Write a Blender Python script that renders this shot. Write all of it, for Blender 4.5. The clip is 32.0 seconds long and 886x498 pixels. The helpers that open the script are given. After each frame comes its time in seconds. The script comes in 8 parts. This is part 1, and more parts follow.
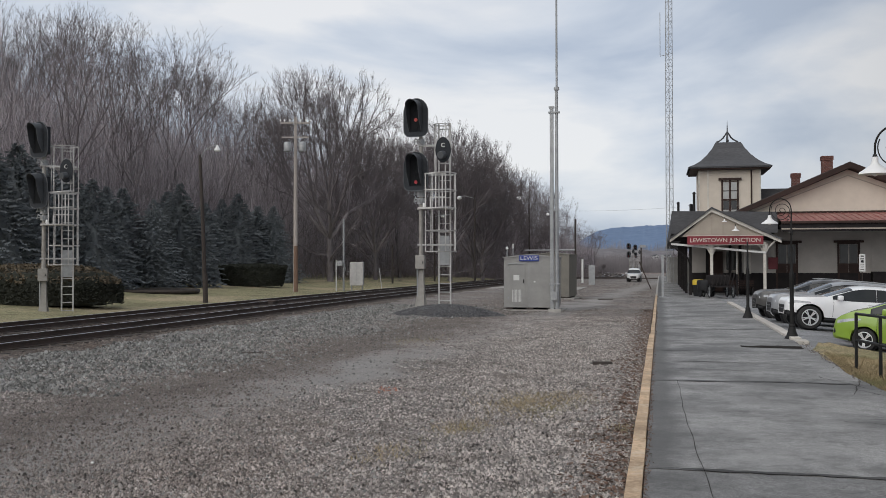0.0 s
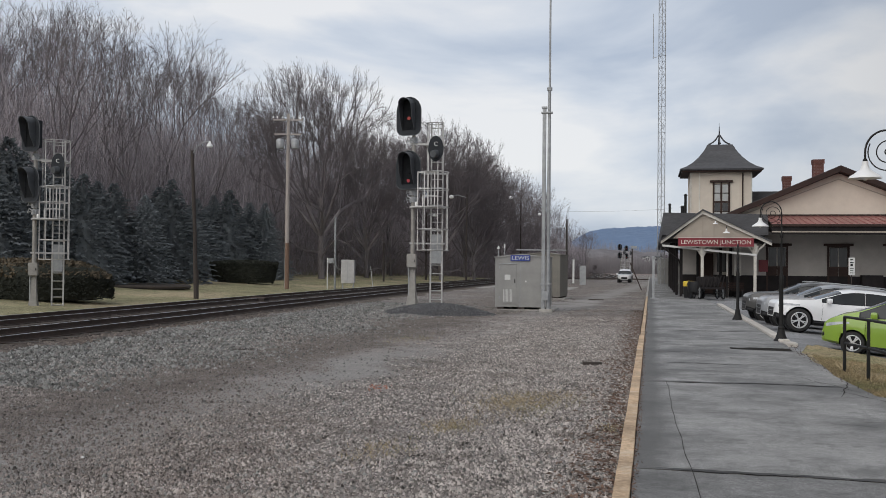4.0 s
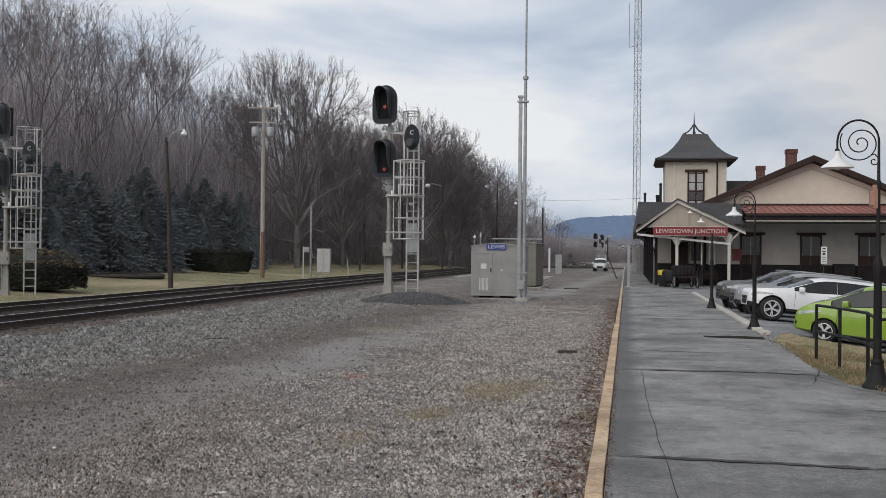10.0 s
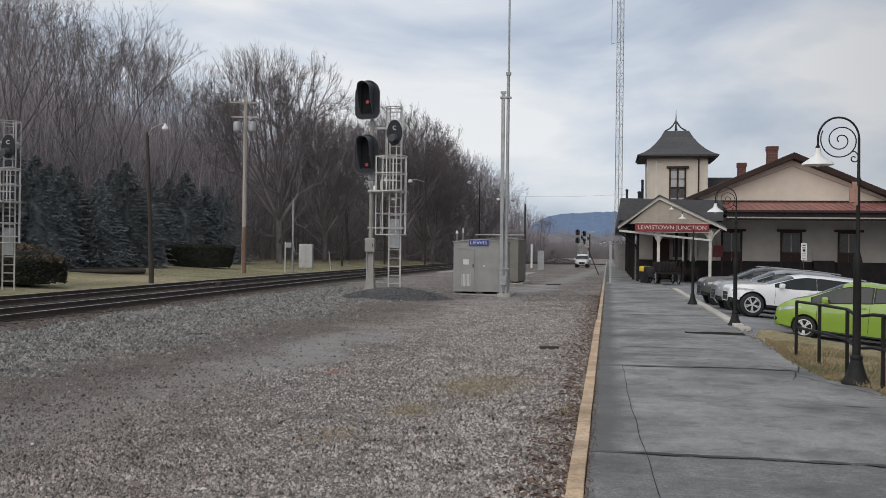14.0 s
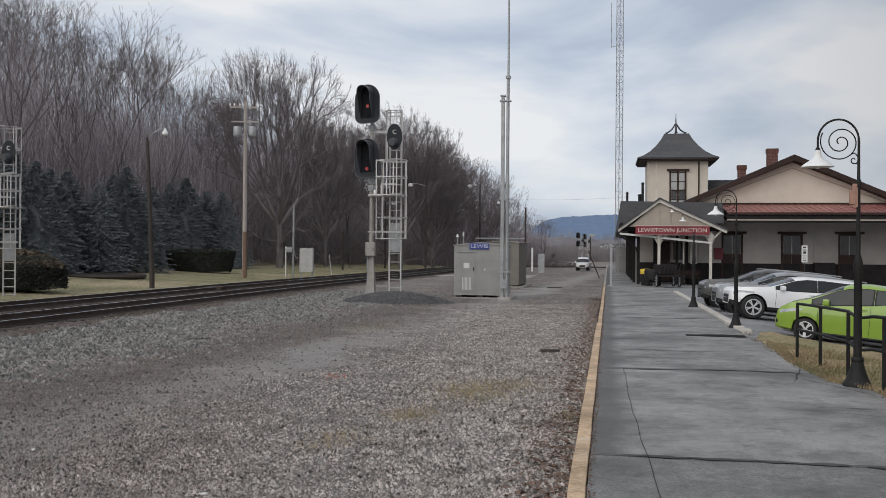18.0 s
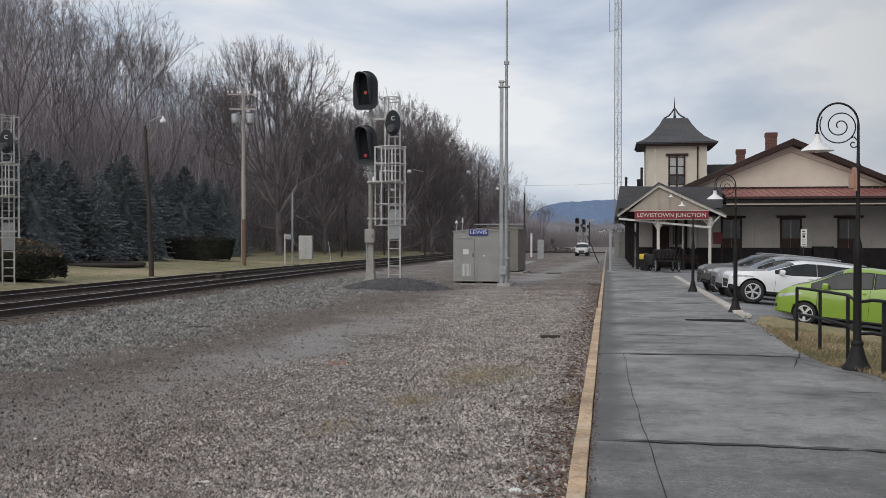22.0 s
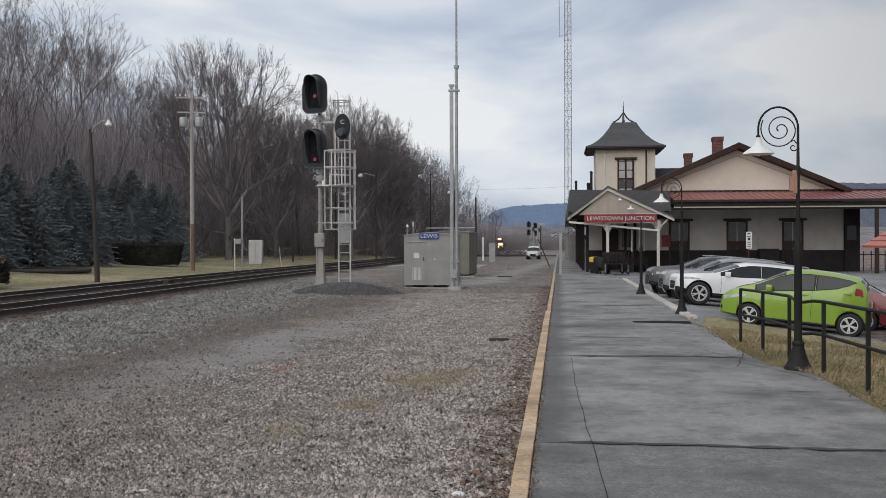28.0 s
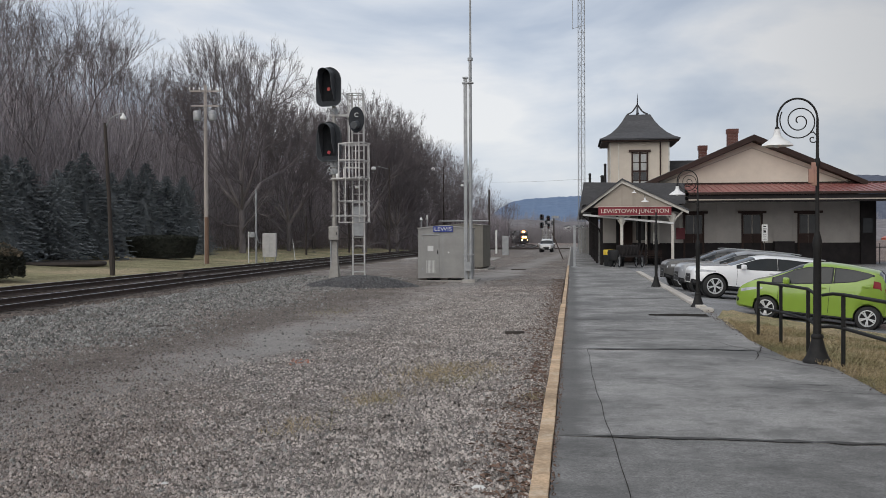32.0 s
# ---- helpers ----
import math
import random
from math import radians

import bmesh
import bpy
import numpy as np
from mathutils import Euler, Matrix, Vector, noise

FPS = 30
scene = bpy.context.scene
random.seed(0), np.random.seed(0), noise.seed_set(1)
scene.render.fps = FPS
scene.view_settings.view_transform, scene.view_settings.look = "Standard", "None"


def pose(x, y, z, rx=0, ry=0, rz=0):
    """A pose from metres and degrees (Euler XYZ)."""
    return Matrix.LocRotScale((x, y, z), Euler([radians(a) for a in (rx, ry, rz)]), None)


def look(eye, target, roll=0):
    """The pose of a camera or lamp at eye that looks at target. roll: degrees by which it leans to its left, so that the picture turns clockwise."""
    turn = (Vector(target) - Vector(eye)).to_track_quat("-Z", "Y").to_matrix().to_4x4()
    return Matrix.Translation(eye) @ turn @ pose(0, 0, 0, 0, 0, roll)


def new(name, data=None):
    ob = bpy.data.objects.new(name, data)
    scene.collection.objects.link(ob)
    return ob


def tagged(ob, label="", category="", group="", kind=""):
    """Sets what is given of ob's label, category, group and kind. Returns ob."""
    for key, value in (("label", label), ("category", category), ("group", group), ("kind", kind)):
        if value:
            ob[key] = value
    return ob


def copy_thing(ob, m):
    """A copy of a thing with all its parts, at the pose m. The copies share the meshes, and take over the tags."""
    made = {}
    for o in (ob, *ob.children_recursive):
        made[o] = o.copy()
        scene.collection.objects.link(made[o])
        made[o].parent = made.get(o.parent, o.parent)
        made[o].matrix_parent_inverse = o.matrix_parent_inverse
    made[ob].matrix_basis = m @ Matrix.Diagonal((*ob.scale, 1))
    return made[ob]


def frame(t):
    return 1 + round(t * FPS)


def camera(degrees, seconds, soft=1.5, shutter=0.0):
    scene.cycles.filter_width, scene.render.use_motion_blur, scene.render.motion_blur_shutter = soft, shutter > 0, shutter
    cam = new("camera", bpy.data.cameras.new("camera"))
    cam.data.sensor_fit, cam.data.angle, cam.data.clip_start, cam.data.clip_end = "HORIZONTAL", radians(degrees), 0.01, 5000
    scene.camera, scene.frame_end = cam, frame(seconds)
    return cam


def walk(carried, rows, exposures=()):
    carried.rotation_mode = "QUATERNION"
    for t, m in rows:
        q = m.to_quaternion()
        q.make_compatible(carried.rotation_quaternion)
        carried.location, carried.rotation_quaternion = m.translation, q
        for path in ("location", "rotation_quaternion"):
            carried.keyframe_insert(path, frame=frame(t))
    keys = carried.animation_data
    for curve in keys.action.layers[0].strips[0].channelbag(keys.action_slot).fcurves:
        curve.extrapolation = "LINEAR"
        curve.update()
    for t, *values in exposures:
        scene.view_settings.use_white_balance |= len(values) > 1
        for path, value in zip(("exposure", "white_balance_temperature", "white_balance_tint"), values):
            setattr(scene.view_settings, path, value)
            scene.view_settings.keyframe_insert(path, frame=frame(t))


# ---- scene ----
# Camera: a phone held still on a station platform, turning slowly to the right.
cam = camera(49.0, 32.0, soft=0.6)
walk(cam, [(t, pose(x, y, z, rx, ry, rz)) for t, x, y, z, rx, ry, rz in (
    (0, -0.003, -0.002, 2.003, 90.922, 0.099, 12.579),
    (0.5, -0.012, -0.026, 2.004, 91.029, -0.194, 12.915),
    (1, 0.000, -0.065, 2.001, 91.358, 0.071, 13.658),
    (1.5, 0.001, -0.103, 2.007, 91.013, 0.044, 13.651),
    (2, -0.007, -0.087, 2.009, 90.830, -0.190, 12.779),
    (2.5, -0.005, -0.064, 2.004, 90.921, -0.515, 12.755),
    (3, -0.004, -0.061, 1.999, 90.949, -0.579, 12.445),
    (3.5, -0.002, -0.054, 2.001, 90.864, -0.545, 12.212),
    (5.5, -0.002, -0.027, 2.005, 90.838, -0.672, 11.844),
    (6, -0.001, -0.020, 2.002, 90.603, -0.640, 11.897),
    (6.5, 0.006, -0.022, 1.998, 90.388, -0.416, 11.888),
    (7, 0.007, -0.017, 1.997, 90.839, -0.477, 11.999),
    (7.5, 0.004, -0.040, 2.000, 90.794, -0.479, 11.705),
    (8, 0.005, -0.045, 1.997, 90.682, -0.524, 11.296),
    (8.5, 0.009, -0.026, 1.993, 90.468, -0.429, 10.964),
    (9, 0.004, -0.016, 2.000, 90.320, -0.656, 10.883),
    (9.5, 0.009, -0.024, 1.999, 90.263, -0.691, 10.800),
    (10, 0.009, -0.028, 2.003, 90.212, -0.556, 10.672),
    (10.5, 0.015, -0.020, 1.998, 90.194, -0.447, 10.436),
    (11, 0.022, -0.001, 2.002, 90.075, -0.328, 9.339),
    (11.5, 0.020, 0.007, 2.002, 89.924, -0.546, 9.413),
    (12, 0.007, -0.002, 2.000, 89.853, -0.730, 9.388),
    (12.5, 0.006, 0.015, 2.000, 89.919, -0.921, 9.503),
    (13, 0.005, 0.013, 1.998, 89.947, -1.070, 9.631),
    (13.5, 0.004, 0.012, 1.998, 89.957, -0.870, 9.681),
    (14, 0.008, -0.001, 2.000, 89.974, -0.701, 9.637),
    (14.5, 0.006, 0.026, 1.996, 90.051, -0.553, 9.654),
    (16.5, 0.013, 0.026, 1.997, 90.247, -0.904, 9.876),
    (17, 0.006, 0.000, 2.003, 90.171, -0.821, 9.876),
    (17.5, 0.010, -0.015, 2.004, 90.194, -0.646, 9.738),
    (18, 0.011, -0.002, 2.000, 90.193, -0.445, 9.672),
    (18.5, 0.013, 0.009, 2.001, 90.065, -0.236, 9.638),
    (19, 0.006, 0.000, 1.997, 89.892, -0.586, 9.609),
    (19.5, 0.013, -0.006, 1.993, 89.791, -0.457, 9.527),
    (20, 0.013, 0.001, 1.998, 89.657, -0.511, 9.385),
    (20.5, 0.004, 0.000, 2.000, 89.374, -0.701, 9.283),
    (21, 0.005, 0.014, 1.999, 89.293, -0.617, 9.109),
    (21.5, 0.006, 0.020, 1.999, 89.370, -0.315, 9.462),
    (22, 0.003, 0.001, 2.007, 89.380, -0.062, 9.618),
    (22.5, 0.003, -0.041, 1.998, 89.502, -0.166, 10.963),
    (23, -0.006, -0.038, 2.011, 89.451, -0.149, 10.325),
    (23.5, -0.002, -0.008, 2.009, 89.498, -0.189, 9.808),
    (24, 0.005, 0.004, 1.999, 89.604, -0.205, 9.557),
    (24.5, 0.006, 0.007, 1.999, 89.659, -0.149, 9.256),
    (25, 0.005, 0.036, 1.998, 89.639, -0.347, 8.463),
    (25.5, 0.011, 0.048, 1.999, 89.724, -0.417, 8.228),
    (27.5, 0.040, 0.031, 1.992, 89.729, -0.003, 7.998),
    (28, 0.086, 0.053, 1.996, 89.614, 0.181, 6.824),
    (28.5, 0.140, 0.087, 1.994, 89.482, 0.069, 5.900),
    (29, 0.208, 0.087, 1.996, 89.406, -1.276, 5.936),
    (29.5, 0.227, 0.086, 2.002, 89.374, -0.676, 6.823),
    (30, 0.186, 0.093, 2.008, 89.327, -0.193, 7.389),
    (30.5, 0.089, 0.086, 1.997, 89.381, 0.237, 7.499),
    (31, 0.015, 0.064, 1.993, 89.231, -0.097, 7.540),
    (31.5, 0.008, 0.078, 1.994, 89.152, -0.172, 7.445),
    (32, 0.022, 0.084, 1.995, 89.203, 0.247, 7.571),
)])

# World: bright overcast sky with soft cloud banks, and a weak wide sun behind them.
world = bpy.data.worlds.new("overcast_sky")
scene.world = world
world.use_nodes = True
wn, wl = world.node_tree.nodes, world.node_tree.links
wn.clear()
w_out, w_bg, w_mix = wn.new("ShaderNodeOutputWorld"), wn.new("ShaderNodeBackground"), wn.new("ShaderNodeMix")
w_sky, w_ramp, w_noise, w_map, w_tc = (wn.new("ShaderNodeTexSky"), wn.new("ShaderNodeValToRGB"), wn.new("ShaderNodeTexNoise"),
                                       wn.new("ShaderNodeMapping"), wn.new("ShaderNodeTexCoord"))
w_sky.sky_type, w_sky.sun_disc = "NISHITA", False
w_sky.sun_elevation, w_sky.sun_rotation = radians(38), radians(150)
w_mul = wn.new("ShaderNodeVectorMath")
w_mul.operation = "SCALE"
w_mul.inputs["Scale"].default_value = 0.10
w_map.inputs["Scale"].default_value = (1.7, 1.7, 4.8)
w_map.inputs["Location"].default_value = (0.35, 0.1, 0.2)
w_noise.inputs["Scale"].default_value, w_noise.inputs["Detail"].default_value, w_noise.inputs["Roughness"].default_value = 1.9, 7.0, 0.5
w_noise.inputs["Distortion"].default_value = 0.35
w_ramp.color_ramp.elements[0].position, w_ramp.color_ramp.elements[0].color = 0.39, (0.46, 0.525, 0.635, 1)
w_ramp.color_ramp.elements[1].position, w_ramp.color_ramp.elements[1].color = 0.62, (0.83, 0.835, 0.85, 1)
w_mid = w_ramp.color_ramp.elements.new(0.5)
w_mid.color = (0.62, 0.67, 0.75, 1)
w_mix.data_type = "RGBA"
w_mix.inputs["Factor"].default_value = 0.9
wl.new(w_tc.outputs["Generated"], w_map.inputs["Vector"])
wl.new(w_map.outputs["Vector"], w_noise.inputs["Vector"])
wl.new(w_noise.outputs["Fac"], w_ramp.inputs["Fac"])
wl.new(w_sky.outputs["Color"], w_mul.inputs[0])
wl.new(w_mul.outputs["Vector"], w_mix.inputs["A"])
wl.new(w_ramp.outputs["Color"], w_mix.inputs["B"])
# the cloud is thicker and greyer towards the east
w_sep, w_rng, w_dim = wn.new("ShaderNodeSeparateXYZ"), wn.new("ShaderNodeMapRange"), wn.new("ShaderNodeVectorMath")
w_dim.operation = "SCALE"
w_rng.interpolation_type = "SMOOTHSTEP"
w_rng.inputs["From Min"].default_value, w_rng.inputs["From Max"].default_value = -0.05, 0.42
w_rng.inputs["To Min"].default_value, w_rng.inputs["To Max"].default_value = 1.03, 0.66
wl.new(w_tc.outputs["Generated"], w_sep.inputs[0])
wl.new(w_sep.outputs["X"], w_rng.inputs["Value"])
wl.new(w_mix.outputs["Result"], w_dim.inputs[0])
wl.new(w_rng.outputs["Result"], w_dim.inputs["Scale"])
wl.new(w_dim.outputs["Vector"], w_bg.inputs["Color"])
w_bg.inputs["Strength"].default_value = 1.0
wl.new(w_bg.outputs["Background"], w_out.inputs["Surface"])

sun = new("sun", bpy.data.lights.new("sun", "SUN"))
sun.data.energy, sun.data.angle, sun.data.color = 1.62, radians(75), (1.0, 0.945, 0.87)
sun.matrix_world = look((0, 0, 0), (0.40, 0.69, -0.62))
scene.view_settings.exposure = 0.0


# ---------------------------------------------------------------- materials
def mat(name, col, col2=None, scale=3.0, rough=0.8, bump=0.0, bscale=None, metal=0.0, coat=0.0, rnd=0.0, big=0.35, stretch=(1, 1, 1), spec=0.5,
        detail=6.0, depth=0.01):
    """A principled surface: fine grain between two colours, large stains, relief, and a shift from object to object."""
    m = bpy.data.materials.new(name)
    m.use_nodes = True
    n, l = m.node_tree.nodes, m.node_tree.links
    b = n["Principled BSDF"]
    col2 = col2 or tuple(c * 0.75 for c in col)
    tc, mp, no, no2, mx, hs = (n.new("ShaderNodeTexCoord"), n.new("ShaderNodeMapping"), n.new("ShaderNodeTexNoise"), n.new("ShaderNodeTexNoise"),
                               n.new("ShaderNodeMix"), n.new("ShaderNodeHueSaturation"))
    mp.inputs["Scale"].default_value = stretch
    no.inputs["Scale"].default_value, no.inputs["Detail"].default_value, no.inputs["Roughness"].default_value = scale, detail, 0.65
    no2.inputs["Scale"].default_value, no2.inputs["Detail"].default_value = scale * 0.09, 4.0
    mx.data_type = "RGBA"
    mx.inputs["A"].default_value, mx.inputs["B"].default_value = (*col, 1), (*col2, 1)
    rm = n.new("ShaderNodeMapRange")
    rm.inputs["From Min"].default_value, rm.inputs["From Max"].default_value = 0.32, 0.68
    l.new(tc.outputs["Object"], mp.inputs["Vector"])
    l.new(mp.outputs["Vector"], no.inputs["Vector"])
    l.new(mp.outputs["Vector"], no2.inputs["Vector"])
    l.new(no.outputs["Fac"], rm.inputs["Value"])
    l.new(rm.outputs["Result"], mx.inputs["Factor"])
    l.new(mx.outputs["Result"], hs.inputs["Color"])
    vr = n.new("ShaderNodeMapRange")
    vr.inputs["From Min"].default_value, vr.inputs["From Max"].default_value = 0.3, 0.7
    vr.inputs["To Min"].default_value, vr.inputs["To Max"].default_value = 1 - big * 0.5, 1 + big * 0.5
    l.new(no2.outputs["Fac"], vr.inputs["Value"])
    if rnd:
        oi, rr, mu = n.new("ShaderNodeObjectInfo"), n.new("ShaderNodeMapRange"), n.new("ShaderNodeMath")
        rr.inputs["To Min"].default_value, rr.inputs["To Max"].default_value = 1 - rnd, 1 + rnd
        mu.operation = "MULTIPLY"
        l.new(oi.outputs["Random"], rr.inputs["Value"])
        l.new(rr.outputs["Result"], mu.inputs[0])
        l.new(vr.outputs["Result"], mu.inputs[1])
        l.new(mu.outputs["Value"], hs.inputs["Value"])
    else:
        l.new(vr.outputs["Result"], hs.inputs["Value"])
    l.new(hs.outputs["Color"], b.inputs["Base Color"])
    b.inputs["Roughness"].default_value, b.inputs["Metallic"].default_value = rough, metal
    b.inputs["Coat Weight"].default_value, b.inputs["Specular IOR Level"].default_value = coat, spec
    b.inputs["Coat Roughness"].default_value = 0.06
    if bump:
        no3, bp = n.new("ShaderNodeTexNoise"), n.new("ShaderNodeBump")
        no3.inputs["Scale"].default_value, no3.inputs["Detail"].default_value = bscale or scale * 3, 5.0
        bp.inputs["Strength"].default_value, bp.inputs["Distance"].default_value = bump, depth
        l.new(mp.outputs["Vector"], no3.inputs["Vector"])
        l.new(no3.outputs["Fac"], bp.inputs["Height"])
        l.new(bp.outputs["Normal"], b.inputs["Normal"])
    return m


def glow(name, col, strength):
    m = bpy.data.materials.new(name)
    m.use_nodes = True
    b = m.node_tree.nodes["Principled BSDF"]
    b.inputs["Base Color"].default_value = (*col, 1)
    b.inputs["Emission Color"].default_value, b.inputs["Emission Strength"].default_value = (*col, 1), strength
    return m


def ground_mat(name, cols, scales, bump, bscale, rough=0.95, depth=0.03, stretch=(1, 1, 1), big=0.45):
    """Loose ground of three colours: grain against grain, with drifts of the third; small stones by cells."""
    m = mat(name, cols[0], cols[1], scales[0], rough, bump, bscale, big=big, depth=depth, spec=0.2, stretch=stretch)
    n, l = m.node_tree.nodes, m.node_tree.links
    b = n["Principled BSDF"]
    old = b.inputs["Base Color"].links[0].from_socket
    tc, vo, no, rm, mx, mx2, hs = (n.new("ShaderNodeTexCoord"), n.new("ShaderNodeTexVoronoi"), n.new("ShaderNodeTexNoise"), n.new("ShaderNodeMapRange"),
                                   n.new("ShaderNodeMix"), n.new("ShaderNodeMix"), n.new("ShaderNodeSeparateColor"))
    vo.inputs["Scale"].default_value = scales[1]
    no.inputs["Scale"].default_value, no.inputs["Detail"].default_value, no.inputs["Roughness"].default_value = scales[2], 8.0, 0.6
    rm.inputs["From Min"].default_value, rm.inputs["From Max"].default_value = 0.47, 0.62
    mx.data_type = mx2.data_type = "RGBA"
    mx.inputs["B"].default_value = (*cols[2], 1)
    mx2.blend_type = "MULTIPLY"
    mx2.inputs["Factor"].default_value = 0.8
    r2, cr = n.new("ShaderNodeMapRange"), n.new("ShaderNodeCombineColor")
    r2.inputs["To Min"].default_value, r2.inputs["To Max"].default_value = (0.28, 1.75) if rough > 0.9 else (0.5, 1.5)
    l.new(tc.outputs["Object"], vo.inputs["Vector"])
    l.new(tc.outputs["Object"], no.inputs["Vector"])
    l.new(no.outputs["Fac"], rm.inputs["Value"])
    l.new(rm.outputs["Result"], mx.inputs["Factor"])
    l.new(old, mx.inputs["A"])
    l.new(vo.outputs["Color"], hs.inputs["Color"])
    l.new(hs.outputs["Red"], r2.inputs["Value"])
    for k in ("Red", "Green", "Blue"):
        l.new(r2.outputs["Result"], cr.inputs[k])
    l.new(mx.outputs["Result"], mx2.inputs["A"])
    l.new(cr.outputs["Color"], mx2.inputs["B"])
    l.new(mx2.outputs["Result"], b.inputs["Base Color"])
    return m


def worn_patches(m, col, scale, lo, hi, k):
    """Stained or worn patches of another colour over a surface, with ragged edges."""
    n, l = m.node_tree.nodes, m.node_tree.links
    b = n["Principled BSDF"]
    old = b.inputs["Base Color"].links[0].from_socket
    tc, no, mr, mx = n.new("ShaderNodeTexCoord"), n.new("ShaderNodeTexNoise"), n.new("ShaderNodeMapRange"), n.new("ShaderNodeMix")
    no.inputs["Scale"].default_value, no.inputs["Detail"].default_value, no.inputs["Roughness"].default_value = scale, 9.0, 0.68
    mr.inputs["From Min"].default_value, mr.inputs["From Max"].default_value, mr.inputs["To Max"].default_value = lo, hi, k
    mx.data_type = "RGBA"
    mx.inputs["B"].default_value = (*col, 1)
    l.new(tc.outputs["Object"], no.inputs["Vector"])
    l.new(no.outputs["Fac"], mr.inputs["Value"])
    l.new(mr.outputs["Result"], mx.inputs["Factor"])
    l.new(old, mx.inputs["A"])
    l.new(mx.outputs["Result"], b.inputs["Base Color"])


M = {}
M["gravel"] = ground_mat("gravel", ((0.29, 0.266, 0.249), (0.14, 0.126, 0.117), (0.205, 0.178, 0.158)), (3.5, 40, 0.3), 1.0, 55)


def lane_tint(m, col, x, half, k, slope=0.0, wander=3.4):
    """A worn lane of another tone along y, drifting sideways by the slope, with ragged edges."""
    n, l = m.node_tree.nodes, m.node_tree.links
    b = n["Principled BSDF"]
    old = b.inputs["Base Color"].links[0].from_socket
    tc, sx, no, ad, sb, ab, mr, mx, mu = [n.new("ShaderNode" + q) for q in ("TexCoord", "VectorMath", "TexNoise", "Math", "Math", "Math", "MapRange", "Mix", "Math")]
    sx.operation = "DOT_PRODUCT"
    sx.inputs[1].default_value = (1.0, -slope, 0.0)
    no.inputs["Scale"].default_value, no.inputs["Detail"].default_value = 0.45, 6.0
    ad.operation, sb.operation, ab.operation, mu.operation = "MULTIPLY_ADD", "ADD", "ABSOLUTE", "MULTIPLY"
    ad.inputs[1].default_value = wander
    sb.inputs[1].default_value = -x - wander / 2
    mr.inputs["From Min"].default_value, mr.inputs["From Max"].default_value = half, half * 0.25
    mu.inputs[1].default_value = k
    mx.data_type = "RGBA"
    mx.inputs["B"].default_value = (*col, 1)
    l.new(tc.outputs["Object"], sx.inputs[0])
    l.new(tc.outputs["Object"], no.inputs["Vector"])
    l.new(no.outputs["Fac"], ad.inputs[0])
    l.new(sx.outputs["Value"], ad.inputs[2])
    l.new(ad.outputs[0], sb.inputs[0])
    l.new(sb.outputs[0], ab.inputs[0])
    l.new(ab.outputs[0], mr.inputs["Value"])
    l.new(mr.outputs["Result"], mu.inputs[0])
    l.new(mu.outputs[0], mx.inputs["Factor"])
    l.new(old, mx.inputs["A"])
    l.new(mx.outputs["Result"], b.inputs["Base Color"])


lane_tint(M["gravel"], (0.15, 0.127, 0.113), -8.2, 2.6, 0.55)
lane_tint(M["gravel"], (0.38, 0.365, 0.35), -7.2, 1.5, 0.55, 0.060)
worn_patches(M["gravel"], (0.115, 0.094, 0.082), 0.55, 0.54, 0.68, 0.45)
M["asphalt"] = ground_mat("asphalt", ((0.285, 0.279, 0.27), (0.215, 0.211, 0.204), (0.30, 0.293, 0.284)), (7, 110, 0.8), 0.35, 140, rough=0.78, depth=0.004, stretch=(0.8, 1.0, 1), big=0.5)
M["asphalt"].node_tree.nodes["Principled BSDF"].inputs["Specular IOR Level"].default_value = 0.4
worn_patches(M["asphalt"], (0.10, 0.099, 0.097), 0.33, 0.46, 0.60, 0.78)
worn_patches(M["asphalt"], (0.34, 0.333, 0.32), 1.1, 0.52, 0.70, 0.4)
worn_patches(M["asphalt"], (0.095, 0.093, 0.09), 2.3, 0.54, 0.66, 0.55)
worn_patches(M["asphalt"], (0.12, 0.118, 0.115), 14.0, 0.55, 0.70, 0.5)
worn_patches(M["asphalt"], (0.115, 0.113, 0.11), 0.85, 0.53, 0.60, 0.5)
lane_tint(M["asphalt"], (0.085, 0.083, 0.08), -0.02, 0.34, 0.75, 0.0, 0.5)
M["asphalt_old"] = ground_mat("old_asphalt", ((0.215, 0.212, 0.207), (0.155, 0.153, 0.149), (0.235, 0.231, 0.225)), (7, 110, 0.8), 0.4, 140, rough=0.8, depth=0.005, stretch=(0.8, 1.0, 1), big=0.5)
worn_patches(M["asphalt_old"], (0.085, 0.084, 0.083), 0.5, 0.46, 0.60, 0.7)
worn_patches(M["asphalt_old"], (0.10, 0.098, 0.095), 14.0, 0.52, 0.68, 0.6)
M["asphalt_lot"] = ground_mat("asphalt_lot", ((0.25, 0.25, 0.254), (0.19, 0.19, 0.195), (0.29, 0.29, 0.292)), (4, 60, 0.4), 0.2, 90, rough=0.85, depth=0.004)
M["lawn"] = ground_mat("lawn", ((0.27, 0.24, 0.145), (0.19, 0.183, 0.10), (0.35, 0.29, 0.19)), (5, 30, 0.16), 0.6, 40)
M["drygrass"] = ground_mat("dry_grass", ((0.37, 0.295, 0.18), (0.26, 0.207, 0.122), (0.21, 0.20, 0.105)), (6, 40, 0.5), 0.7, 50)
M["litter"] = ground_mat("leaf_litter", ((0.22, 0.172, 0.155), (0.145, 0.113, 0.102), (0.25, 0.20, 0.175)), (2.5, 9, 0.1), 0.8, 8)
M["stone"] = mat("stone", (0.27, 0.268, 0.256), (0.12, 0.118, 0.11), 2.2, 0.9, big=0.9)
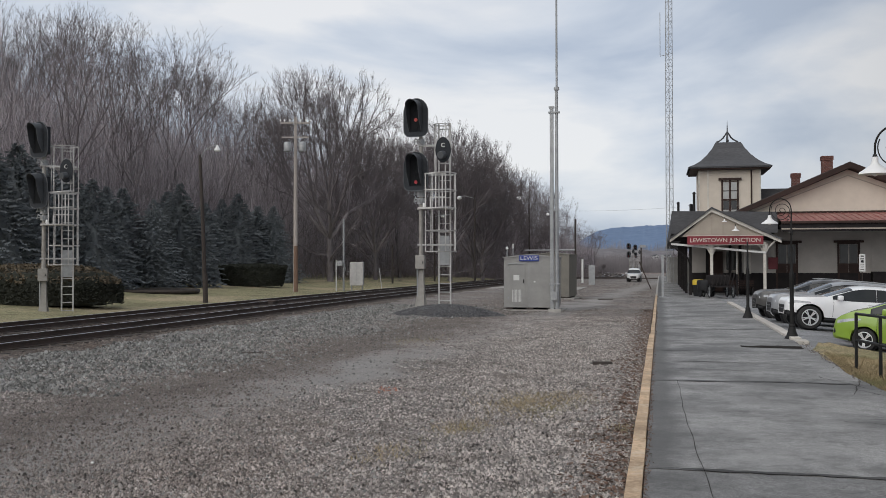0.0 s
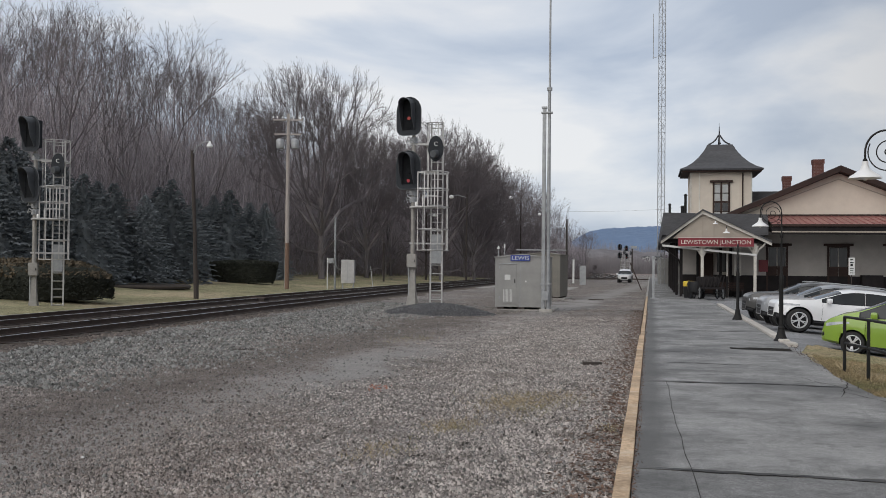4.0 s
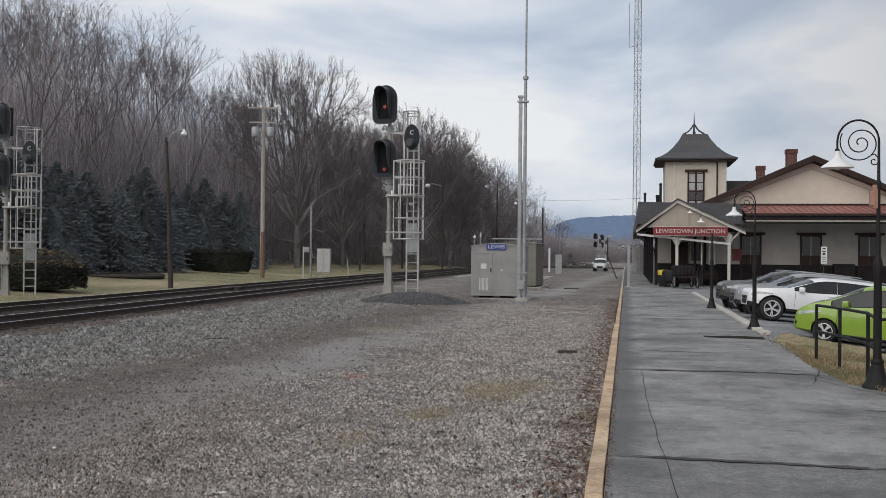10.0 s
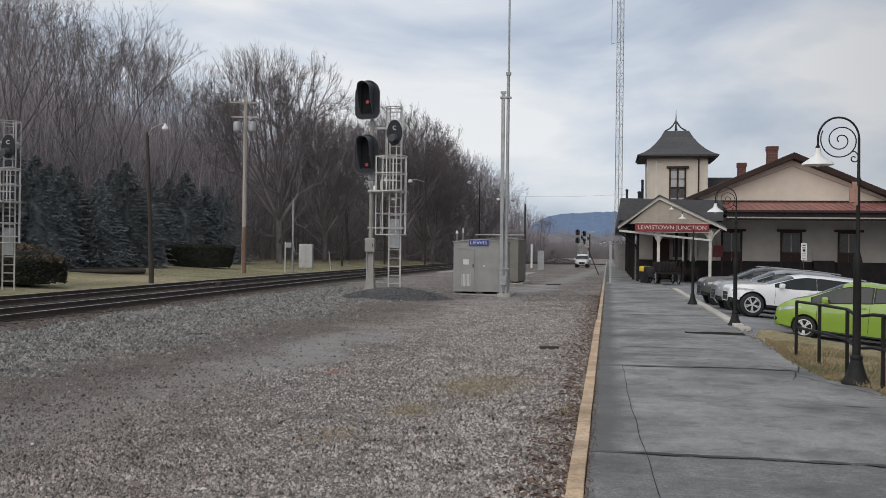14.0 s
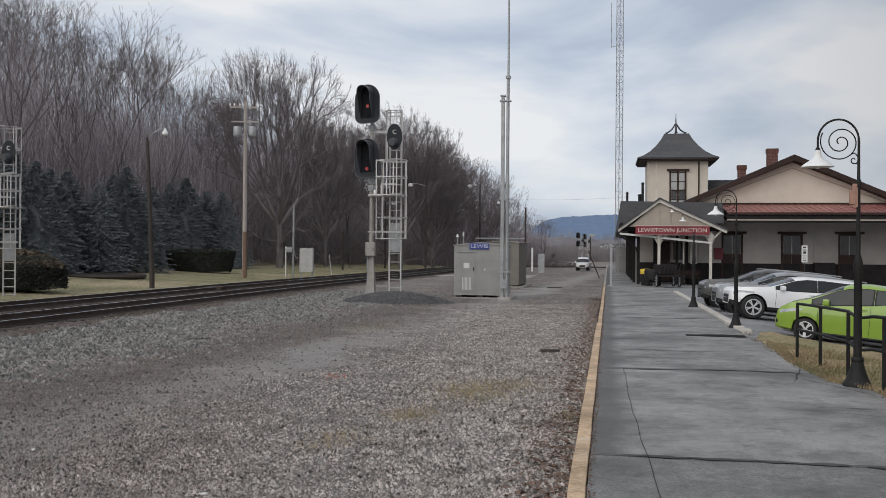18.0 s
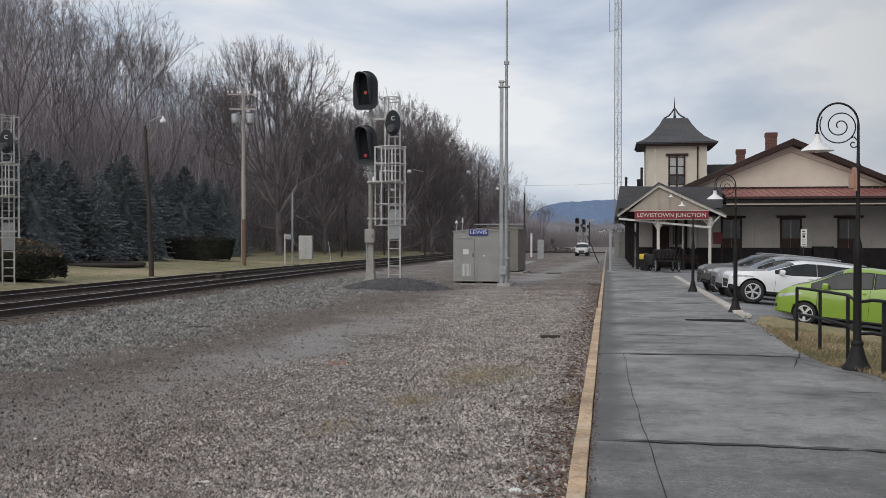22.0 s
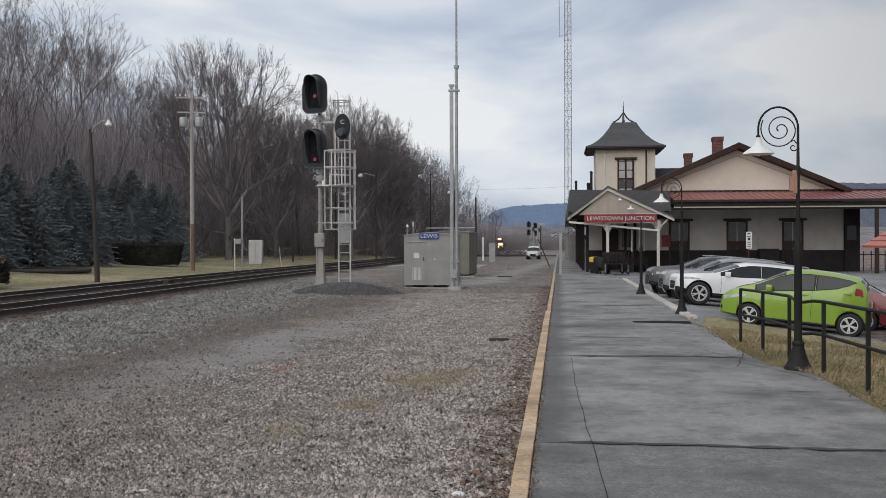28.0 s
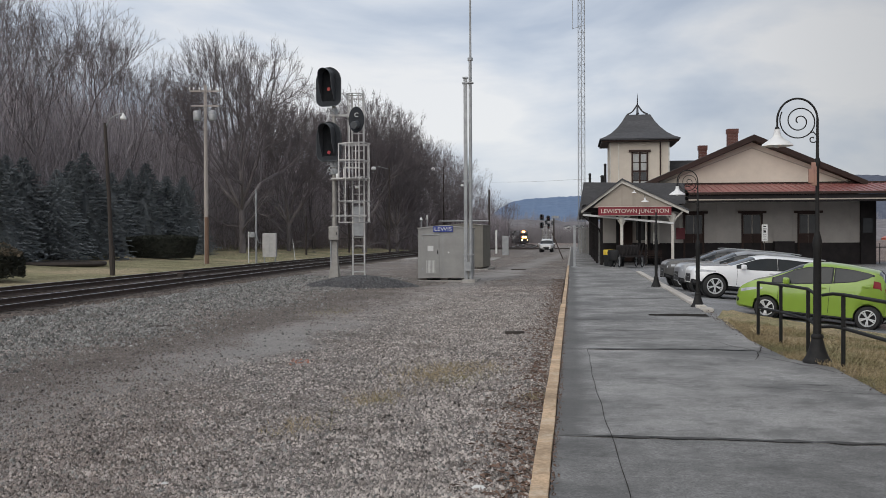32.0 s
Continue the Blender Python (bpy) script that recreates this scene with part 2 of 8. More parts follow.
M["stone_brown"] = mat("stone_brown", (0.42, 0.378, 0.352), (0.21, 0.186, 0.171), 2.2, 0.9, big=0.9)
M["edging"] = mat("edging", (0.60, 0.435, 0.285), (0.33, 0.225, 0.135), 22, 0.85, 0.6, 90, rnd=0.14, depth=0.005, big=0.5)
worn_patches(M["edging"], (0.62, 0.52, 0.40), 3.0, 0.52, 0.66, 0.6)
M["concrete"] = mat("concrete", (0.42, 0.40, 0.37), (0.28, 0.265, 0.245), 5, 0.9, 0.25, 40, rnd=0.1, depth=0.004)
M["tar"] = mat("tar_seam", (0.05, 0.048, 0.047), (0.085, 0.082, 0.08), 5, 0.7, big=0.8, spec=0.15)
M["soil"] = mat("soil", (0.018, 0.016, 0.014), (0.035, 0.03, 0.026), 18, 0.95, 0.5, spec=0.08)
M["leaves"] = mat("dead_leaves", (0.20, 0.125, 0.09), (0.10, 0.065, 0.05), 9, 0.9, rnd=0.2)
M["rail"] = mat("rail_top", (0.80, 0.80, 0.81), (0.66, 0.65, 0.65), 6, 0.32, metal=0.9)
M["rust"] = mat("rail_rust", (0.075, 0.05, 0.04), (0.045, 0.034, 0.03), 8, 0.85, 0.2)
M["tie"] = mat("tie_wood", (0.075, 0.06, 0.05), (0.045, 0.038, 0.034), 4, 0.9, 0.4, 20, rnd=0.25, stretch=(0.4, 4, 4))
M["galv"] = mat("galvanised", (0.40, 0.41, 0.415), (0.29, 0.298, 0.305), 5, 0.5, 0.08, metal=0.35)
M["alu"] = mat("aluminium", (0.54, 0.53, 0.515), (0.43, 0.42, 0.41), 4, 0.45, metal=0.4)
M["cabinet"] = mat("cabinet_metal", (0.36, 0.355, 0.34), (0.29, 0.285, 0.275), 1.6, 0.5, 0.05, metal=0.3, big=0.3)
M["cabinet_tan"] = mat("cabinet_tan", (0.22, 0.205, 0.175), (0.17, 0.16, 0.14), 1.6, 0.6, big=0.3)
M["black"] = mat("black_paint", (0.014, 0.0145, 0.016), (0.022, 0.022, 0.024), 6, 0.55, rnd=0.1, spec=0.25)
M["lamp_black"] = mat("lamp_black", (0.014, 0.014, 0.015), (0.024, 0.023, 0.022), 9, 0.6, 0.1, spec=0.2)
M["mast"] = mat("weathered_mast", (0.36, 0.345, 0.32), (0.27, 0.255, 0.235), 5, 0.55, 0.08, metal=0.3)
# lighter than the target's black: light on the hood's wall put into the colour
M["signal_hood"] = mat("signal_hood", (0.075, 0.08, 0.088), (0.055, 0.06, 0.066), 5, 0.5)
M["signal_dark"] = mat("signal_deep_black", (0.012, 0.013, 0.015), (0.018, 0.019, 0.021), 5, 0.9, spec=0.1)
M["signal_black"] = mat("signal_black", (0.022, 0.025, 0.03), (0.032, 0.036, 0.042), 5, 0.7, spec=0.25)
M["white"] = mat("white_paint", (0.74, 0.74, 0.72), (0.60, 0.60, 0.58), 3, 0.6, rnd=0.05)
M["lamp_white"] = mat("lamp_white", (0.80, 0.80, 0.79), (0.72, 0.72, 0.71), 3, 0.35)
M["trim"] = mat("white_trim", (0.66, 0.63, 0.57), (0.5, 0.47, 0.42), 3, 0.7, rnd=0.05)
M["cream"] = mat("cream_siding", (0.665, 0.59, 0.50), (0.59, 0.52, 0.44), 1.2, 0.75, 0.05, big=0.25)
M["taupe"] = mat("taupe_siding", (0.43, 0.375, 0.315), (0.36, 0.31, 0.26), 1.2, 0.75, big=0.25, rnd=0.04)
M["brown"] = mat("dark_brown_paint", (0.035, 0.021, 0.018), (0.05, 0.03, 0.025), 3, 0.6, rnd=0.1, spec=0.2)
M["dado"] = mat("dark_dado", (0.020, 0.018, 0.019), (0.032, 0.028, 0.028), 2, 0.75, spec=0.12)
M["slate"] = mat("dark_shingle", (0.085, 0.085, 0.09), (0.055, 0.055, 0.059), 4, 0.8, 0.3, 12, stretch=(1, 1, 5))
M["redroof"] = mat("red_metal_roof", (0.30, 0.115, 0.105), (0.23, 0.085, 0.075), 1.5, 0.35, rnd=0.08, big=0.3)
M["redroof2"] = mat("orange_red_metal_roof", (0.46, 0.11, 0.06), (0.36, 0.085, 0.05), 2.0, 0.4, rnd=0.05)
M["brick"] = mat("chimney_brick", (0.17, 0.07, 0.055), (0.115, 0.048, 0.04), 9, 0.85, 0.2, rnd=0.15)
M["glass"] = mat("window_glass", (0.02, 0.023, 0.026), (0.028, 0.03, 0.034), 0.7, 0.06, spec=0.32)
# the cream boards again, with shade under porch and canopy put into the colour
M["shaded_cream"] = mat("shaded_cream_boards", (0.48, 0.445, 0.41), (0.40, 0.37, 0.34), 1.2, 0.75, big=0.25)
M["glass_pale"] = mat("curtained_glass", (0.085, 0.085, 0.085), (0.05, 0.05, 0.05), 0.9, 0.12, spec=0.4)
# opaque pale tint in place of sky light showing through the tower
M["tower_sky_glass"] = mat("tower_sky_glass", (0.50, 0.50, 0.48), (0.36, 0.36, 0.35), 1.4, 0.15, spec=0.6)
M["signred"] = mat("sign_red", (0.22, 0.022, 0.032), (0.18, 0.018, 0.027), 2, 0.5)
M["signtext"] = mat("sign_cream", (0.72, 0.66, 0.58), (0.62, 0.57, 0.5), 3, 0.6)
M["signblue"] = mat("sign_blue", (0.03, 0.06, 0.30), (0.025, 0.05, 0.24), 3, 0.5)
M["wood"] = mat("pole_wood", (0.50, 0.445, 0.41), (0.31, 0.275, 0.25), 3.0, 0.9, 0.4, 9, stretch=(4, 4, 0.25))
M["wood_red"] = mat("pole_foot", (0.24, 0.15, 0.105), (0.15, 0.095, 0.07), 3.0, 0.9, 0.4, 9, stretch=(4, 4, 0.25))
M["darkpole"] = mat("dark_pole", (0.065, 0.052, 0.045), (0.04, 0.033, 0.03), 3, 0.9, stretch=(4, 4, 0.25))
M["bark"] = mat("bark", (0.140, 0.125, 0.129), (0.088, 0.078, 0.081), 1.5, 0.95, rnd=0.15, big=0.5)
M["bark_oak"] = mat("bark_dark", (0.225, 0.199, 0.199), (0.150, 0.132, 0.133), 1.5, 0.95, rnd=0.2, big=0.5)
M["twig"] = mat("twig", (0.190, 0.167, 0.172), (0.130, 0.113, 0.118), 0.6, 0.95, rnd=0.15, big=0.5)
M["brush"] = mat("undergrowth", (0.31, 0.265, 0.262), (0.21, 0.178, 0.176), 0.5, 0.95, big=0.7)
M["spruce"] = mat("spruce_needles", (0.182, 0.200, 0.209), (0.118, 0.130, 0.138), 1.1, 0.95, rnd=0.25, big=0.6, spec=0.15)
M["spruce_trunk"] = mat("spruce_trunk", (0.07, 0.055, 0.045), (0.045, 0.036, 0.03), 3, 0.95)
M["hedge"] = mat("hedge_leaves", (0.045, 0.047, 0.038), (0.027, 0.029, 0.024), 2, 0.9, big=0.6, spec=0.12)
M["hedge_top"] = mat("hedge_dry_tips", (0.135, 0.102, 0.065), (0.075, 0.062, 0.042), 2, 0.9, big=0.6)
M["mound"] = ground_mat("dark_ballast_mound", ((0.115, 0.115, 0.12), (0.07, 0.07, 0.074), (0.105, 0.10, 0.097)), (10, 30, 0.8), 0.6, 40)
# far land: the blue-grey haze of distance is put into these colours
M["ridge"] = mat("haze_blue_ridge", (0.155, 0.215, 0.320), (0.125, 0.18, 0.28), 0.05, 0.95, big=0.12, spec=0.1)
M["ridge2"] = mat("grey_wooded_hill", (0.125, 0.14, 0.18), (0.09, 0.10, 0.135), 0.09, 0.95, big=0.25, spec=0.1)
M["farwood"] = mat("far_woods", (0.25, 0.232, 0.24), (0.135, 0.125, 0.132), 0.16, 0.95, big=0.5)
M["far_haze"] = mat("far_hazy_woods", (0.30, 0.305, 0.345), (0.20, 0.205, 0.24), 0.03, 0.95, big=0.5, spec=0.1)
M["yellow"] = mat("yellow_paint", (0.72, 0.52, 0.05), (0.6, 0.42, 0.04), 3, 0.5)
M["red_lens"] = glow("red_lens", (0.30, 0.02, 0.03), 0.10)
M["orange_lens"] = glow("orange_lens", (0.34, 0.045, 0.035), 0.14)
M["ballast_dark"] = ground_mat("stained_ballast", ((0.15, 0.125, 0.11), (0.085, 0.07, 0.062), (0.11, 0.085, 0.07)), (7, 16, 0.3), 0.9, 18, depth=0.05)
# paler than the bare twigs: haze within the wood is put into the colour
M["haze"] = mat("hazy_thicket", (0.37, 0.332, 0.348), (0.265, 0.237, 0.25), 0.12, 0.95, big=0.5)
M["headlight_glow"] = glow("headlight_glow", (1.0, 0.70, 0.36), 12)
# orange emission that stands for glare round the train's lamps
M["headlight_glare"] = glow("headlight_glare", (1.0, 0.30, 0.06), 4.0)
M["kerb"] = mat("kerb_concrete", (0.56, 0.52, 0.47), (0.42, 0.39, 0.35), 5, 0.9, 0.25, 40, rnd=0.1, depth=0.004)
M["red_paint"] = mat("red_marking", (0.36, 0.15, 0.11), (0.26, 0.12, 0.09), 9, 0.9)


# ---------------------------------------------------------------- mesh tools
class Geo:
    """Vertices and faces gathered for one mesh."""

    def __init__(self):
        self.v, self.f = [], []

    def box(self, x0, x1, y0, y1, z0, z1):
        return self.hexa([(x0, y0, z0), (x1, y0, z0), (x1, y1, z0), (x0, y1, z0), (x0, y0, z1), (x1, y0, z1), (x1, y1, z1), (x0, y1, z1)])

    def hexa(self, p):
        """Eight corners: the lower four round, then the upper four."""
        k = len(self.v)
        self.v += [tuple(q) for q in p]
        self.f += [tuple(k + i for i in q) for q in ((3, 2, 1, 0), (4, 5, 6, 7), (0, 1, 5, 4), (1, 2, 6, 5), (2, 3, 7, 6), (3, 0, 4, 7))]
        return self

    def tube(self, pts, rads, n=8, caps=True):
        """A round bar along points; a radius of 0 at the end closes it to a tip."""
        pts = [Vector(p) for p in pts]
        if not hasattr(rads, "__len__"):
            rads = [rads] * len(pts)
        base, rings = len(self.v), []
        u = None
        for i, p in enumerate(pts):
            d = (pts[min(i + 1, len(pts) - 1)] - pts[max(i - 1, 0)]).normalized()
            if u is None:
                u = d.orthogonal().normalized()
            u = (u - d * u.dot(d)).normalized() if (u - d * u.dot(d)).length > 1e-6 else d.orthogonal().normalized()
            w = d.cross(u)
            if rads[i] <= 0:
                rings.append([len(self.v)])
                self.v.append(tuple(p))
            else:
                rings.append(list(range(len(self.v), len(self.v) + n)))
                for j in range(n):
                    a = 2 * math.pi * j / n
                    self.v.append(tuple(p + (u * math.cos(a) + w * math.sin(a)) * rads[i]))
        for a, b in zip(rings, rings[1:]):
            for j in range(n):
                if len(b) == 1:
                    self.f.append((a[j], a[(j + 1) % n], b[0]))
                elif len(a) == 1:
                    self.f.append((a[0], b[(j + 1) % n], b[j]))
                else:
                    self.f.append((a[j], a[(j + 1) % n], b[(j + 1) % n], b[j]))
        if caps and len(rings[0]) > 1:
            self.f.append(tuple(reversed(rings[0])))
        if caps and len(rings[-1]) > 1:
            self.f.append(tuple(rings[-1]))
        return self

    def bar(self, p, q, w, h=None):
        """A square bar from p to q."""
        p, q, h = Vector(p), Vector(q), h or w
        d = (q - p).normalized()
        s = d.cross(Vector((0, 0, 1)))
        s = s.normalized() if s.length > 1e-4 else Vector((1, 0, 0))
        t = s.cross(d)
        c = [(-1, -1), (1, -1), (1, 1), (-1, 1)]
        return self.hexa([e + s * (a * w / 2) + t * (b * h / 2) for e in (p, q) for a, b in c])

    def lathe(self, prof, n=20, at=(0, 0, 0), caps=True):
        """A turned form round the z axis: (radius, height) in order."""
        k = len(self.v)
        for r, z in prof:
            self.v += [(at[0] + r * math.cos(2 * math.pi * j / n), at[1] + r * math.sin(2 * math.pi * j / n), at[2] + z) for j in range(n)]
        for i in range(len(prof) - 1):
            for j in range(n):
                q = (j + 1) % n
                self.f.append((k + i * n + j, k + i * n + q, k + (i + 1) * n + q, k + (i + 1) * n + j))
        if caps:
            self.f.append(tuple(k + j for j in reversed(range(n))))
            self.f.append(tuple(k + (len(prof) - 1) * n + j for j in range(n)))
        return self

    def prism(self, poly, axis, a, b):
        """A flat outline pushed along an axis from a to b; the outline is in the other two axes, in order."""
        k, n = len(self.v), len(poly)
        for c in (a, b):
            for p in poly:
                q = list(p)
                q.insert("xyz".index(axis), c)
                self.v.append(tuple(q))
        self.f.append(tuple(k + i for i in reversed(range(n))))
        self.f.append(tuple(k + n + i for i in range(n)))
        for i in range(n):
            j = (i + 1) % n
            self.f.append((k + i, k + j, k + n + j, k + n + i))
        return self

    def grid(self, rows):
        """A sheet through rows of points."""
        k, n = len(self.v), len(rows[0])
        for r in rows:
            self.v += [tuple(p) for p in r]
        for i in range(len(rows) - 1):
            for j in range(n - 1):
                a = k + i * n + j
                self.f.append((a, a + 1, a + n + 1, a + n))
        return self

    def mesh(self, name, material, smooth=False, bevel=0.0, fix=True):
        me = bpy.data.meshes.new(name)
        me.from_pydata(self.v, [], self.f)
        if fix and len(self.v) < 60000:
            bm = bmesh.new()
            bm.from_mesh(me)
            bmesh.ops.recalc_face_normals(bm, faces=bm.faces)
            if bevel:
                es = [e for e in bm.edges if len(e.link_faces) == 2 and e.calc_face_angle(0) > 0.6]
                bmesh.ops.bevel(bm, geom=es, offset=bevel, segments=2, affect="EDGES", profile=0.6, clamp_overlap=True)
            bm.to_mesh(me)
            bm.free()
        me.materials.append(material)
        if smooth:
            me.polygons.foreach_set("use_smooth", [True] * len(me.polygons))
            me.set_sharp_from_angle(angle=radians(40))
        return me


def part(name, geo, material, parent, label="", smooth=False, bevel=0.0):
    """One mesh object under a thing or under a part."""
    ob = new(name, geo.mesh(name, material, smooth, bevel) if isinstance(geo, Geo) else geo)
    ob.parent = parent
    return tagged(ob, label)


def thing(name, label, category, at=(0, 0, 0), turn=0, group="", kind=""):
    """An Empty at the thing's base."""
    ob = new(name)
    ob.empty_display_size = 0.2
    ob.matrix_world = pose(*at, 0, 0, turn)
    return tagged(ob, label, category, group, kind)


def solid(name, geo, material, label, category, at=(0, 0, 0), turn=0, group="", kind="", smooth=False, bevel=0.0):
    """A thing of one mesh."""
    ob = new(name, geo.mesh(name, material, smooth, bevel))
    ob.matrix_world = pose(*at, 0, 0, turn)
    return tagged(ob, label, category, group, kind)


def words(name, text, size, material, parent, m, width=None, depth=0.01, label=""):
    """Raised lettering in Blender's own font, turned into a mesh; m places it, width fits it."""
    cu = bpy.data.curves.new(name, "FONT")
    cu.body, cu.size, cu.extrude, cu.align_x, cu.align_y = text, size, depth, "CENTER", "CENTER"
    tmp = new(name + "_tmp", cu)
    bpy.context.view_layer.update()
    me = bpy.data.meshes.new_from_object(tmp.evaluated_get(bpy.context.evaluated_depsgraph_get()))
    bpy.data.objects.remove(tmp)
    if width:
        xs = [v.co.x for v in me.vertices]
        k = width / (max(xs) - min(xs))
        for v in me.vertices:
            v.co.x *= k
    me.materials.clear()
    me.materials.append(material)
    ob = new(name, me)
    ob.parent, ob.matrix_local = parent, m
    return tagged(ob, label)


def lerp(x, xs, ys):
    return float(np.interp(x, xs, ys))


# ---------------------------------------------------------------- the lie of the land
TRACK_Y = (-60, 20, 50, 80, 114, 150, 190, 218, 250, 280, 310, 340, 368, 400, 450, 520)
TRACK_X = (-15.2, -15.5, -16.2, -16.0, -15.2, -13.6, -11.8, -10.7, -10.2, -10.7, -12.6, -16.3, -22.4, -31.0, -47.0, -80.0)
WOOD_Y = (-60, 30, 70, 110, 150, 200, 250, 290, 340, 400, 600)
WOOD_X = (-52, -46, -42, -34.5, -27, -21.8, -16.9, -19.2, -24.5, -43, -110)


def track_x(y, off=0.0):
    """The near track's centre line, smoothed."""
    return sum(lerp(y + d, TRACK_Y, TRACK_X) for d in (-12, -6, 0, 6, 12)) / 5 + off


def wood_x(y):
    return lerp(y, WOOD_Y, WOOD_X)


def dip(y):
    """The line falls away gently beyond the yard."""
    s = min(1.0, max(0.0, (y - 125) / 100))
    return -1.15 * s * s * (3 - 2 * s)


def yard_z(x, y):
    """The gravel yard's surface: a worn lane, and a shoulder that rises to the ballast. Takes arrays too."""
    s = np.clip((-8.8 - x) / 4.2, 0, 1)
    lump = 0.045 * s * np.sin(2.3 * x + 0.7 * y) * np.sin(1.35 * y - 0.9 * x + 1.0) + 0.03 * s * np.sin(4.1 * x - 2.3 * y) * np.sin(1.9 * y + 0.6)
    return lump - 0.10 - 0.045 * np.exp(-((x + 4.8) / 1.5) ** 2) + 0.085 * s * s * (3 - 2 * s) + 0.014 * np.sin(0.9 * x + 0.31 * y) * np.sin(0.47 * y + 1.3 * x) + 0.008 * np.sin(2.7 * x - 1.1 * y)


def bank(x, y):
    """Height of the lawn and of the wooded hill beyond the tracks."""
    e = track_x(y) - 8.0
    z = -0.12 + dip(y)
    if x < e:
        z += min(1.2, 0.05 * (e - x))
    d = wood_x(y) - x
    if d > 0:
        z += min(22.0, 0.13 * d + 0.0035 * d * d) * lerp(y, (0, 120, 260), (1.0, 0.8, 0.3))
    return z


# ---------------------------------------------------------------- ground
def steps(*spans):
    out = []
    for a, b, n in spans:
        out += [a + (b - a) * i / n for i in range(n)]
    return out + [spans[-1][1]]


def build_ground():
    ys = steps((-120, 0, 6), (0, 120, 40), (120, 300, 30), (300, 700, 12), (700, 4200, 8))
    xs = steps((-2600, -400, 5), (-400, -120, 10), (-120, -20, 50), (-20, 10, 10), (10, 120, 8), (120, 2600, 6))
    rows = []
    for y in ys:
        rows.append([(x, y, (bank(x, y) if x < track_x(y) - 6 else -0.12 + dip(y)) - 0.25 + (0.3 * noise.noise((x * 0.1, y * 0.1, 0)) if x < wood_x(y) else 0)) for x in xs])
    solid("ground", Geo().grid(rows), M["litter"], "brown leaf-littered ground running up a wooded hillside", "ground", kind="structure", smooth=True)

    # Gravel yard between tracks and platform, with slight ruts.
    ys = steps((-20, 60, 80), (60, 150, 40), (150, 330, 24))
    rows = []
    for y in ys:
        a, b = track_x(y, 1.7), (-0.33 if y < 175 else 3.0)
        row = []
        for i in range(61):
            s = i / 60
            x = a + (b - a) * s
            z = dip(y) + float(yard_z(x, y))
            row.append((x, y, z))
        rows.append(row)
    solid("gravel_yard", Geo().grid(rows), M["gravel"], "grey-brown crushed stone yard with faint wheel tracks", "gravel", kind="structure", smooth=True)

    # Ballast bed under both tracks.
    rows = []
    for y in steps((-60, 120, 60), (120, 560, 88)):
        c = track_x(y)
        rows.append([(c + dx, y, z + dip(y)) for dx, z in ((-7.4, -0.22), (-6.2, -0.08), (-5.2, 0.02), (-3.7, 0.03), (-1.9, 0.0), (0, 0.03), (1.6, 0.02), (2.2, -0.04), (3.4, -0.16))])
    solid("ballast_bed", Geo().grid(rows), M["ballast_dark"], "crushed grey stone ballast under two railway tracks", "ballast", kind="structure", smooth=True)

    # Lawn beyond the tracks.
    rows = []
    for y in steps((-30, 140, 60),):
        a, b = wood_x(y) - 3, track_x(y) - 7.0
        rows.append([(a + (b - a) * i / 14, y, bank(a + (b - a) * i / 14, y) + 0.02) for i in range(15)])
    solid("lawn", Geo().grid(rows), M["lawn"], "winter lawn of mown green and straw-coloured grass", "lawn", kind="structure", smooth=True)


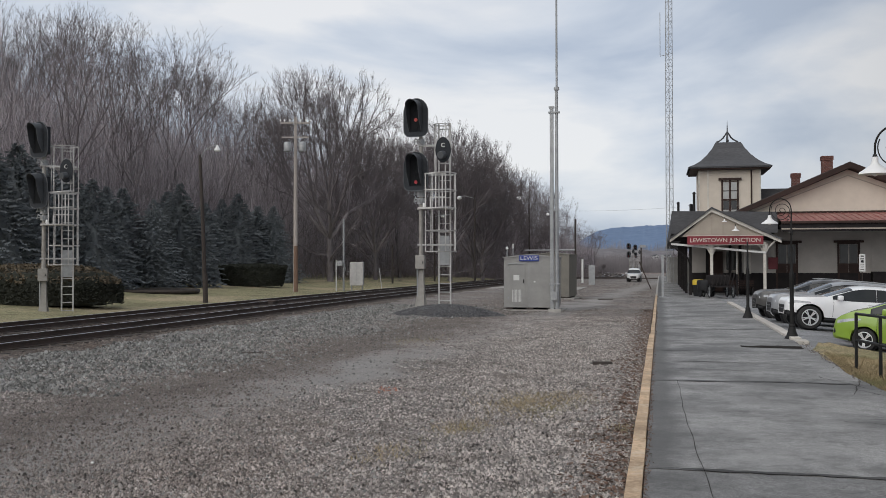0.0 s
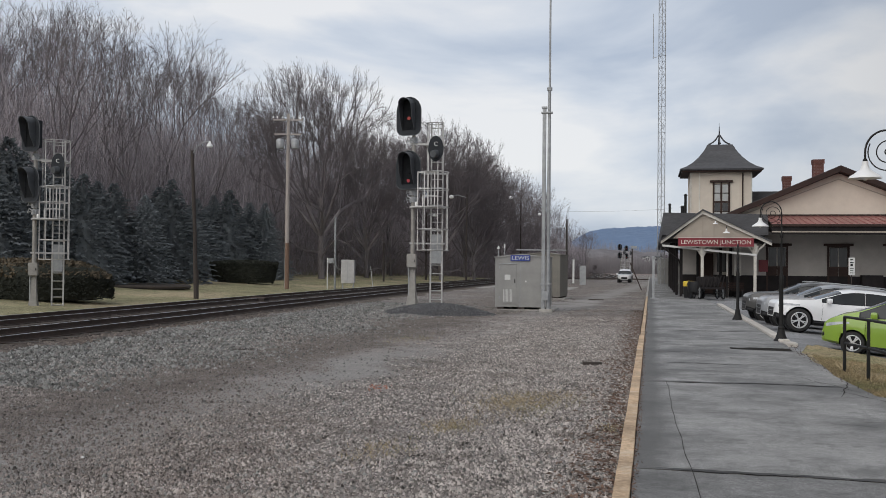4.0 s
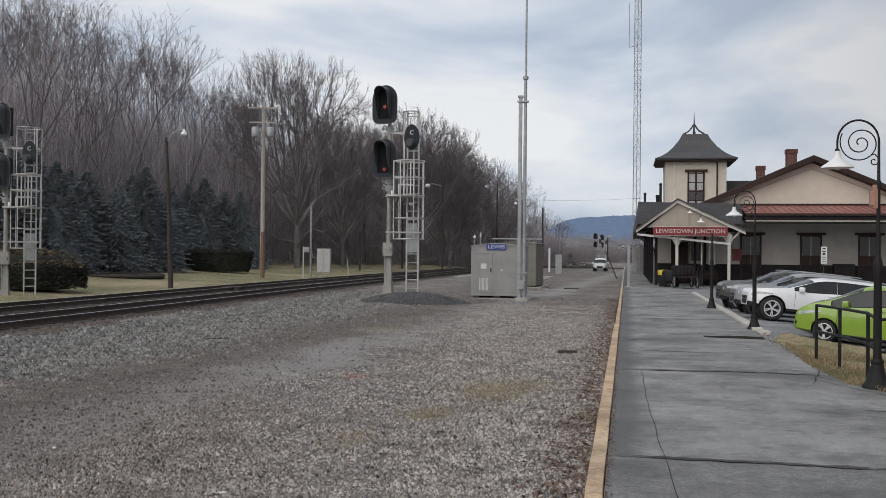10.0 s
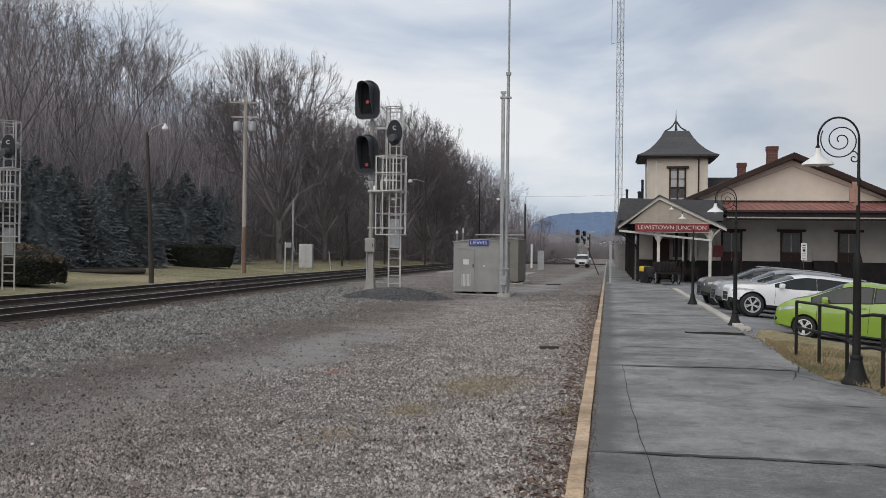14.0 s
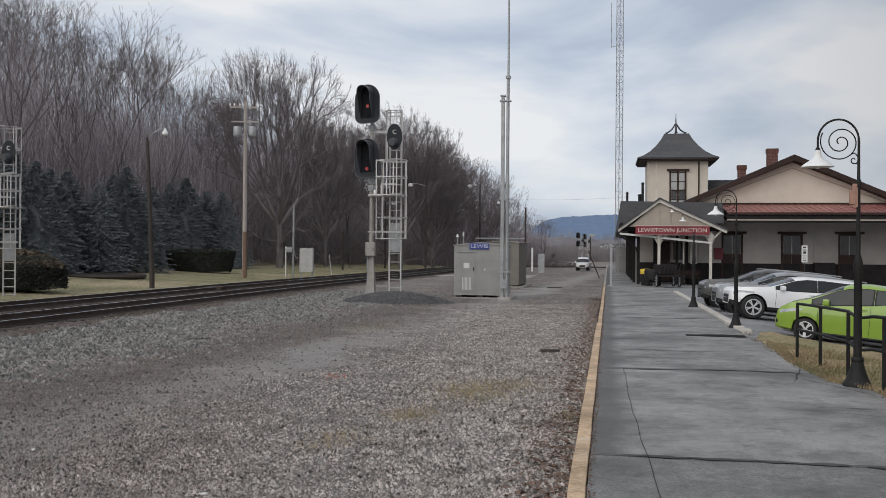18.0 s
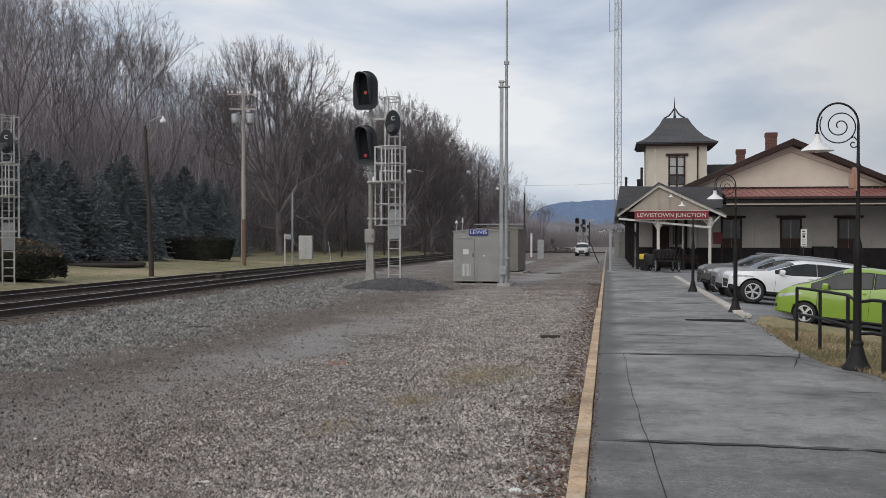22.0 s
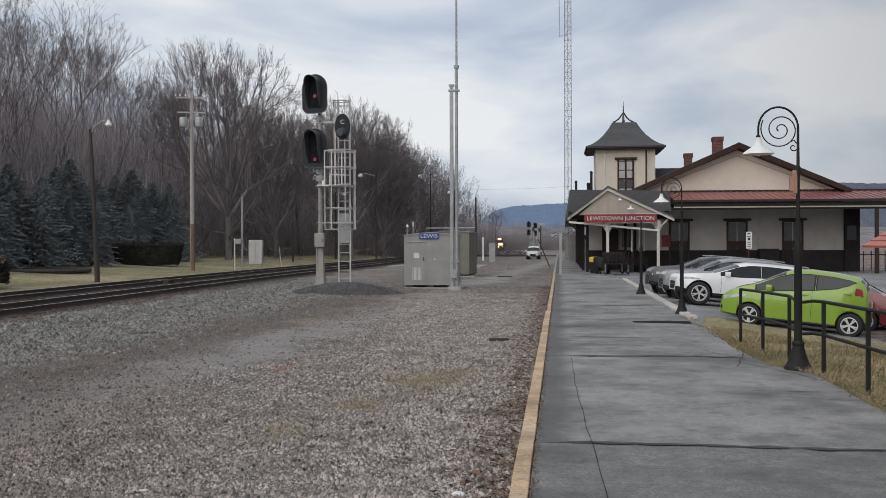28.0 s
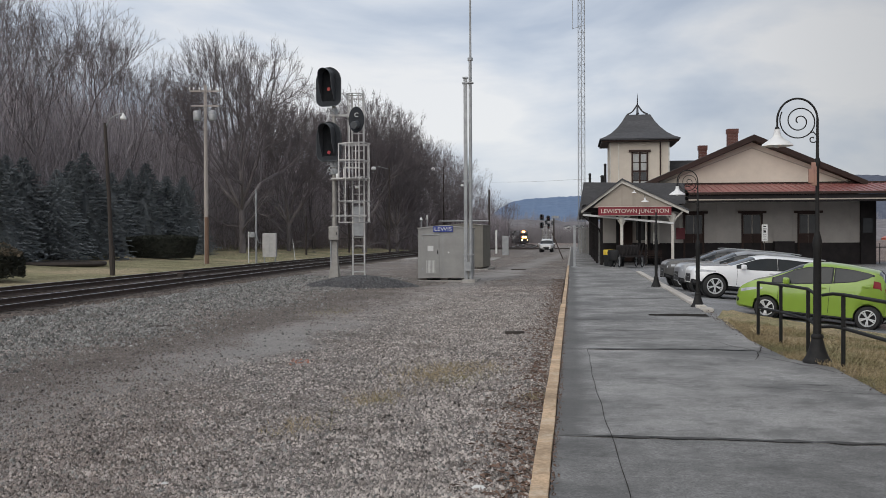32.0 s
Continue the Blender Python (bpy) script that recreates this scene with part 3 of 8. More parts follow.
def build_platform():
    """Asphalt platform slabs with an edging of tan stone; recessed joints show dark soil."""
    base = tagged(new("platform", Geo().box(-0.17, 3.3, -25, 165, -0.5, -0.034).mesh("platform", M["soil"])), "dark cracked asphalt station platform", "platform", kind="structure")

    def right(y):
        return lerp(y, (-25, 8, 12, 15.2, 16.2, 19, 23.5, 27, 37, 51, 60), (4.35, 4.3, 3.95, 3.98, 3.55, 3.40, 3.45, 3.40, 3.38, 3.32, 3.3)) + (0.16 * noise.noise((y * 0.9, 1, 7)) + 0.07 * noise.noise((y * 3.3, 4, 2)) if y < 26 else 0)
    cuts = [(-25, 0), (9.78, 1), (17.25, 2), (44, 0), (72, 0), (110, 0), (165, 0)]
    for (y0, k0), (y1, k1) in zip(cuts, cuts[1:]):
        g, n, m = Geo(), 30, 26
        rows = []
        for i in range(n + 1):
            s = i / n
            row = []
            for j in range(m + 1):
                u = j / m
                yy = y0 + (y1 - y0) * s
                x = -0.155 + (right(yy) + 0.155) * u
                wob = lambda k: (0.10 * noise.noise((x * 0.8, k * 7.1, 0)) + 0.03 * noise.noise((x * 5, k * 3.3, 4)) - 0.07 * x * (k == 1) * 0.4) if k else 0
                gap = lambda k: (0.004, 0.016, 0.006)[k] * (1 + 0.6 * noise.noise((x * 1.9, k + 2.2, 9))) + 0.002
                a, b = y0 + wob(k0) + gap(k0), y1 + wob(k1) - gap(k1)
                row.append((x, a + (b - a) * s, 0.006 * noise.noise((x * 0.9, yy * 0.5, 2)) - (0.003 if s in (0, 1) else 0)))
            rows.append(row)
        g.grid(rows)
        # turned-down rim
        rim = rows[0] + [r[-1] for r in rows[1:]] + rows[-1][-2::-1] + [r[0] for r in rows[-2:0:-1]]
        k = len(g.v)
        for p in rim:
            g.v += [p, (p[0], p[1], -0.05)]
        for i in range(len(rim)):
            j = (i + 1) % len(rim)
            g.f.append((k + 2 * i, k + 2 * j, k + 2 * j + 1, k + 2 * i + 1))
        part("slab", g, M["asphalt_old"] if y0 < 0 else M["asphalt"], base, smooth=True)
    # sunken tarred seams across the platform
    for y0, x0, x1, w in ((17.28, -0.1, 3.3, 0.075), (9.80, -0.05, 4.25, 0.085), (20.6, 0.2, 2.3, 0.05), (23.2, 0.0, 1.2, 0.06), (31.0, 0.2, 2.9, 0.09), (13.4, 2.6, 3.9, 0.02), (28.6, 1.0, 3.2, 0.05)):
        k = {17.28: 2, 9.80: 1}.get(y0, 0)
        rows = []
        for i in range(41):
            s = i / 40
            x = x0 + (x1 - x0) * s
            y = y0 + 0.10 * noise.noise((x * 0.8, k * 7.1, 0)) + 0.03 * noise.noise((x * 5, k * 3.3, 4)) - (0.028 * x if k == 1 else 0)
            e = min(1.0, 6 * s + 0.15, 8 * (1 - s) + 0.1) * w
            rows.append([(x, y - e * max(0.1, 0.5 + 0.9 * noise.noise((x * 4, y0, 1))), 0.0085), (x, y + e * max(0.1, 0.5 + 0.9 * noise.noise((x * 4.6, y0, 5))), 0.0085)])
        part("tar_seam", Geo().grid(rows), M["tar"], base, "dark tarred seam" if k == 2 else "")
    # long wandering crack
    pts = [(lerp(y, (6, 9.9, 11.8, 14.5, 17.5), (0.50, 0.40, 0.34, 0.30, 0.28)) + 0.03 * noise.noise((y * 0.9, 3, 1)), y) for y in steps((6.2, 17.2, 60),)]
    g = Geo()
    rows = [[(x - w, y, 0.0085), (x, y, 0.0095), (x + w, y, 0.0085)] for x, y in pts for w in [0.003 + 0.002 * noise.noise((y * 3, 1, 1))]]
    part("crack", g.grid(rows), M["soil"], base, "long dark crack")
    # fine branching cracks
    rs = random.Random(7)
    for x0, y0, x1, y1, wd in ((0.1, 19.2, 1.7, 19.0, 0.008), (0.2, 22.4, 2.6, 21.9, 0.007), (0.1, 31.2, 3.2, 30.8, 0.010), (2.3, 17.9, 3.35, 17.6, 0.007), (2.6, 18.7, 3.3, 16.5, 0.006), (3.0, 16.6, 3.8, 14.6, 0.007),
                                (2.9, 15.9, 3.4, 18.2, 0.006), (2.2, 13.2, 3.9, 12.6, 0.005), (0.0, 37.5, 3.2, 37.2, 0.012)):
        rows = []
        for i in range(25):
            s = i / 24
            x, y = x0 + (x1 - x0) * s + 0.06 * noise.noise((s * 6, x0, y0)), y0 + (y1 - y0) * s + 0.06 * noise.noise((s * 7, y0, x0))
            a, b = (y1 - y0), (x1 - x0)
            q = math.hypot(a, b)
            w = wd * (1 + 0.8 * noise.noise((s * 9, x1, 2)))
            rows.append([(x + a / q * w, y - b / q * w, 0.0085), (x - a / q * w, y + b / q * w, 0.0085)])
        part("crack", Geo().grid(rows), M["soil"], base)
    # patch edge before the car park
    rows = [[(x, 24.45 - 0.25 * s + 0.05 * noise.noise((x * 2, 1, 1)), 0.010), (x, 24.80 - 0.25 * s + 0.5 * s * (1.6 - s) + 0.14 * noise.noise((x * 3, 7, 1)), 0.012)] for s in [i / 14 for i in range(15)] for x in [1.9 + 1.4 * s]]
    part("pothole", Geo().grid(rows), M["soil"], base, "broken edge of an asphalt patch")
    # tan edging stones
    random.seed(4)
    y, k = -4.0, 0
    while y < 62:
        ln = random.uniform(1.45, 1.6) if y < 27.6 else random.uniform(1.5, 1.9)
        w = 0.148 if y < 27.6 else 0.12
        d = random.uniform(-0.004, 0.004)
        g = Geo().box(-0.165 - w + d, -0.165 + d, y + 0.006, y + ln - 0.006, -0.3, 0.022 + random.uniform(-0.004, 0.004))
        part("edging_stone", g, M["edging"], base, "" if k else "tan concrete edging block", bevel=0.012)
        y += ln
        k += 1
    g = Geo().box(-0.30, -0.165, 62, 165, -0.3, 0.02)
    part("edging", g, M["concrete"], base, "far weathered platform edge")
    # dead leaves and grit along the edge
    g = Geo()
    for i in range(3900):
        y = 6 + 40 * random.random() ** 1.5
        x = -0.33 - abs(random.gauss(0, 0.30)) if random.random() < 0.75 else -0.16 + abs(random.gauss(0, 0.03))
        z = -0.08 if x < -0.3 else 0.012
        a, s = random.uniform(0, 6.3), random.uniform(0.02, 0.05) * (1 if x < -0.3 else 0.4)
        c, d = math.cos(a) * s, math.sin(a) * s
        k = len(g.v)
        g.v += [(x - c, y - d, z), (x + d * 0.5, y - c * 0.5, z + random.uniform(0.005, 0.03)), (x + c, y + d, z + random.uniform(0, 0.02)), (x - d * 0.5, y + c * 0.5, z + 0.01)]
        g.f.append((k, k + 1, k + 2, k + 3))
    tagged(new("fallen_leaves", g.mesh("fallen_leaves", M["leaves"])), "brown fallen leaves caught along the platform edge", "leaves", kind="stuff")


def lot_z(x, y):
    """The car park falls gently away from the platform ."""
    return -0.06 - 0.09 * max(0.0, min(x, 8.5) - 4.2) * lerp(y, (42, 49), (1, 0))


def build_lot():
    rows = [[(3.25 + (60 - 3.3) * (i / 24) ** 1.8, y, lot_z(3.25 + (60 - 3.3) * (i / 24) ** 1.8, y)) for i in range(25)] for y in steps((19, 75, 40),)]
    solid("car_park", Geo().grid(rows), M["asphalt_lot"], "grey asphalt car park beside the platform", "car park", kind="structure")
    # dry grass bank, falling towards the car park
    def verge(x, y):
        return 0.095 * max(0.0, min(x, 8.5) - 4.2) * lerp(y, (14, 21), (0, 1))
    rows = []
    for y in steps((-25, 26.2, 60),):
        a = lerp(y, (-25, 8, 12, 15.2, 16.2, 19, 23.5, 26.2), (4.33, 4.28, 3.93, 3.96, 3.53, 3.38, 3.6, 4.2)) - 0.3
        b = lerp(y, (-25, 10, 18, 23, 25, 26.2), (40, 40, 24, 7.2, 4.6, 4.25))
        rows.append([(a + (b - a) * i / 16, y, (0.012 + 0.03 * noise.noise((i * 0.8, y * 0.9, 5)) - verge(a + (b - a) * i / 16, y) if i else -0.04) - 0.03 * (i > 14)) for i in range(17)])
    solid("grass_bank", Geo().grid(rows), M["drygrass"], "dry straw-coloured grass beside the platform", "lawn", kind="structure", smooth=True)
    g = Geo()
    random.seed(11)
    for i in range(26000):
        y = 7 + 17 * random.random()
        a = lerp(y, (8, 12, 15.2, 16.2, 19, 23.5), (4.3, 3.97, 4.0, 3.57, 3.45, 3.7))
        x = a - 0.12 + (random.random() ** 1.8) * 5
        if y > 20 and x > 6.5 - (y - 20):
            continue
        h, t = random.uniform(0.03, 0.10), random.uniform(0, 6.3)
        k = len(g.v)
        z = -verge(x, y)
        g.v += [(x - 0.006, y, z), (x + 0.006, y + 0.004, z), (x + 0.05 * math.cos(t), y + 0.05 * math.sin(t), z + h)]
        g.f.append((k, k + 1, k + 2))
    tagged(new("grass_blades", g.mesh("grass_blades", M["drygrass"], fix=False)), "short dry grass blades", "grass", kind="stuff")
    # concrete kerb along the car park
    kerb = tagged(new("kerb"), "pale concrete kerb between platform and car park", "kerb", kind="structure")
    for i in range(11):
        y = 27.0 + i * 2.3
        part("kerb_stone", Geo().box(3.36, 3.62, y + 0.01, y + 2.29, -0.3, 0.07), M["kerb"], kerb, bevel=0.02)
    part("kerb_end", Geo().box(3.40, 3.72, 26.3, 26.95, -0.3, 0.04), M["kerb"], kerb, "broken kerb end", bevel=0.03)


def stones(name, n, x0, x1, y0, y1, size, material, label, zf, seed, fall=1.5):
    """Loose stones: squashed eight-sided lumps, thinning with distance."""
    rs = np.random.RandomState(seed)
    y = y0 + (y1 - y0) * rs.rand(n) ** fall
    x = x0 + (x1 - x0) * rs.rand(n)
    if zf is not None:
        keep = zf(x, y) > -9
        x, y = x[keep], y[keep]
        n = len(x)
    z = np.full(n, -0.10) if zf is None else zf(x, y)
    s = size * (0.5 + rs.rand(n) ** 2 * 1.1)
    base = np.array([(1, 0, -0.35), (0, 1, -0.35), (-1, 0, -0.35), (0, -1, -0.35), (0.35, 0.2, 0.75), (-0.35, -0.15, 0.7)])
    v = base[None] * (0.55 + 0.8 * rs.rand(n, 6, 1)) * s[:, None, None]
    a = rs.rand(n) * 6.28
    c, d = np.cos(a)[:, None], np.sin(a)[:, None]
    v = np.stack([v[..., 0] * c - v[..., 1] * d, v[..., 0] * d + v[..., 1] * c, v[..., 2] * (0.55 + 0.75 * rs.rand(n, 1))], -1)
    v += np.stack([x, y, z], -1)[:, None]
    f = np.array([(0, 1, 4), (1, 2, 5), (1, 5, 4), (2, 3, 5), (3, 4, 5), (3, 0, 4)])
    f = (f[None] + 6 * np.arange(n)[:, None, None]).reshape(-1, 3)
    me = bpy.data.meshes.new(name)
    me.from_pydata(v.reshape(-1, 3).tolist(), [], f.tolist())
    me.materials.append(material)
    return tagged(new(name, me), label, "gravel", kind="stuff")


def island_tint(m, lo, hi):
    """Vary brightness from stone to stone."""
    n, l = m.node_tree.nodes, m.node_tree.links
    hs = next(q for q in n if q.bl_idname == "ShaderNodeHueSaturation")
    ge, rr = n.new("ShaderNodeNewGeometry"), n.new("ShaderNodeMapRange")
    rr.inputs["To Min"].default_value, rr.inputs["To Max"].default_value = lo, hi
    l.new(ge.outputs["Random Per Island"], rr.inputs["Value"])
    l.new(rr.outputs["Result"], hs.inputs["Value"])


def build_stones():
    M["stone_dark"] = mat("stone_dark", (0.15, 0.125, 0.11), (0.085, 0.07, 0.06), 2.2, 0.9, big=0.9)
    M["stone_edge"] = mat("stone_edge", (0.43, 0.39, 0.362), (0.21, 0.186, 0.170), 2.2, 0.9, big=0.9)
    M["mound_stone"] = mat("mound_stone", (0.12, 0.12, 0.124), (0.07, 0.07, 0.073), 2.2, 0.9, big=0.4)
    island_tint(M["mound_stone"], 0.4, 1.7)
    island_tint(M["stone_edge"], 0.35, 1.75)
    M["stone_dirt"] = mat("stone_dirt", (0.27, 0.23, 0.207), (0.14, 0.118, 0.106), 2.2, 0.9, big=0.9)
    island_tint(M["stone_dirt"], 0.2, 1.9)
    island_tint(M["stone_dark"], 0.5, 1.6)
    island_tint(M["stone"], 0.35, 1.6)
    island_tint(M["stone_brown"], 0.4, 1.75)
    worn_patches(M["stone_brown"], (0.095, 0.077, 0.067), 0.55, 0.54, 0.68, 0.5)
    lane_tint(M["stone_brown"], (0.11, 0.09, 0.08), -7.8, 3.0, 0.75)

    def yard(x, y):
        return yard_z(x, y) + 0.006

    def lane(x, y):
        z = yard(x, y)
        z[x < -0.85 * y - 0.5] = -10
        z[np.random.RandomState(1).rand(len(x)) < 0.8 * np.exp(-((x + 5.9 + 0.4 * np.sin(y * 1.3)) / 1.1) ** 2 - ((y - 20) / 5.0) ** 2)] = -10
        return z
    def edge(x, y):
        z = yard(x, y)
        z[np.random.RandomState(2).rand(len(x)) < np.clip((-x - 1.6) / 3.4, 0, 1)] = -10
        return z
    stones("yard_stones", 140000, -11.5, -0.34, 7.2, 40, 0.0158, M["stone_brown"], "grey-brown crushed stones of the yard", lane, 1, 1.7)
    stones("yard_edge_stones", 36000, -5.5, -0.34, 7.2, 32, 0.0195, M["stone_edge"], "loose stones along the platform edge", edge, 2, 1.6)
    def shoulder(x, y):
        z = yard(x, y)
        z[np.random.RandomState(6).rand(len(x)) > np.clip((-x - 7.4 + 0.6 * np.sin(y * 0.7)) / 2.6, 0, 1)] = -10
        return z

    def dirt(x, y):
        z = yard(x, y) + 0.004
        z[np.random.RandomState(4).rand(len(x)) > np.exp(-((x + 4.6 + 0.25 * (y - 9)) / 1.7) ** 2 - ((y - 8.5) / 4.5) ** 2)] = -10
        return z
    stones("dirty_stones", 60000, -9, -1.0, 7.2, 17, 0.0145, M["stone_dirt"], "dark dirty brown stones of the yard", dirt, 15, 1.3)
    stones("pale_stones", 12000, -14, -0.34, 7.2, 34, 0.021, M["stone"], "pale chips among the yard stones", yard, 5, 1.6)
    stones("ballast_stones", 36000, -13.8, -7.0, 14, 48, 0.040, M["stone"], "coarse grey ballast stones", shoulder, 3, 1.4)
    # dark tint stands for the shadows between stones in rough gravel
    M["stone_shade"] = mat("stone_shade", (0.115, 0.099, 0.089), (0.06, 0.052, 0.047), 2.2, 0.9, big=0.6)
    island_tint(M["stone_shade"], 0.4, 1.6)
    stones("dark_stones", 15000, -12.5, -0.5, 8.5, 46, 0.021, M["stone_shade"], "stones tinted dark like shaded gaps, scattered over the yard", lane, 21, 1.25)
    stones("mound_stones", 5200, -11.2, -6.2, 37.9, 41.3, 0.03, M["mound_stone"], "dark crushed stone heaped on the mound",
           lambda x, y: np.where(((x + 8.7) / 2.6) ** 2 + ((y - 39.6) / 1.7) ** 2 < 1, -0.15 + 0.50 * (1 - (((x + 8.7) / 2.6) ** 2 + ((y - 39.6) / 1.7) ** 2) ** 0.9), -10), 22, 1.0)
    stones("red_stones", 24, -4.75, -4.35, 15.5, 16.3, 0.03, M["red_paint"], "stones marked with faded red paint", yard, 6, 1.0)
    stones("far_yard_stones", 14000, -11, -0.4, 36, 105, 0.030, M["stone_dirt"], "scattered stones of the far yard", lambda x, y: np.where((x > np.interp(y, TRACK_Y, TRACK_X) + 2.5) & (np.abs(x + 7.2 - 0.06 * y) > 1.3 + 0.5 * np.sin(y * 0.4)), yard_z(x, y), -10), 12, 1.6)
    stones("kerb_grit", 5000, 3.2, 4.4, 8, 26, 0.014, M["stone_dark"], "grit and crumbled asphalt along the grass",
           lambda x, y: np.where(np.abs(x - np.interp(y, (8, 12, 15.2, 16.2, 19, 23.5, 26), (4.3, 3.95, 3.98, 3.55, 3.40, 3.45, 3.5))) < 0.05 + 0.28 * np.random.RandomState(3).rand(len(x)) ** 2, 0.012, -10), 13, 1.2)
    g = Geo()
    rs = random.Random(3)
    for cx, cy, n, r in ((-1.9, 14.6, 850, 0.62), (-2.5, 12.2, 300, 0.3), (-2.9, 10.4, 150, 0.35), (-1.4, 15.4, 160, 0.4), (-0.5, 12.5, 60, 0.2), (-6.5, 26, 160, 0.8)):
        for i in range(n):
            x, y = rs.gauss(cx, r * 0.6), rs.gauss(cy, r)
            h, a = rs.uniform(0.03, 0.11), rs.uniform(0, 6.28)
            k = len(g.v)
            g.v += [(x - 0.004, y, -0.11), (x + 0.004, y, -0.11), (x + 0.09 * math.cos(a), y + 0.09 * math.sin(a), -0.10 + h)]
            g.f.append((k, k + 1, k + 2))
    tagged(new("weeds", g.mesh("weeds", M["drygrass"], fix=False)), "dry weeds straggling in the gravel", "weeds", kind="stuff")
    stones("track_stones", 12000, -21.5, -13.4, 8, 45, 0.045, M["stone_dark"], "ballast stones between the rails", lambda x, y: 0.0 * x + np.where(x > -13.9, -0.05, 0.015), 4, 1.3)


# ---------------------------------------------------------------- railway
def build_tracks():
    for off, nm in ((0.0, "track_1"), (-3.75, "track_2")):
        t = tagged(new(nm), "railway track with worn bright rails on dark ties", "railway track", kind="structure")
        ys = steps((-40, 120, 60), (120, 500, 110))
        for side in (-0.7525, 0.7525):
            rows_f, rows_t = [], []
            for y in ys:
                x = track_x(y, off) + side
                rows_f.append([(x + a, y, z + dip(y)) for a, z in ((-0.07, 0.045), (-0.07, 0.06), (-0.012, 0.075), (-0.012, 0.165), (-0.036, 0.175), (-0.036, 0.205),
                                                          (0.036, 0.205), (0.036, 0.175), (0.012, 0.165), (0.012, 0.075), (0.07, 0.06), (0.07, 0.045))])
                rows_t.append([(x + a, y, z + dip(y)) for a, z in ((-0.034, 0.2055), (-0.02, 0.2085), (0.02, 0.2085), (0.034, 0.2055))])
            r = part("rail", Geo().grid(rows_f), M["rust"], t, "rusty steel rail")
            part("running_surface", Geo().grid(rows_t), M["rail"], r, "bright worn rail top")
        tie = Geo().box(-1.3, 1.3, -0.11, 0.11, -0.12, 0.045).mesh("tie", M["tie"], bevel=0.012)
        y, n = 8.0, 0
        while n < 150:
            o = part("tie", tie, M["tie"], t)
            o.matrix_local = pose(track_x(y, off) + random.uniform(-0.03, 0.03), y, random.uniform(-0.006, 0.006), 0, 0, random.uniform(-0.6, 0.6))
            y += 0.53
            n += 1
        g = Geo()
        while y < 480:
            x = track_x(y, off)
            g.box(x - 1.3, x + 1.3, y - 0.11, y + 0.11, -0.12 + dip(y), 0.045 + dip(y))
            y += 0.53
        tagged(part("far_ties", g, M["tie"], t, "far dark ties"), kind="stuff")
    # branch track that swings off to the right behind the yard
    t = tagged(new("track_3"), "branch track crossing the far end of the yard", "railway track", kind="structure")
    line = [(-15.2 + 0.0, 112), (-12.5, 135), (-8.5, 155), (-2.5, 175), (7, 195), (22, 218), (45, 245)]
    for side in (-0.75, 0.75):
        rows = []
        for i in range(61):
            s = i / 60 * (len(line) - 1)
            k = min(int(s), len(line) - 2)
            a, b = line[k], line[k + 1]
            x, y = a[0] + (b[0] - a[0]) * (s - k), a[1] + (b[1] - a[1]) * (s - k)
            rows.append([(x + side + a, y, z + dip(y)) for a, z in ((-0.07, 0.02), (-0.035, 0.22), (0.035, 0.22), (0.07, 0.02))])
        part("rail", Geo().grid(rows), M["rust"], t, "rusty steel rail")
    # switch stand and point machine at the near turnout
    s = thing("switch_machine", "low dark switch machine beside the far rail", "switch machine", (-19.2, 45.5, 0.02))
    part("case", Geo().box(-0.6, 0.5, -0.35, 0.35, 0, 0.16), M["darkpole"], s, bevel=0.03)
    part("cover", Geo().box(-0.3, 0.55, -0.3, 0.3, 0.16, 0.22), M["rust"], s, "rusty metal cover", bevel=0.02)
    # timber road crossing near the relay house
    c = tagged(new("level_crossing"), "pale timber and concrete crossing panels between the rails", "level crossing", kind="structure")
    for k in range(8):
        x = track_x(86) + 1.0 + k * 1.05
        part("panel", Geo().box(x, x + 1.0, 80, 90, -0.2, 0.02 - 0.012 * k), M["concrete"], c, bevel=0.02)
    # asphalt-dark mound at the signal foot
    rows = []
    for i in range(25):
        r = 1 - i / 24
        rows.append([(-8.7 + 2.6 * r * math.cos(a) + 0.2 * noise.noise((math.cos(a) * 2, math.sin(a) * 2, 1)), 39.6 + 1.7 * r * math.sin(a), -0.16 + 0.50 * (1 - r ** 1.8) + 0.04 * noise.noise((r * 6 * math.cos(a), r * 6 * math.sin(a), 2)))
                     for a in [2 * math.pi * j / 36 for j in range(37)]])
    solid("signal_mound", Geo().grid(rows), M["mound"], "dark mound of fine ballast round the signal foot", "mound", kind="structure", smooth=True)
    # crumpled paper caught by the edging, and bright chips of stone
    for x, y, s in ((-0.74, 8.0, 0.075), (-0.95, 8.9, 0.03), (-1.6, 10.2, 0.03), (-5.9, 9.3, 0.03), (-8.3, 17.6, 0.05), (-3.4, 7.9, 0.035)):
        g = Geo().lathe([(s * 0.7, 0), (s, s * 0.25), (s * 0.6, s * 0.55), (s * 0.1, s * 0.62)], 7)
        g.v = [(vx * (1 + 0.5 * noise.noise((vx * 30 + y, vy * 30, vz * 30))), vy * 0.7, vz) for vx, vy, vz in g.v]
        solid("paper_scrap", g, M["white"], "crumpled white paper scrap lying on the gravel", "litter", (x, y, -0.10), 40 * x)
    # small debris on the yard
    for x, y, ln, a in ((-1.2, 20.8, 0.42, 8), (-9.4, 21.4, 0.5, 20), (-11.8, 20.2, 0.4, -10), (-5.5, 48.0, 0.6, 4), (-3.2, 59, 0.9, 0)):
        solid("tie_fragment", Geo().box(-ln / 2, ln / 2, -0.07, 0.07, 0, 0.07), M["tie"], "splintered piece of dark tie lying on gravel", "wood scrap", (x, y, -0.12), a, bevel=0.02)


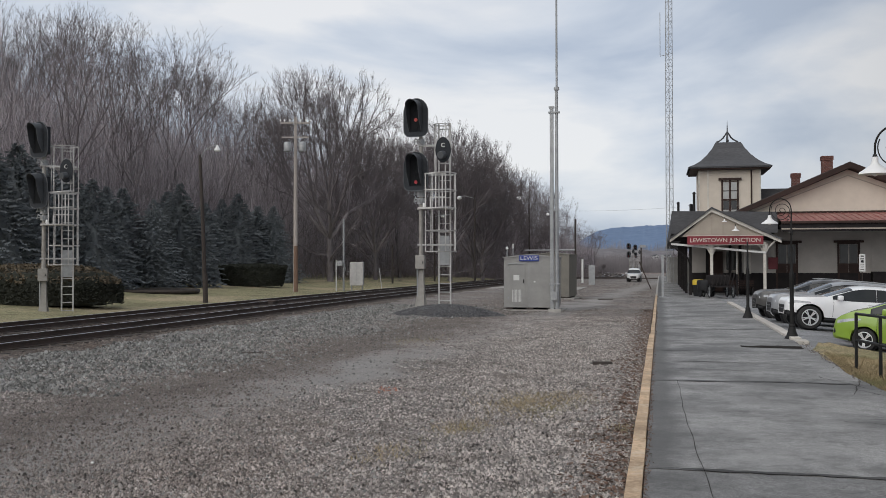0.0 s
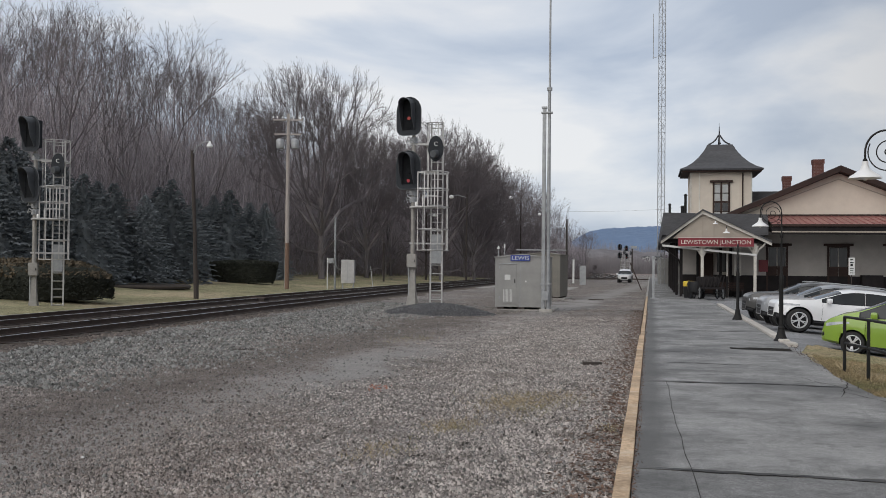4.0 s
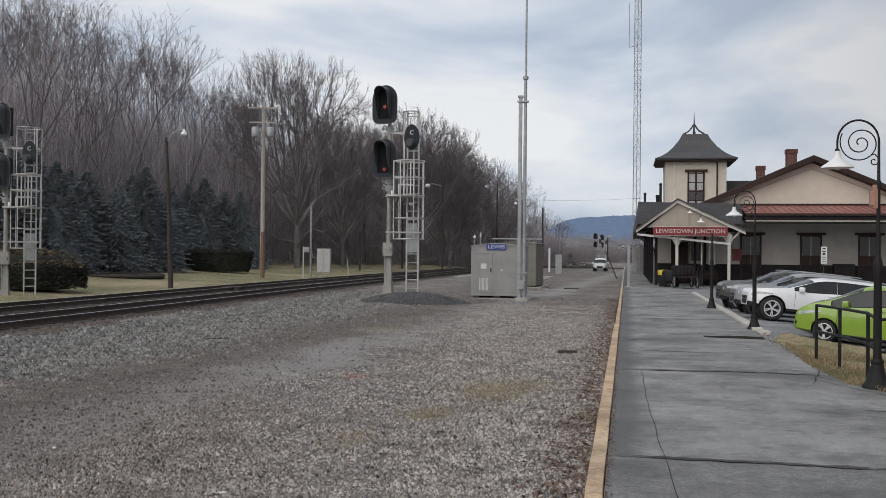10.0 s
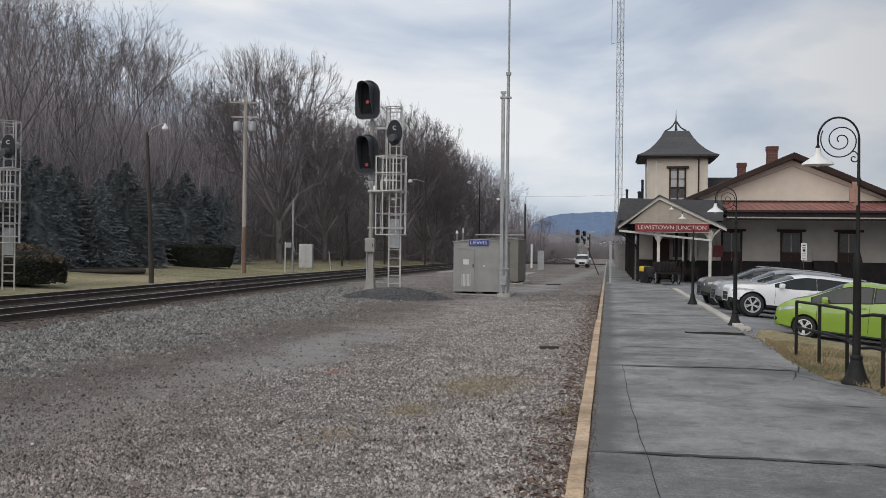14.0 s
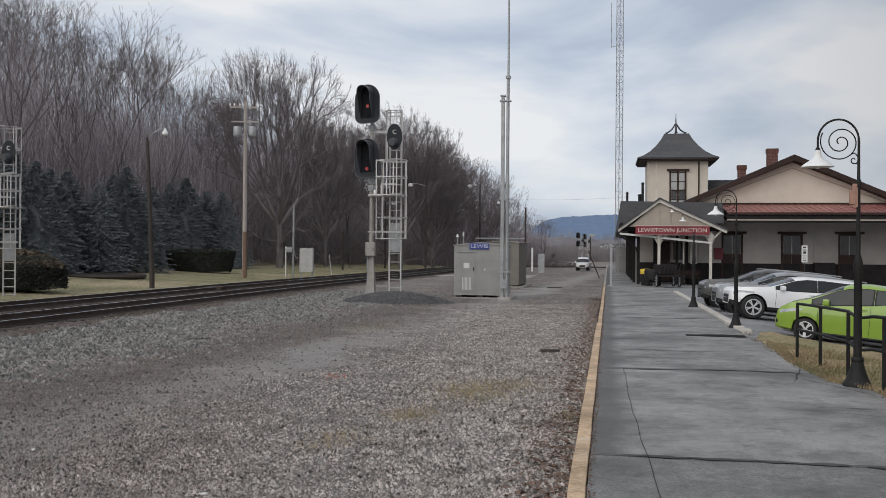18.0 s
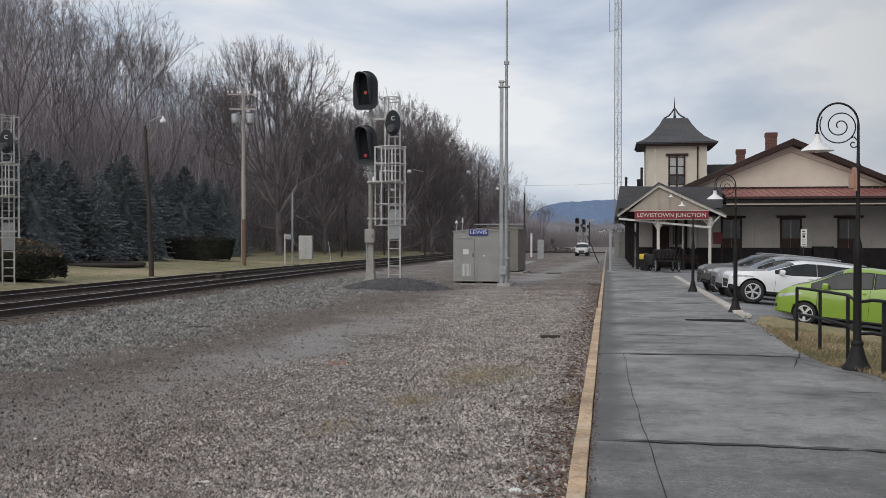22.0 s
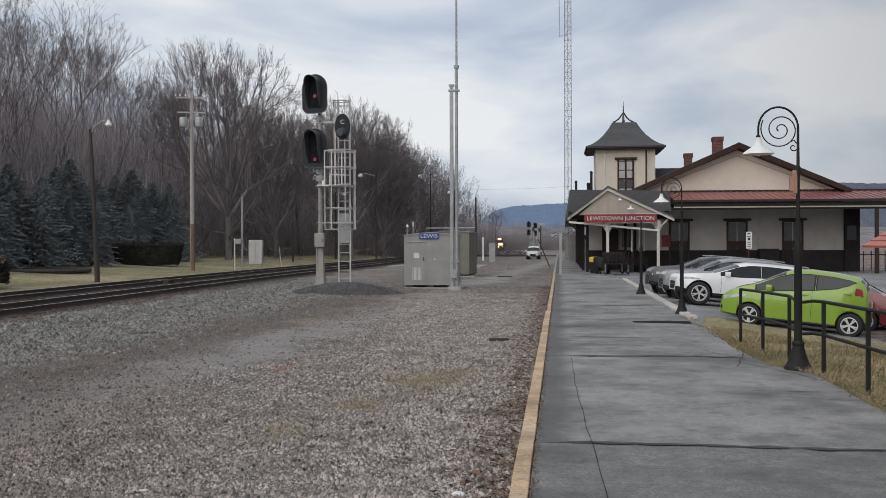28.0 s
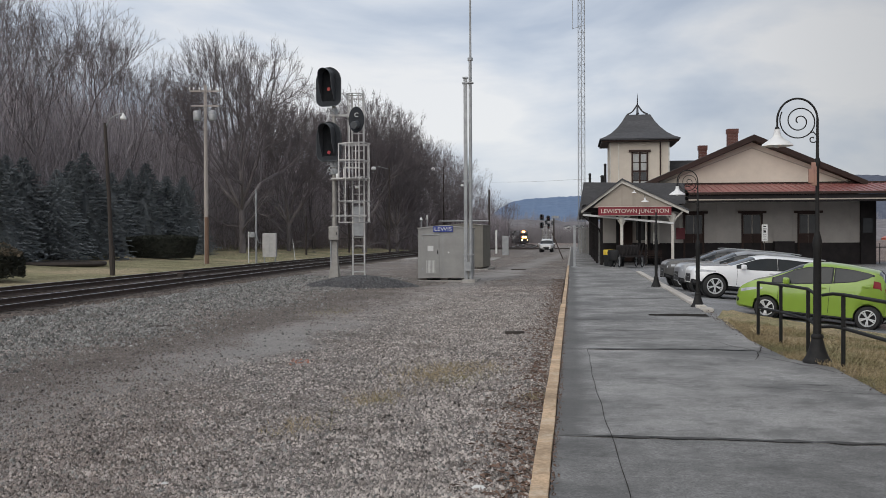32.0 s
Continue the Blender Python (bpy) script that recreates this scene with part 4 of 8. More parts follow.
# ---------------------------------------------------------------- station
def framed_opening(name, at, w, h, parent, door=True, label=""):
    """A tall opening in the south wall: dark casing, cap board, leaves or sashes."""
    x, y, z = at
    o = new(name)
    o.parent, o.matrix_local = parent, pose(x, y, z)
    tagged(o, label)
    g = Geo().box(-w / 2 - 0.13, -w / 2, -0.06, 0.02, 0, h).box(w / 2, w / 2 + 0.13, -0.06, 0.02, 0, h).box(-w / 2, w / 2, -0.06, 0.02, h - 0.1, h)
    part("casing", g, M["brown"], o, "dark brown casing", bevel=0.012)
    part("cap", Geo().box(-w / 2 - 0.36, w / 2 + 0.36, -0.14, 0.02, h, h + 0.16), M["brown"], o, bevel=0.015)
    for s in (-1, 1):
        a, b = (-w / 2, -0.012) if s < 0 else (0.012, w / 2)
        part("leaf", Geo().box(a, b, -0.03, 0.03, 0, h * 0.57), M["brown"], o, bevel=0.01)
        part("pane", Geo().box(a + 0.03, b - 0.03, -0.02, 0.01, h * 0.58, h - 0.12), M["glass_pale"], o, "pale curtained pane")
    part("rail", Geo().box(-w / 2, w / 2, -0.05, 0.02, h * 0.565, h * 0.595), M["brown"], o)
    return o


def build_station():
    """Low Italianate station: gabled hall with a red-roofed porch, a square roof tower, and a gabled canopy over the platform."""
    s = thing("railway_station", "cream and dark brown Victorian railway station with red porch roof", "station", (0, 0, -0.05))
    X0, X1, Y = 5.4, 19.3, 69.0
    mid = 12.24
    # hall
    part("wall", Geo().box(X0, X1, Y, Y + 0.3, 0, 5.4), M["shaded_cream"], s, "cream boarded south wall, darkened for the porch shade")
    part("wall", Geo().box(X0, X0 + 0.3, Y + 0.3, 118, 0, 5.4), M["taupe"], s)
    part("wall", Geo().box(X1 - 0.3, X1, Y + 0.3, 118, 0, 5.4), M["taupe"], s)
    part("wall", Geo().box(X0, X1, 118, 118.3, 0, 5.4), M["taupe"], s)
    part("dado", Geo().box(X0 - 0.02, X1 + 0.02, Y - 0.06, Y - 0.003, 0, 1.45), M["dado"], s, "dark painted lower boards")
    part("gable_wall", Geo().prism([(X0, 5.4), (X1, 5.4), (X1, 5.45), (mid, 8.35), (X0, 5.45)], "y", Y, Y + 0.3), M["cream"], s, "cream gable")
    for sx in (-1, 1):
        a = Vector((mid + sx * 6.2, Y - 0.02, 5.55))
        part("gable_moulding", Geo().bar(a, (mid, Y - 0.02, 7.95), 0.05, 0.07), M["taupe"], s)
    xs = X0 + 0.7
    while xs < X1 - 0.2:
        part("batten", Geo().box(xs, xs + 0.045, Y - 0.03, Y - 0.003, 1.45, 4.6), M["shaded_cream"], s)
        xs += 1.26
    # main roof: two thick slopes with dark brown rakes
    for sx in (-1, 1):
        e = mid + sx * 7.35
        g = Geo().hexa([(mid, Y - 0.85, 8.62), (e, Y - 0.85, 5.42), (e, 119, 5.42), (mid, 119, 8.62), (mid, Y - 0.85, 8.80), (e, Y - 0.85, 5.60), (e, 119, 5.60), (mid, 119, 8.80)])
        part("roof_slope", g, M["slate"], s, "dark shingle roof")
        g = Geo().hexa([(mid, Y - 0.95, 8.38), (e, Y - 0.95, 5.22), (e, Y - 0.855, 5.22), (mid, Y - 0.855, 8.38), (mid, Y - 0.95, 8.78), (e, Y - 0.95, 5.56), (e, Y - 0.855, 5.56), (mid, Y - 0.855, 8.78)])
        part("rake_board", g, M["brown"], s, "dark brown rake board", bevel=0.02)
        g = Geo().hexa([(mid, Y - 0.85, 8.40), (e, Y - 0.85, 5.24), (e, Y, 5.24), (mid, Y, 8.40), (mid, Y - 0.85, 8.615), (e, Y - 0.85, 5.415), (e, Y, 5.415), (mid, Y, 8.615)])
        part("soffit", g, M["brown"], s)
    # openings of the south wall
    for x, w in ((8.35, 1.15), (12.25, 1.15), (15.95, 1.15)):
        framed_opening("window" if x > 13 else "door", (x, Y - 0.02, 0.05), w, 3.42, s, label="tall dark double door with pale upper panes" if x < 13 else "tall window with dark casing")
    part("notice_board", Geo().box(7.15, 7.75, Y - 0.09, Y - 0.03, 1.7, 2.5), M["signred"], s, "small red notice board", bevel=0.01)
    part("bench_box", Geo().box(13.6, 14.9, Y - 0.8, Y - 0.1, 0.0, 1.55), M["dado"], s, "dark box by the wall", bevel=0.02)
    # porch: red standing-seam roof, dark eaves beam, posts
    PX0, PX1, PY = 7.45, 26.5, 64.2
    zt, zb = 5.45, 4.72
    n = 44
    for i in range(n):
        a, b = PX0 + (PX1 - PX0) * i / n, PX0 + (PX1 - PX0) * (i + 1) / n
        ya = Y if a < X1 else Y + 0.0
        part("roof_pan", Geo().hexa([(a, PY, zb), (b, PY, zb), (b, ya, zt), (a, ya, zt), (a, PY, zb + 0.03), (b, PY, zb + 0.03), (b, ya, zt + 0.03), (a, ya, zt + 0.03)]), M["redroof"], s,
             "" if i else "red standing-seam metal pan")
        part("seam", Geo().hexa([(a - 0.02, PY, zb + 0.03), (a + 0.02, PY, zb + 0.03), (a + 0.02, ya, zt + 0.03), (a - 0.02, ya, zt + 0.03), (a - 0.02, PY, zb + 0.075), (a + 0.02, PY, zb + 0.075),
                                 (a + 0.02, ya, zt + 0.075), (a - 0.02, ya, zt + 0.075)]), M["redroof"], s)
    part("flashing", Geo().box(PX0, PX1, Y - 0.12, Y - 0.004, zt + 0.02, zt + 0.14), M["brown"], s, "dark brown flashing board")
    part("gutter", Geo().box(PX0, PX1, PY - 0.14, PY, zb - 0.14, zb + 0.02), M["brown"], s, "dark gutter", bevel=0.03)
    part("eaves_beam", Geo().box(PX0, PX1, PY, PY + 0.2, zb - 0.62, zb - 0.15), M["dado"], s, "dark eaves beam", bevel=0.02)
    part("beam_moulding", Geo().box(PX0, PX1, PY - 0.05, PY, zb - 0.50, zb - 0.42), M["taupe"], s, "grey beam moulding")
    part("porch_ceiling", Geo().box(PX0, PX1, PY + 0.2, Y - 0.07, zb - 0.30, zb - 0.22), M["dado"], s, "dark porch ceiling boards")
    for x in (19.9, 21.35, 22.2, 26.3):
        part("porch_post", Geo().box(x, x + 0.22, PY + 0.02, PY + 0.22, 0, zb - 0.62), M["brown"], s, bevel=0.02)
    part("east_wing", Geo().box(X1, 20.3, Y - 0.25, Y + 3.0, 0, 4.4), M["dado"], s, "dark end bay with an opening")
    part("wing_window", Geo().box(19.42, 20.1, Y - 0.30, Y - 0.254, 2.1, 3.1), M["glass"], s, "dark window")
    part("east_screen", Geo().box(22.35, 26.5, Y - 0.2, Y + 0.1, 0, 4.4), M["dado"], s, "dark boarded screen")
    for x in (20.6, 21.1, 21.6, 22.0):
        part("baluster", Geo().tube([(x, Y, 0), (x, Y, 1.4)], 0.03, 6), M["black"], s)
    part("hand_rail", Geo().box(20.3, 22.35, Y - 0.03, Y + 0.03, 1.1, 1.16), M["black"], s)
    # tower
    TX0, TX1, TY = 2.85, 7.3, 75.0
    cx = (TX0 + TX1) / 2
    part("tower_wall", Geo().box(TX0, TX1, TY, TY + 4.5, 3.5, 9.25), M["cream"], s, "cream boarded square roof tower")
    for x in (TX0, TX0 + 0.62, TX1 - 0.73, TX1 - 0.1):
        part("corner_board", Geo().box(x, x + 0.1, TY - 0.035, TY - 0.003, 5.0, 9.2), M["trim"], s)
    part("downpipe", Geo().tube([(6.62, TY - 0.08, 5.3), (6.62, TY - 0.08, 9.0)], 0.055, 8), M["brown"], s, "brown rainwater pipe")
    w = new("tower_window")
    w.parent, w.matrix_local = s, pose(5.1, TY - 0.02, 5.4)
    tagged(w, "paired tower sashes with dark brown casing and panes tinted like sky")
    part("cap", Geo().box(-0.82, 0.82, -0.16, 0.02, 2.88, 3.05), M["brown"], w, bevel=0.015)
    for x in (-0.62, -0.06, 0.50):
        part("stile", Geo().box(x, x + 0.12, -0.07, 0.02, 0, 2.88), M["brown"], w, bevel=0.01)
    for i in range(5):
        part("glazing_bar", Geo().box(-0.5, 0.5, -0.05, 0.02, 0.02 + i * 0.68, 0.08 + i * 0.68 + (0.06 if i == 2 else 0)), M["brown"], w)
    for sx in (-0.28, 0.28):
        part("upper_pane", Geo().box(sx - 0.2, sx + 0.2, -0.03, 0.0, 1.44, 2.8), M["tower_sky_glass"], w)
        part("lower_pane", Geo().box(sx - 0.2, sx + 0.2, -0.03, 0.0, 0.74, 1.36), M["glass_pale"], w)
        part("bottom_pane", Geo().box(sx - 0.2, sx + 0.2, -0.03, 0.0, 0.1, 0.70), M["tower_sky_glass"], w)
    # bell-cast tower roof
    rows = []
    for hw, z in ((2.95, 9.16), (2.98, 9.27), (2.52, 9.48), (2.05, 9.80), (1.6, 10.25), (1.2, 10.78), (0.92, 11.28), (0.02, 11.30)):
        cy = TY + 2.25
        rows.append([(cx - hw, cy - hw, z), (cx, cy - hw, z + 0.0), (cx + hw, cy - hw, z), (cx + hw, cy, z), (cx + hw, cy + hw, z), (cx, cy + hw, z), (cx - hw, cy + hw, z), (cx - hw, cy, z), (cx - hw, cy - hw, z)])
    part("tower_roof", Geo().grid(rows), M["slate"], s, "dark bell-cast tower roof")
    part("tower_cornice", Geo().box(cx - 2.86, cx + 2.86, TY - 0.61, TY + 5.11, 9.04, 9.157), M["brown"], s, "dark brown eaves", bevel=0.03)
    f = new("finial")
    f.parent, f.matrix_local = s, pose(cx, TY + 2.25, 11.3)
    part("spike", Geo().tube([(0, 0, 0), (0, 0, 0.9), (0, 0, 1.75)], [0.06, 0.05, 0.008], 8), M["black"], f)
    for a in range(4):
        c, d = math.cos(a * math.pi / 2 + 0.0), math.sin(a * math.pi / 2 + 0.0)
        part("scroll", Geo().tube([(c * r, d * r, z) for r, z in ((0.78, 0.08), (0.62, 0.18), (0.45, 0.28), (0.3, 0.42), (0.16, 0.62), (0.05, 0.82))], [0.09, 0.06, 0.06, 0.06, 0.06, 0.05], 6), M["slate"], f)
    # rear ridge roof and chimneys
    part("rear_roof", Geo().prism([(4.6, 5.2), (16.5, 5.2), (12.2, 7.75), (7.0, 7.75)], "y", 77, 116), M["slate"], s)
    for x, y, w, z0, z1, pot in ((12.68, 80, 0.78, 7.2, 10.35, 0.3), (9.86, 76, 0.58, 6.6, 8.72, 0.3)):
        c = new("chimney")
        c.parent, c.matrix_local = s, pose(x, y, 0)
        tagged(c, "red-brown brick chimney with corbelled top")
        k, z = 0, z0
        part("flue", Geo().box(-w / 2 + 0.02, w / 2 - 0.02, -w / 2 + 0.02, w / 2 - 0.02, z0, z1), M["concrete"], c)
        while z < z1 - 0.02:
            grow = 0.05 if z > z1 - 0.36 else 0.0
            o = 0.12 if k % 2 else 0.0
            xx = -w / 2 - grow
            while xx < w / 2 + grow - 0.03:
                x2 = min(xx + (0.21 - o if xx == -w / 2 - grow else 0.21), w / 2 + grow)
                part("brick", Geo().box(xx, x2 - 0.012, -w / 2 - grow, w / 2 + grow, z, z + 0.10), M["brick"], c)
                xx = x2
            z += 0.115
            k += 1
    for x, y, z0, z1, r in ((1.35, 74, 5.3, 6.55, 0.09), (2.55, 76, 5.2, 7.4, 0.10), (2.3, 75, 5.2, 6.45, 0.13)):
        v = part("roof_vent", Geo().tube([(x, y, z0), (x, y, z1)], r, 8), M["black"], s, "black roof vent pipe", smooth=True)
        part("vent_cap", Geo().tube([(x, y, z1), (x, y, z1 + 0.12)], [r * 1.5, r * 0.6], 8), M["black"], v)
    # platform canopy
    CY = 64.0
    c = new("canopy")
    c.parent, c.matrix_local = s, pose(0, 0, 0.05)
    tagged(c, "gabled platform canopy with white rakes and a red sign")
    pk, el, er, ze = 3.2, 0.62, 7.4, 3.42
    for e, xe, zz in ((-1, el, ze), (1, er, 3.34)):
        g = Geo().hexa([(pk, CY - 0.4, 5.30), (xe, CY - 0.4, zz - 0.03), (xe, CY - 0.3, zz - 0.03), (pk, CY - 0.3, 5.30), (pk, CY - 0.4, 5.52), (xe, CY - 0.4, zz + 0.16), (xe, CY - 0.3, zz + 0.16), (pk, CY - 0.3, 5.52)])
        part("rake_board", g, M["trim"], c, "off-white rake board", bevel=0.02)
        g = Geo().hexa([(pk, CY - 0.5, 5.52), (xe, CY - 0.5, zz + 0.16), (xe, CY + 6, zz + 0.16), (pk, CY + 6, 5.52), (pk, CY - 0.5, 5.62), (xe, CY - 0.5, zz + 0.26), (xe, CY + 6, zz + 0.26), (pk, CY + 6, 5.62)])
        part("canopy_slope", g, M["slate"], c, "dark shingle canopy roof")
    part("tympanum", Geo().prism([(1.35, 3.75), (6.6, 3.75), (pk + 0.05, 5.35), (pk - 0.05, 5.35)], "y", CY - 0.2, CY - 0.1), M["taupe"], c, "taupe boarded gable")
    for x in (2.5, 3.2, 3.9):
        part("stud", Geo().box(x - 0.05, x + 0.05, CY - 0.24, CY - 0.204, 3.75, 5.3 - abs(x - 3.2) * 0.75), M["taupe"], c)
    g = Geo().hexa([(0.72, CY + 1, 4.0), (7.35, CY + 1, 4.0), (7.35, 130, 4.0), (0.72, 130, 4.0), (0.78, CY + 1.2, 5.48), (7.3, CY + 1.2, 5.35), (6.0, 130, 5.48), (2.0, 130, 5.48)])
    part("canopy_roof", g, M["slate"], c, "long dark shingle canopy roof")
    part("cross_beam", Geo().bar((0.70, CY - 0.15, 3.30), (6.5, CY - 0.15, 2.72), 0.10, 0.13), M["white"], c, "white slanting front beam", bevel=0.01)
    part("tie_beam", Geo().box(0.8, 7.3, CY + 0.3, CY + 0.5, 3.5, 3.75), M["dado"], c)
    sign = new("station_sign")
    sign.parent, sign.matrix_local = c, pose(0, 0, 0)
    tagged(sign, "red name board with cream capital letters")
    part("board", Geo().box(1.70, 6.30, CY - 0.52, CY - 0.45, 3.24, 3.78), M["signred"], sign, bevel=0.01)
    part("frame", Geo().box(1.66, 6.34, CY - 0.49, CY - 0.44, 3.20, 3.24).box(1.66, 6.34, CY - 0.49, CY - 0.44, 3.78, 3.82), M["trim"], sign)
    words("lettering", "LEWISTOWN JUNCTION", 0.36, M["signtext"], sign, pose(4.0, CY - 0.525, 3.505, 90, 0, 0), width=4.25)
    for x, y, z, wb in ((3.2, CY - 0.05, 3.3, True), (6.42, CY - 0.05, 3.4, True), (3.2, CY + 6, 4, False), (6.4, CY + 6, 4, False), (1.75, CY + 5, 4, False), (1.75, CY + 11, 4, False), (3.2, CY + 12, 4, False), (1.75, CY + 17, 4, False),
                        (1.75, CY + 24, 4, False), (1.75, CY + 32, 4, False), (4.6, CY + 4, 4, False), (5.3, CY + 4.6, 4, False), (1.95, CY + 1.6, 4, False)):
        p = part("post", Geo().box(x - 0.09, x + 0.09, y - 0.09, y + 0.09, -0.05 if not (wb and x < 4) else 1.3, z), M["trim"] if wb else M["dado"], c, "white turned post" if wb else "dark post", bevel=0.015)
        if wb and x < 4:
            part("post_foot", Geo().box(x - 0.11, x + 0.11, y - 0.11, y + 0.11, -0.05, 1.3), M["dado"], c, "dark painted post foot", bevel=0.015)
        if wb:
            part("post_capital", Geo().lathe([(0.10, -0.55), (0.14, -0.45), (0.2, -0.2), (0.21, 0.0)], 8, (x, y, z - 0.1)), M["trim"], c)
            for e in (-1, 1):
                part("bracket", Geo().tube([(x, y, z - 0.75), (x + e * 0.22, y, z - 0.35), (x + e * 0.62, y, z + 0.06)], 0.06, 6), M["trim"], c)
    part("left_brace", Geo().tube([(0.72, CY, 3.2), (1.1, CY, 2.9), (1.75, CY + 0.4, 2.4), (1.95, CY + 0.8, 1.9)], 0.05, 6), M["dado"], c)
    for x, z, size in ((4.62, 4.08, 0.9), (3.95, 4.66, 0.6)):
        l = new("canopy_lamp")
        l.parent, l.matrix_local = c, pose(x, CY - 0.75, z)
        l.scale = (size, size, size)
        tagged(l, "white enamel gooseneck lamp")
        part("shade", Geo().lathe([(0.27, 0.0), (0.22, 0.06), (0.08, 0.12), (0.05, 0.26), (0.04, 0.32)], 14), M["lamp_white"], l, smooth=True)
        part("arm", Geo().tube([(0, 0, 0.32), (0, 0.1, 0.5), (0, 0.4, 0.5)], 0.02, 6), M["black"], l)
    part("back_wall", Geo().box(2.9, 5.4, 76.2, 76.5, 0, 4.0), M["dado"], c)
    part("inner_wall", Geo().box(2.2, 5.3, 71.0, 71.2, 0.0, 3.9), M["shaded_cream"], c, "shaded grey-cream inner wall")
    part("inner_dado", Geo().box(2.2, 5.3, 70.9, 70.98, 0.0, 1.4), M["dado"], c)
    part("inner_door", Geo().box(3.3, 4.3, 70.85, 70.96, 0.1, 2.9), M["brown"], c)
    part("inner_window", Geo().box(4.55, 5.2, 70.92, 70.99, 1.6, 2.9), M["glass_pale"], c, "dim window under the canopy")
    for x, y in ((4.9, 66.2), (5.5, 67.4), (5.9, 68.2)):
        part("inner_post", Geo().box(x - 0.05, x + 0.05, y - 0.05, y + 0.05, 1.35, 3.6), M["trim"], c, "slim pale post")
        part("inner_post_foot", Geo().box(x - 0.06, x + 0.06, y - 0.06, y + 0.06, -0.05, 1.35), M["dado"], c)


def build_under_canopy():
    """Old luggage carts and bins under the canopy."""
    b = thing("baggage_cart", "old dark wooden baggage cart with spoked wheels", "cart", (3.5, 60.6, 0.0), 12)
    part("deck", Geo().box(-0.6, 0.7, -0.5, 1.6, 0.62, 0.72), M["dado"], b, bevel=0.01)
    for k in range(6):
        x = -0.55 + k * 0.22
        part("stake", Geo().bar((x, -0.45, 0.7), (x + 0.18, -0.55, 1.45), 0.06), M["dado"], b)
    for x, y in ((-0.66, -0.1), (0.76, -0.1), (-0.66, 1.2), (0.76, 1.2)):
        w = part("wheel", Geo().tube([(x + 0.36 * 0, y + 0.36 * math.cos(a), 0.38 + 0.36 * math.sin(a)) for a in [k * math.pi / 10 for k in range(21)]], 0.035, 6), M["black"], b)
        for k in range(4):
            a = k * math.pi / 4
            part("spoke", Geo().bar((x, y - 0.34 * math.cos(a), 0.38 - 0.34 * math.sin(a)), (x, y + 0.34 * math.cos(a), 0.38 + 0.34 * math.sin(a)), 0.03), M["galv"], w)
    part("load", Geo().box(-0.5, 0.6, 0.0, 1.4, 0.72, 1.35), M["dado"], b, "dark tarpaulin load", bevel=0.12)
    y = thing("bin", "dark bin with a yellow lid beside the canopy post", "bin", (2.35, 62.9, 0.0), -8)
    part("body", Geo().lathe([(0.30, 0.0), (0.34, 0.4), (0.36, 0.78)], 14), M["black"], y, smooth=True)
    part("lid", Geo().lathe([(0.37, 0.72), (0.38, 0.98), (0.35, 1.04), (0.05, 1.06)], 14), M["yellow"], y, "yellow lid", smooth=True)
    c = thing("hand_truck", "dark rounded trolley leaning on the cart", "trolley", (2.75, 61.7, 0.0), 25)
    part("tub", Geo().lathe([(0.30, 0.25), (0.5, 0.4), (0.56, 0.9), (0.5, 1.05)], 12), M["black"], c, smooth=True)
    for e in (-1, 1):
        part("wheel", Geo().tube([(e * 0.4 - 0.04, 0, 0.25), (e * 0.4 + 0.04, 0, 0.25)], 0.25, 14), M["black"], c)
    for x, yy in ((5.2, 66.5), (4.2, 68.0)):
        n = thing("bench", "dark slatted wooden bench under the canopy", "bench", (x, yy, 0.0), 0, "benches under the canopy")
        for k in range(4):
            part("slat", Geo().box(-0.8, 0.8, -0.25 + k * 0.13, -0.15 + k * 0.13, 0.42, 0.46), M["brown"], n)
        for k in range(3):
            part("back_slat", Geo().box(-0.8, 0.8, 0.26, 0.30, 0.55 + k * 0.14, 0.65 + k * 0.14), M["brown"], n)
        for e in (-0.7, 0.7):
            part("leg", Geo().box(e - 0.04, e + 0.04, -0.25, 0.28, 0, 0.42), M["black"], n)


# ---------------------------------------------------------------- street furniture
def spiral(cx, cz, r0, r1, a0, turns, n=60):
    return [(cx + (r0 + (r1 - r0) * i / n) * math.cos(a0 + turns * 2 * math.pi * i / n), 0, cz + (r0 + (r1 - r0) * i / n) * math.sin(a0 + turns * 2 * math.pi * i / n)) for i in range(n + 1)]


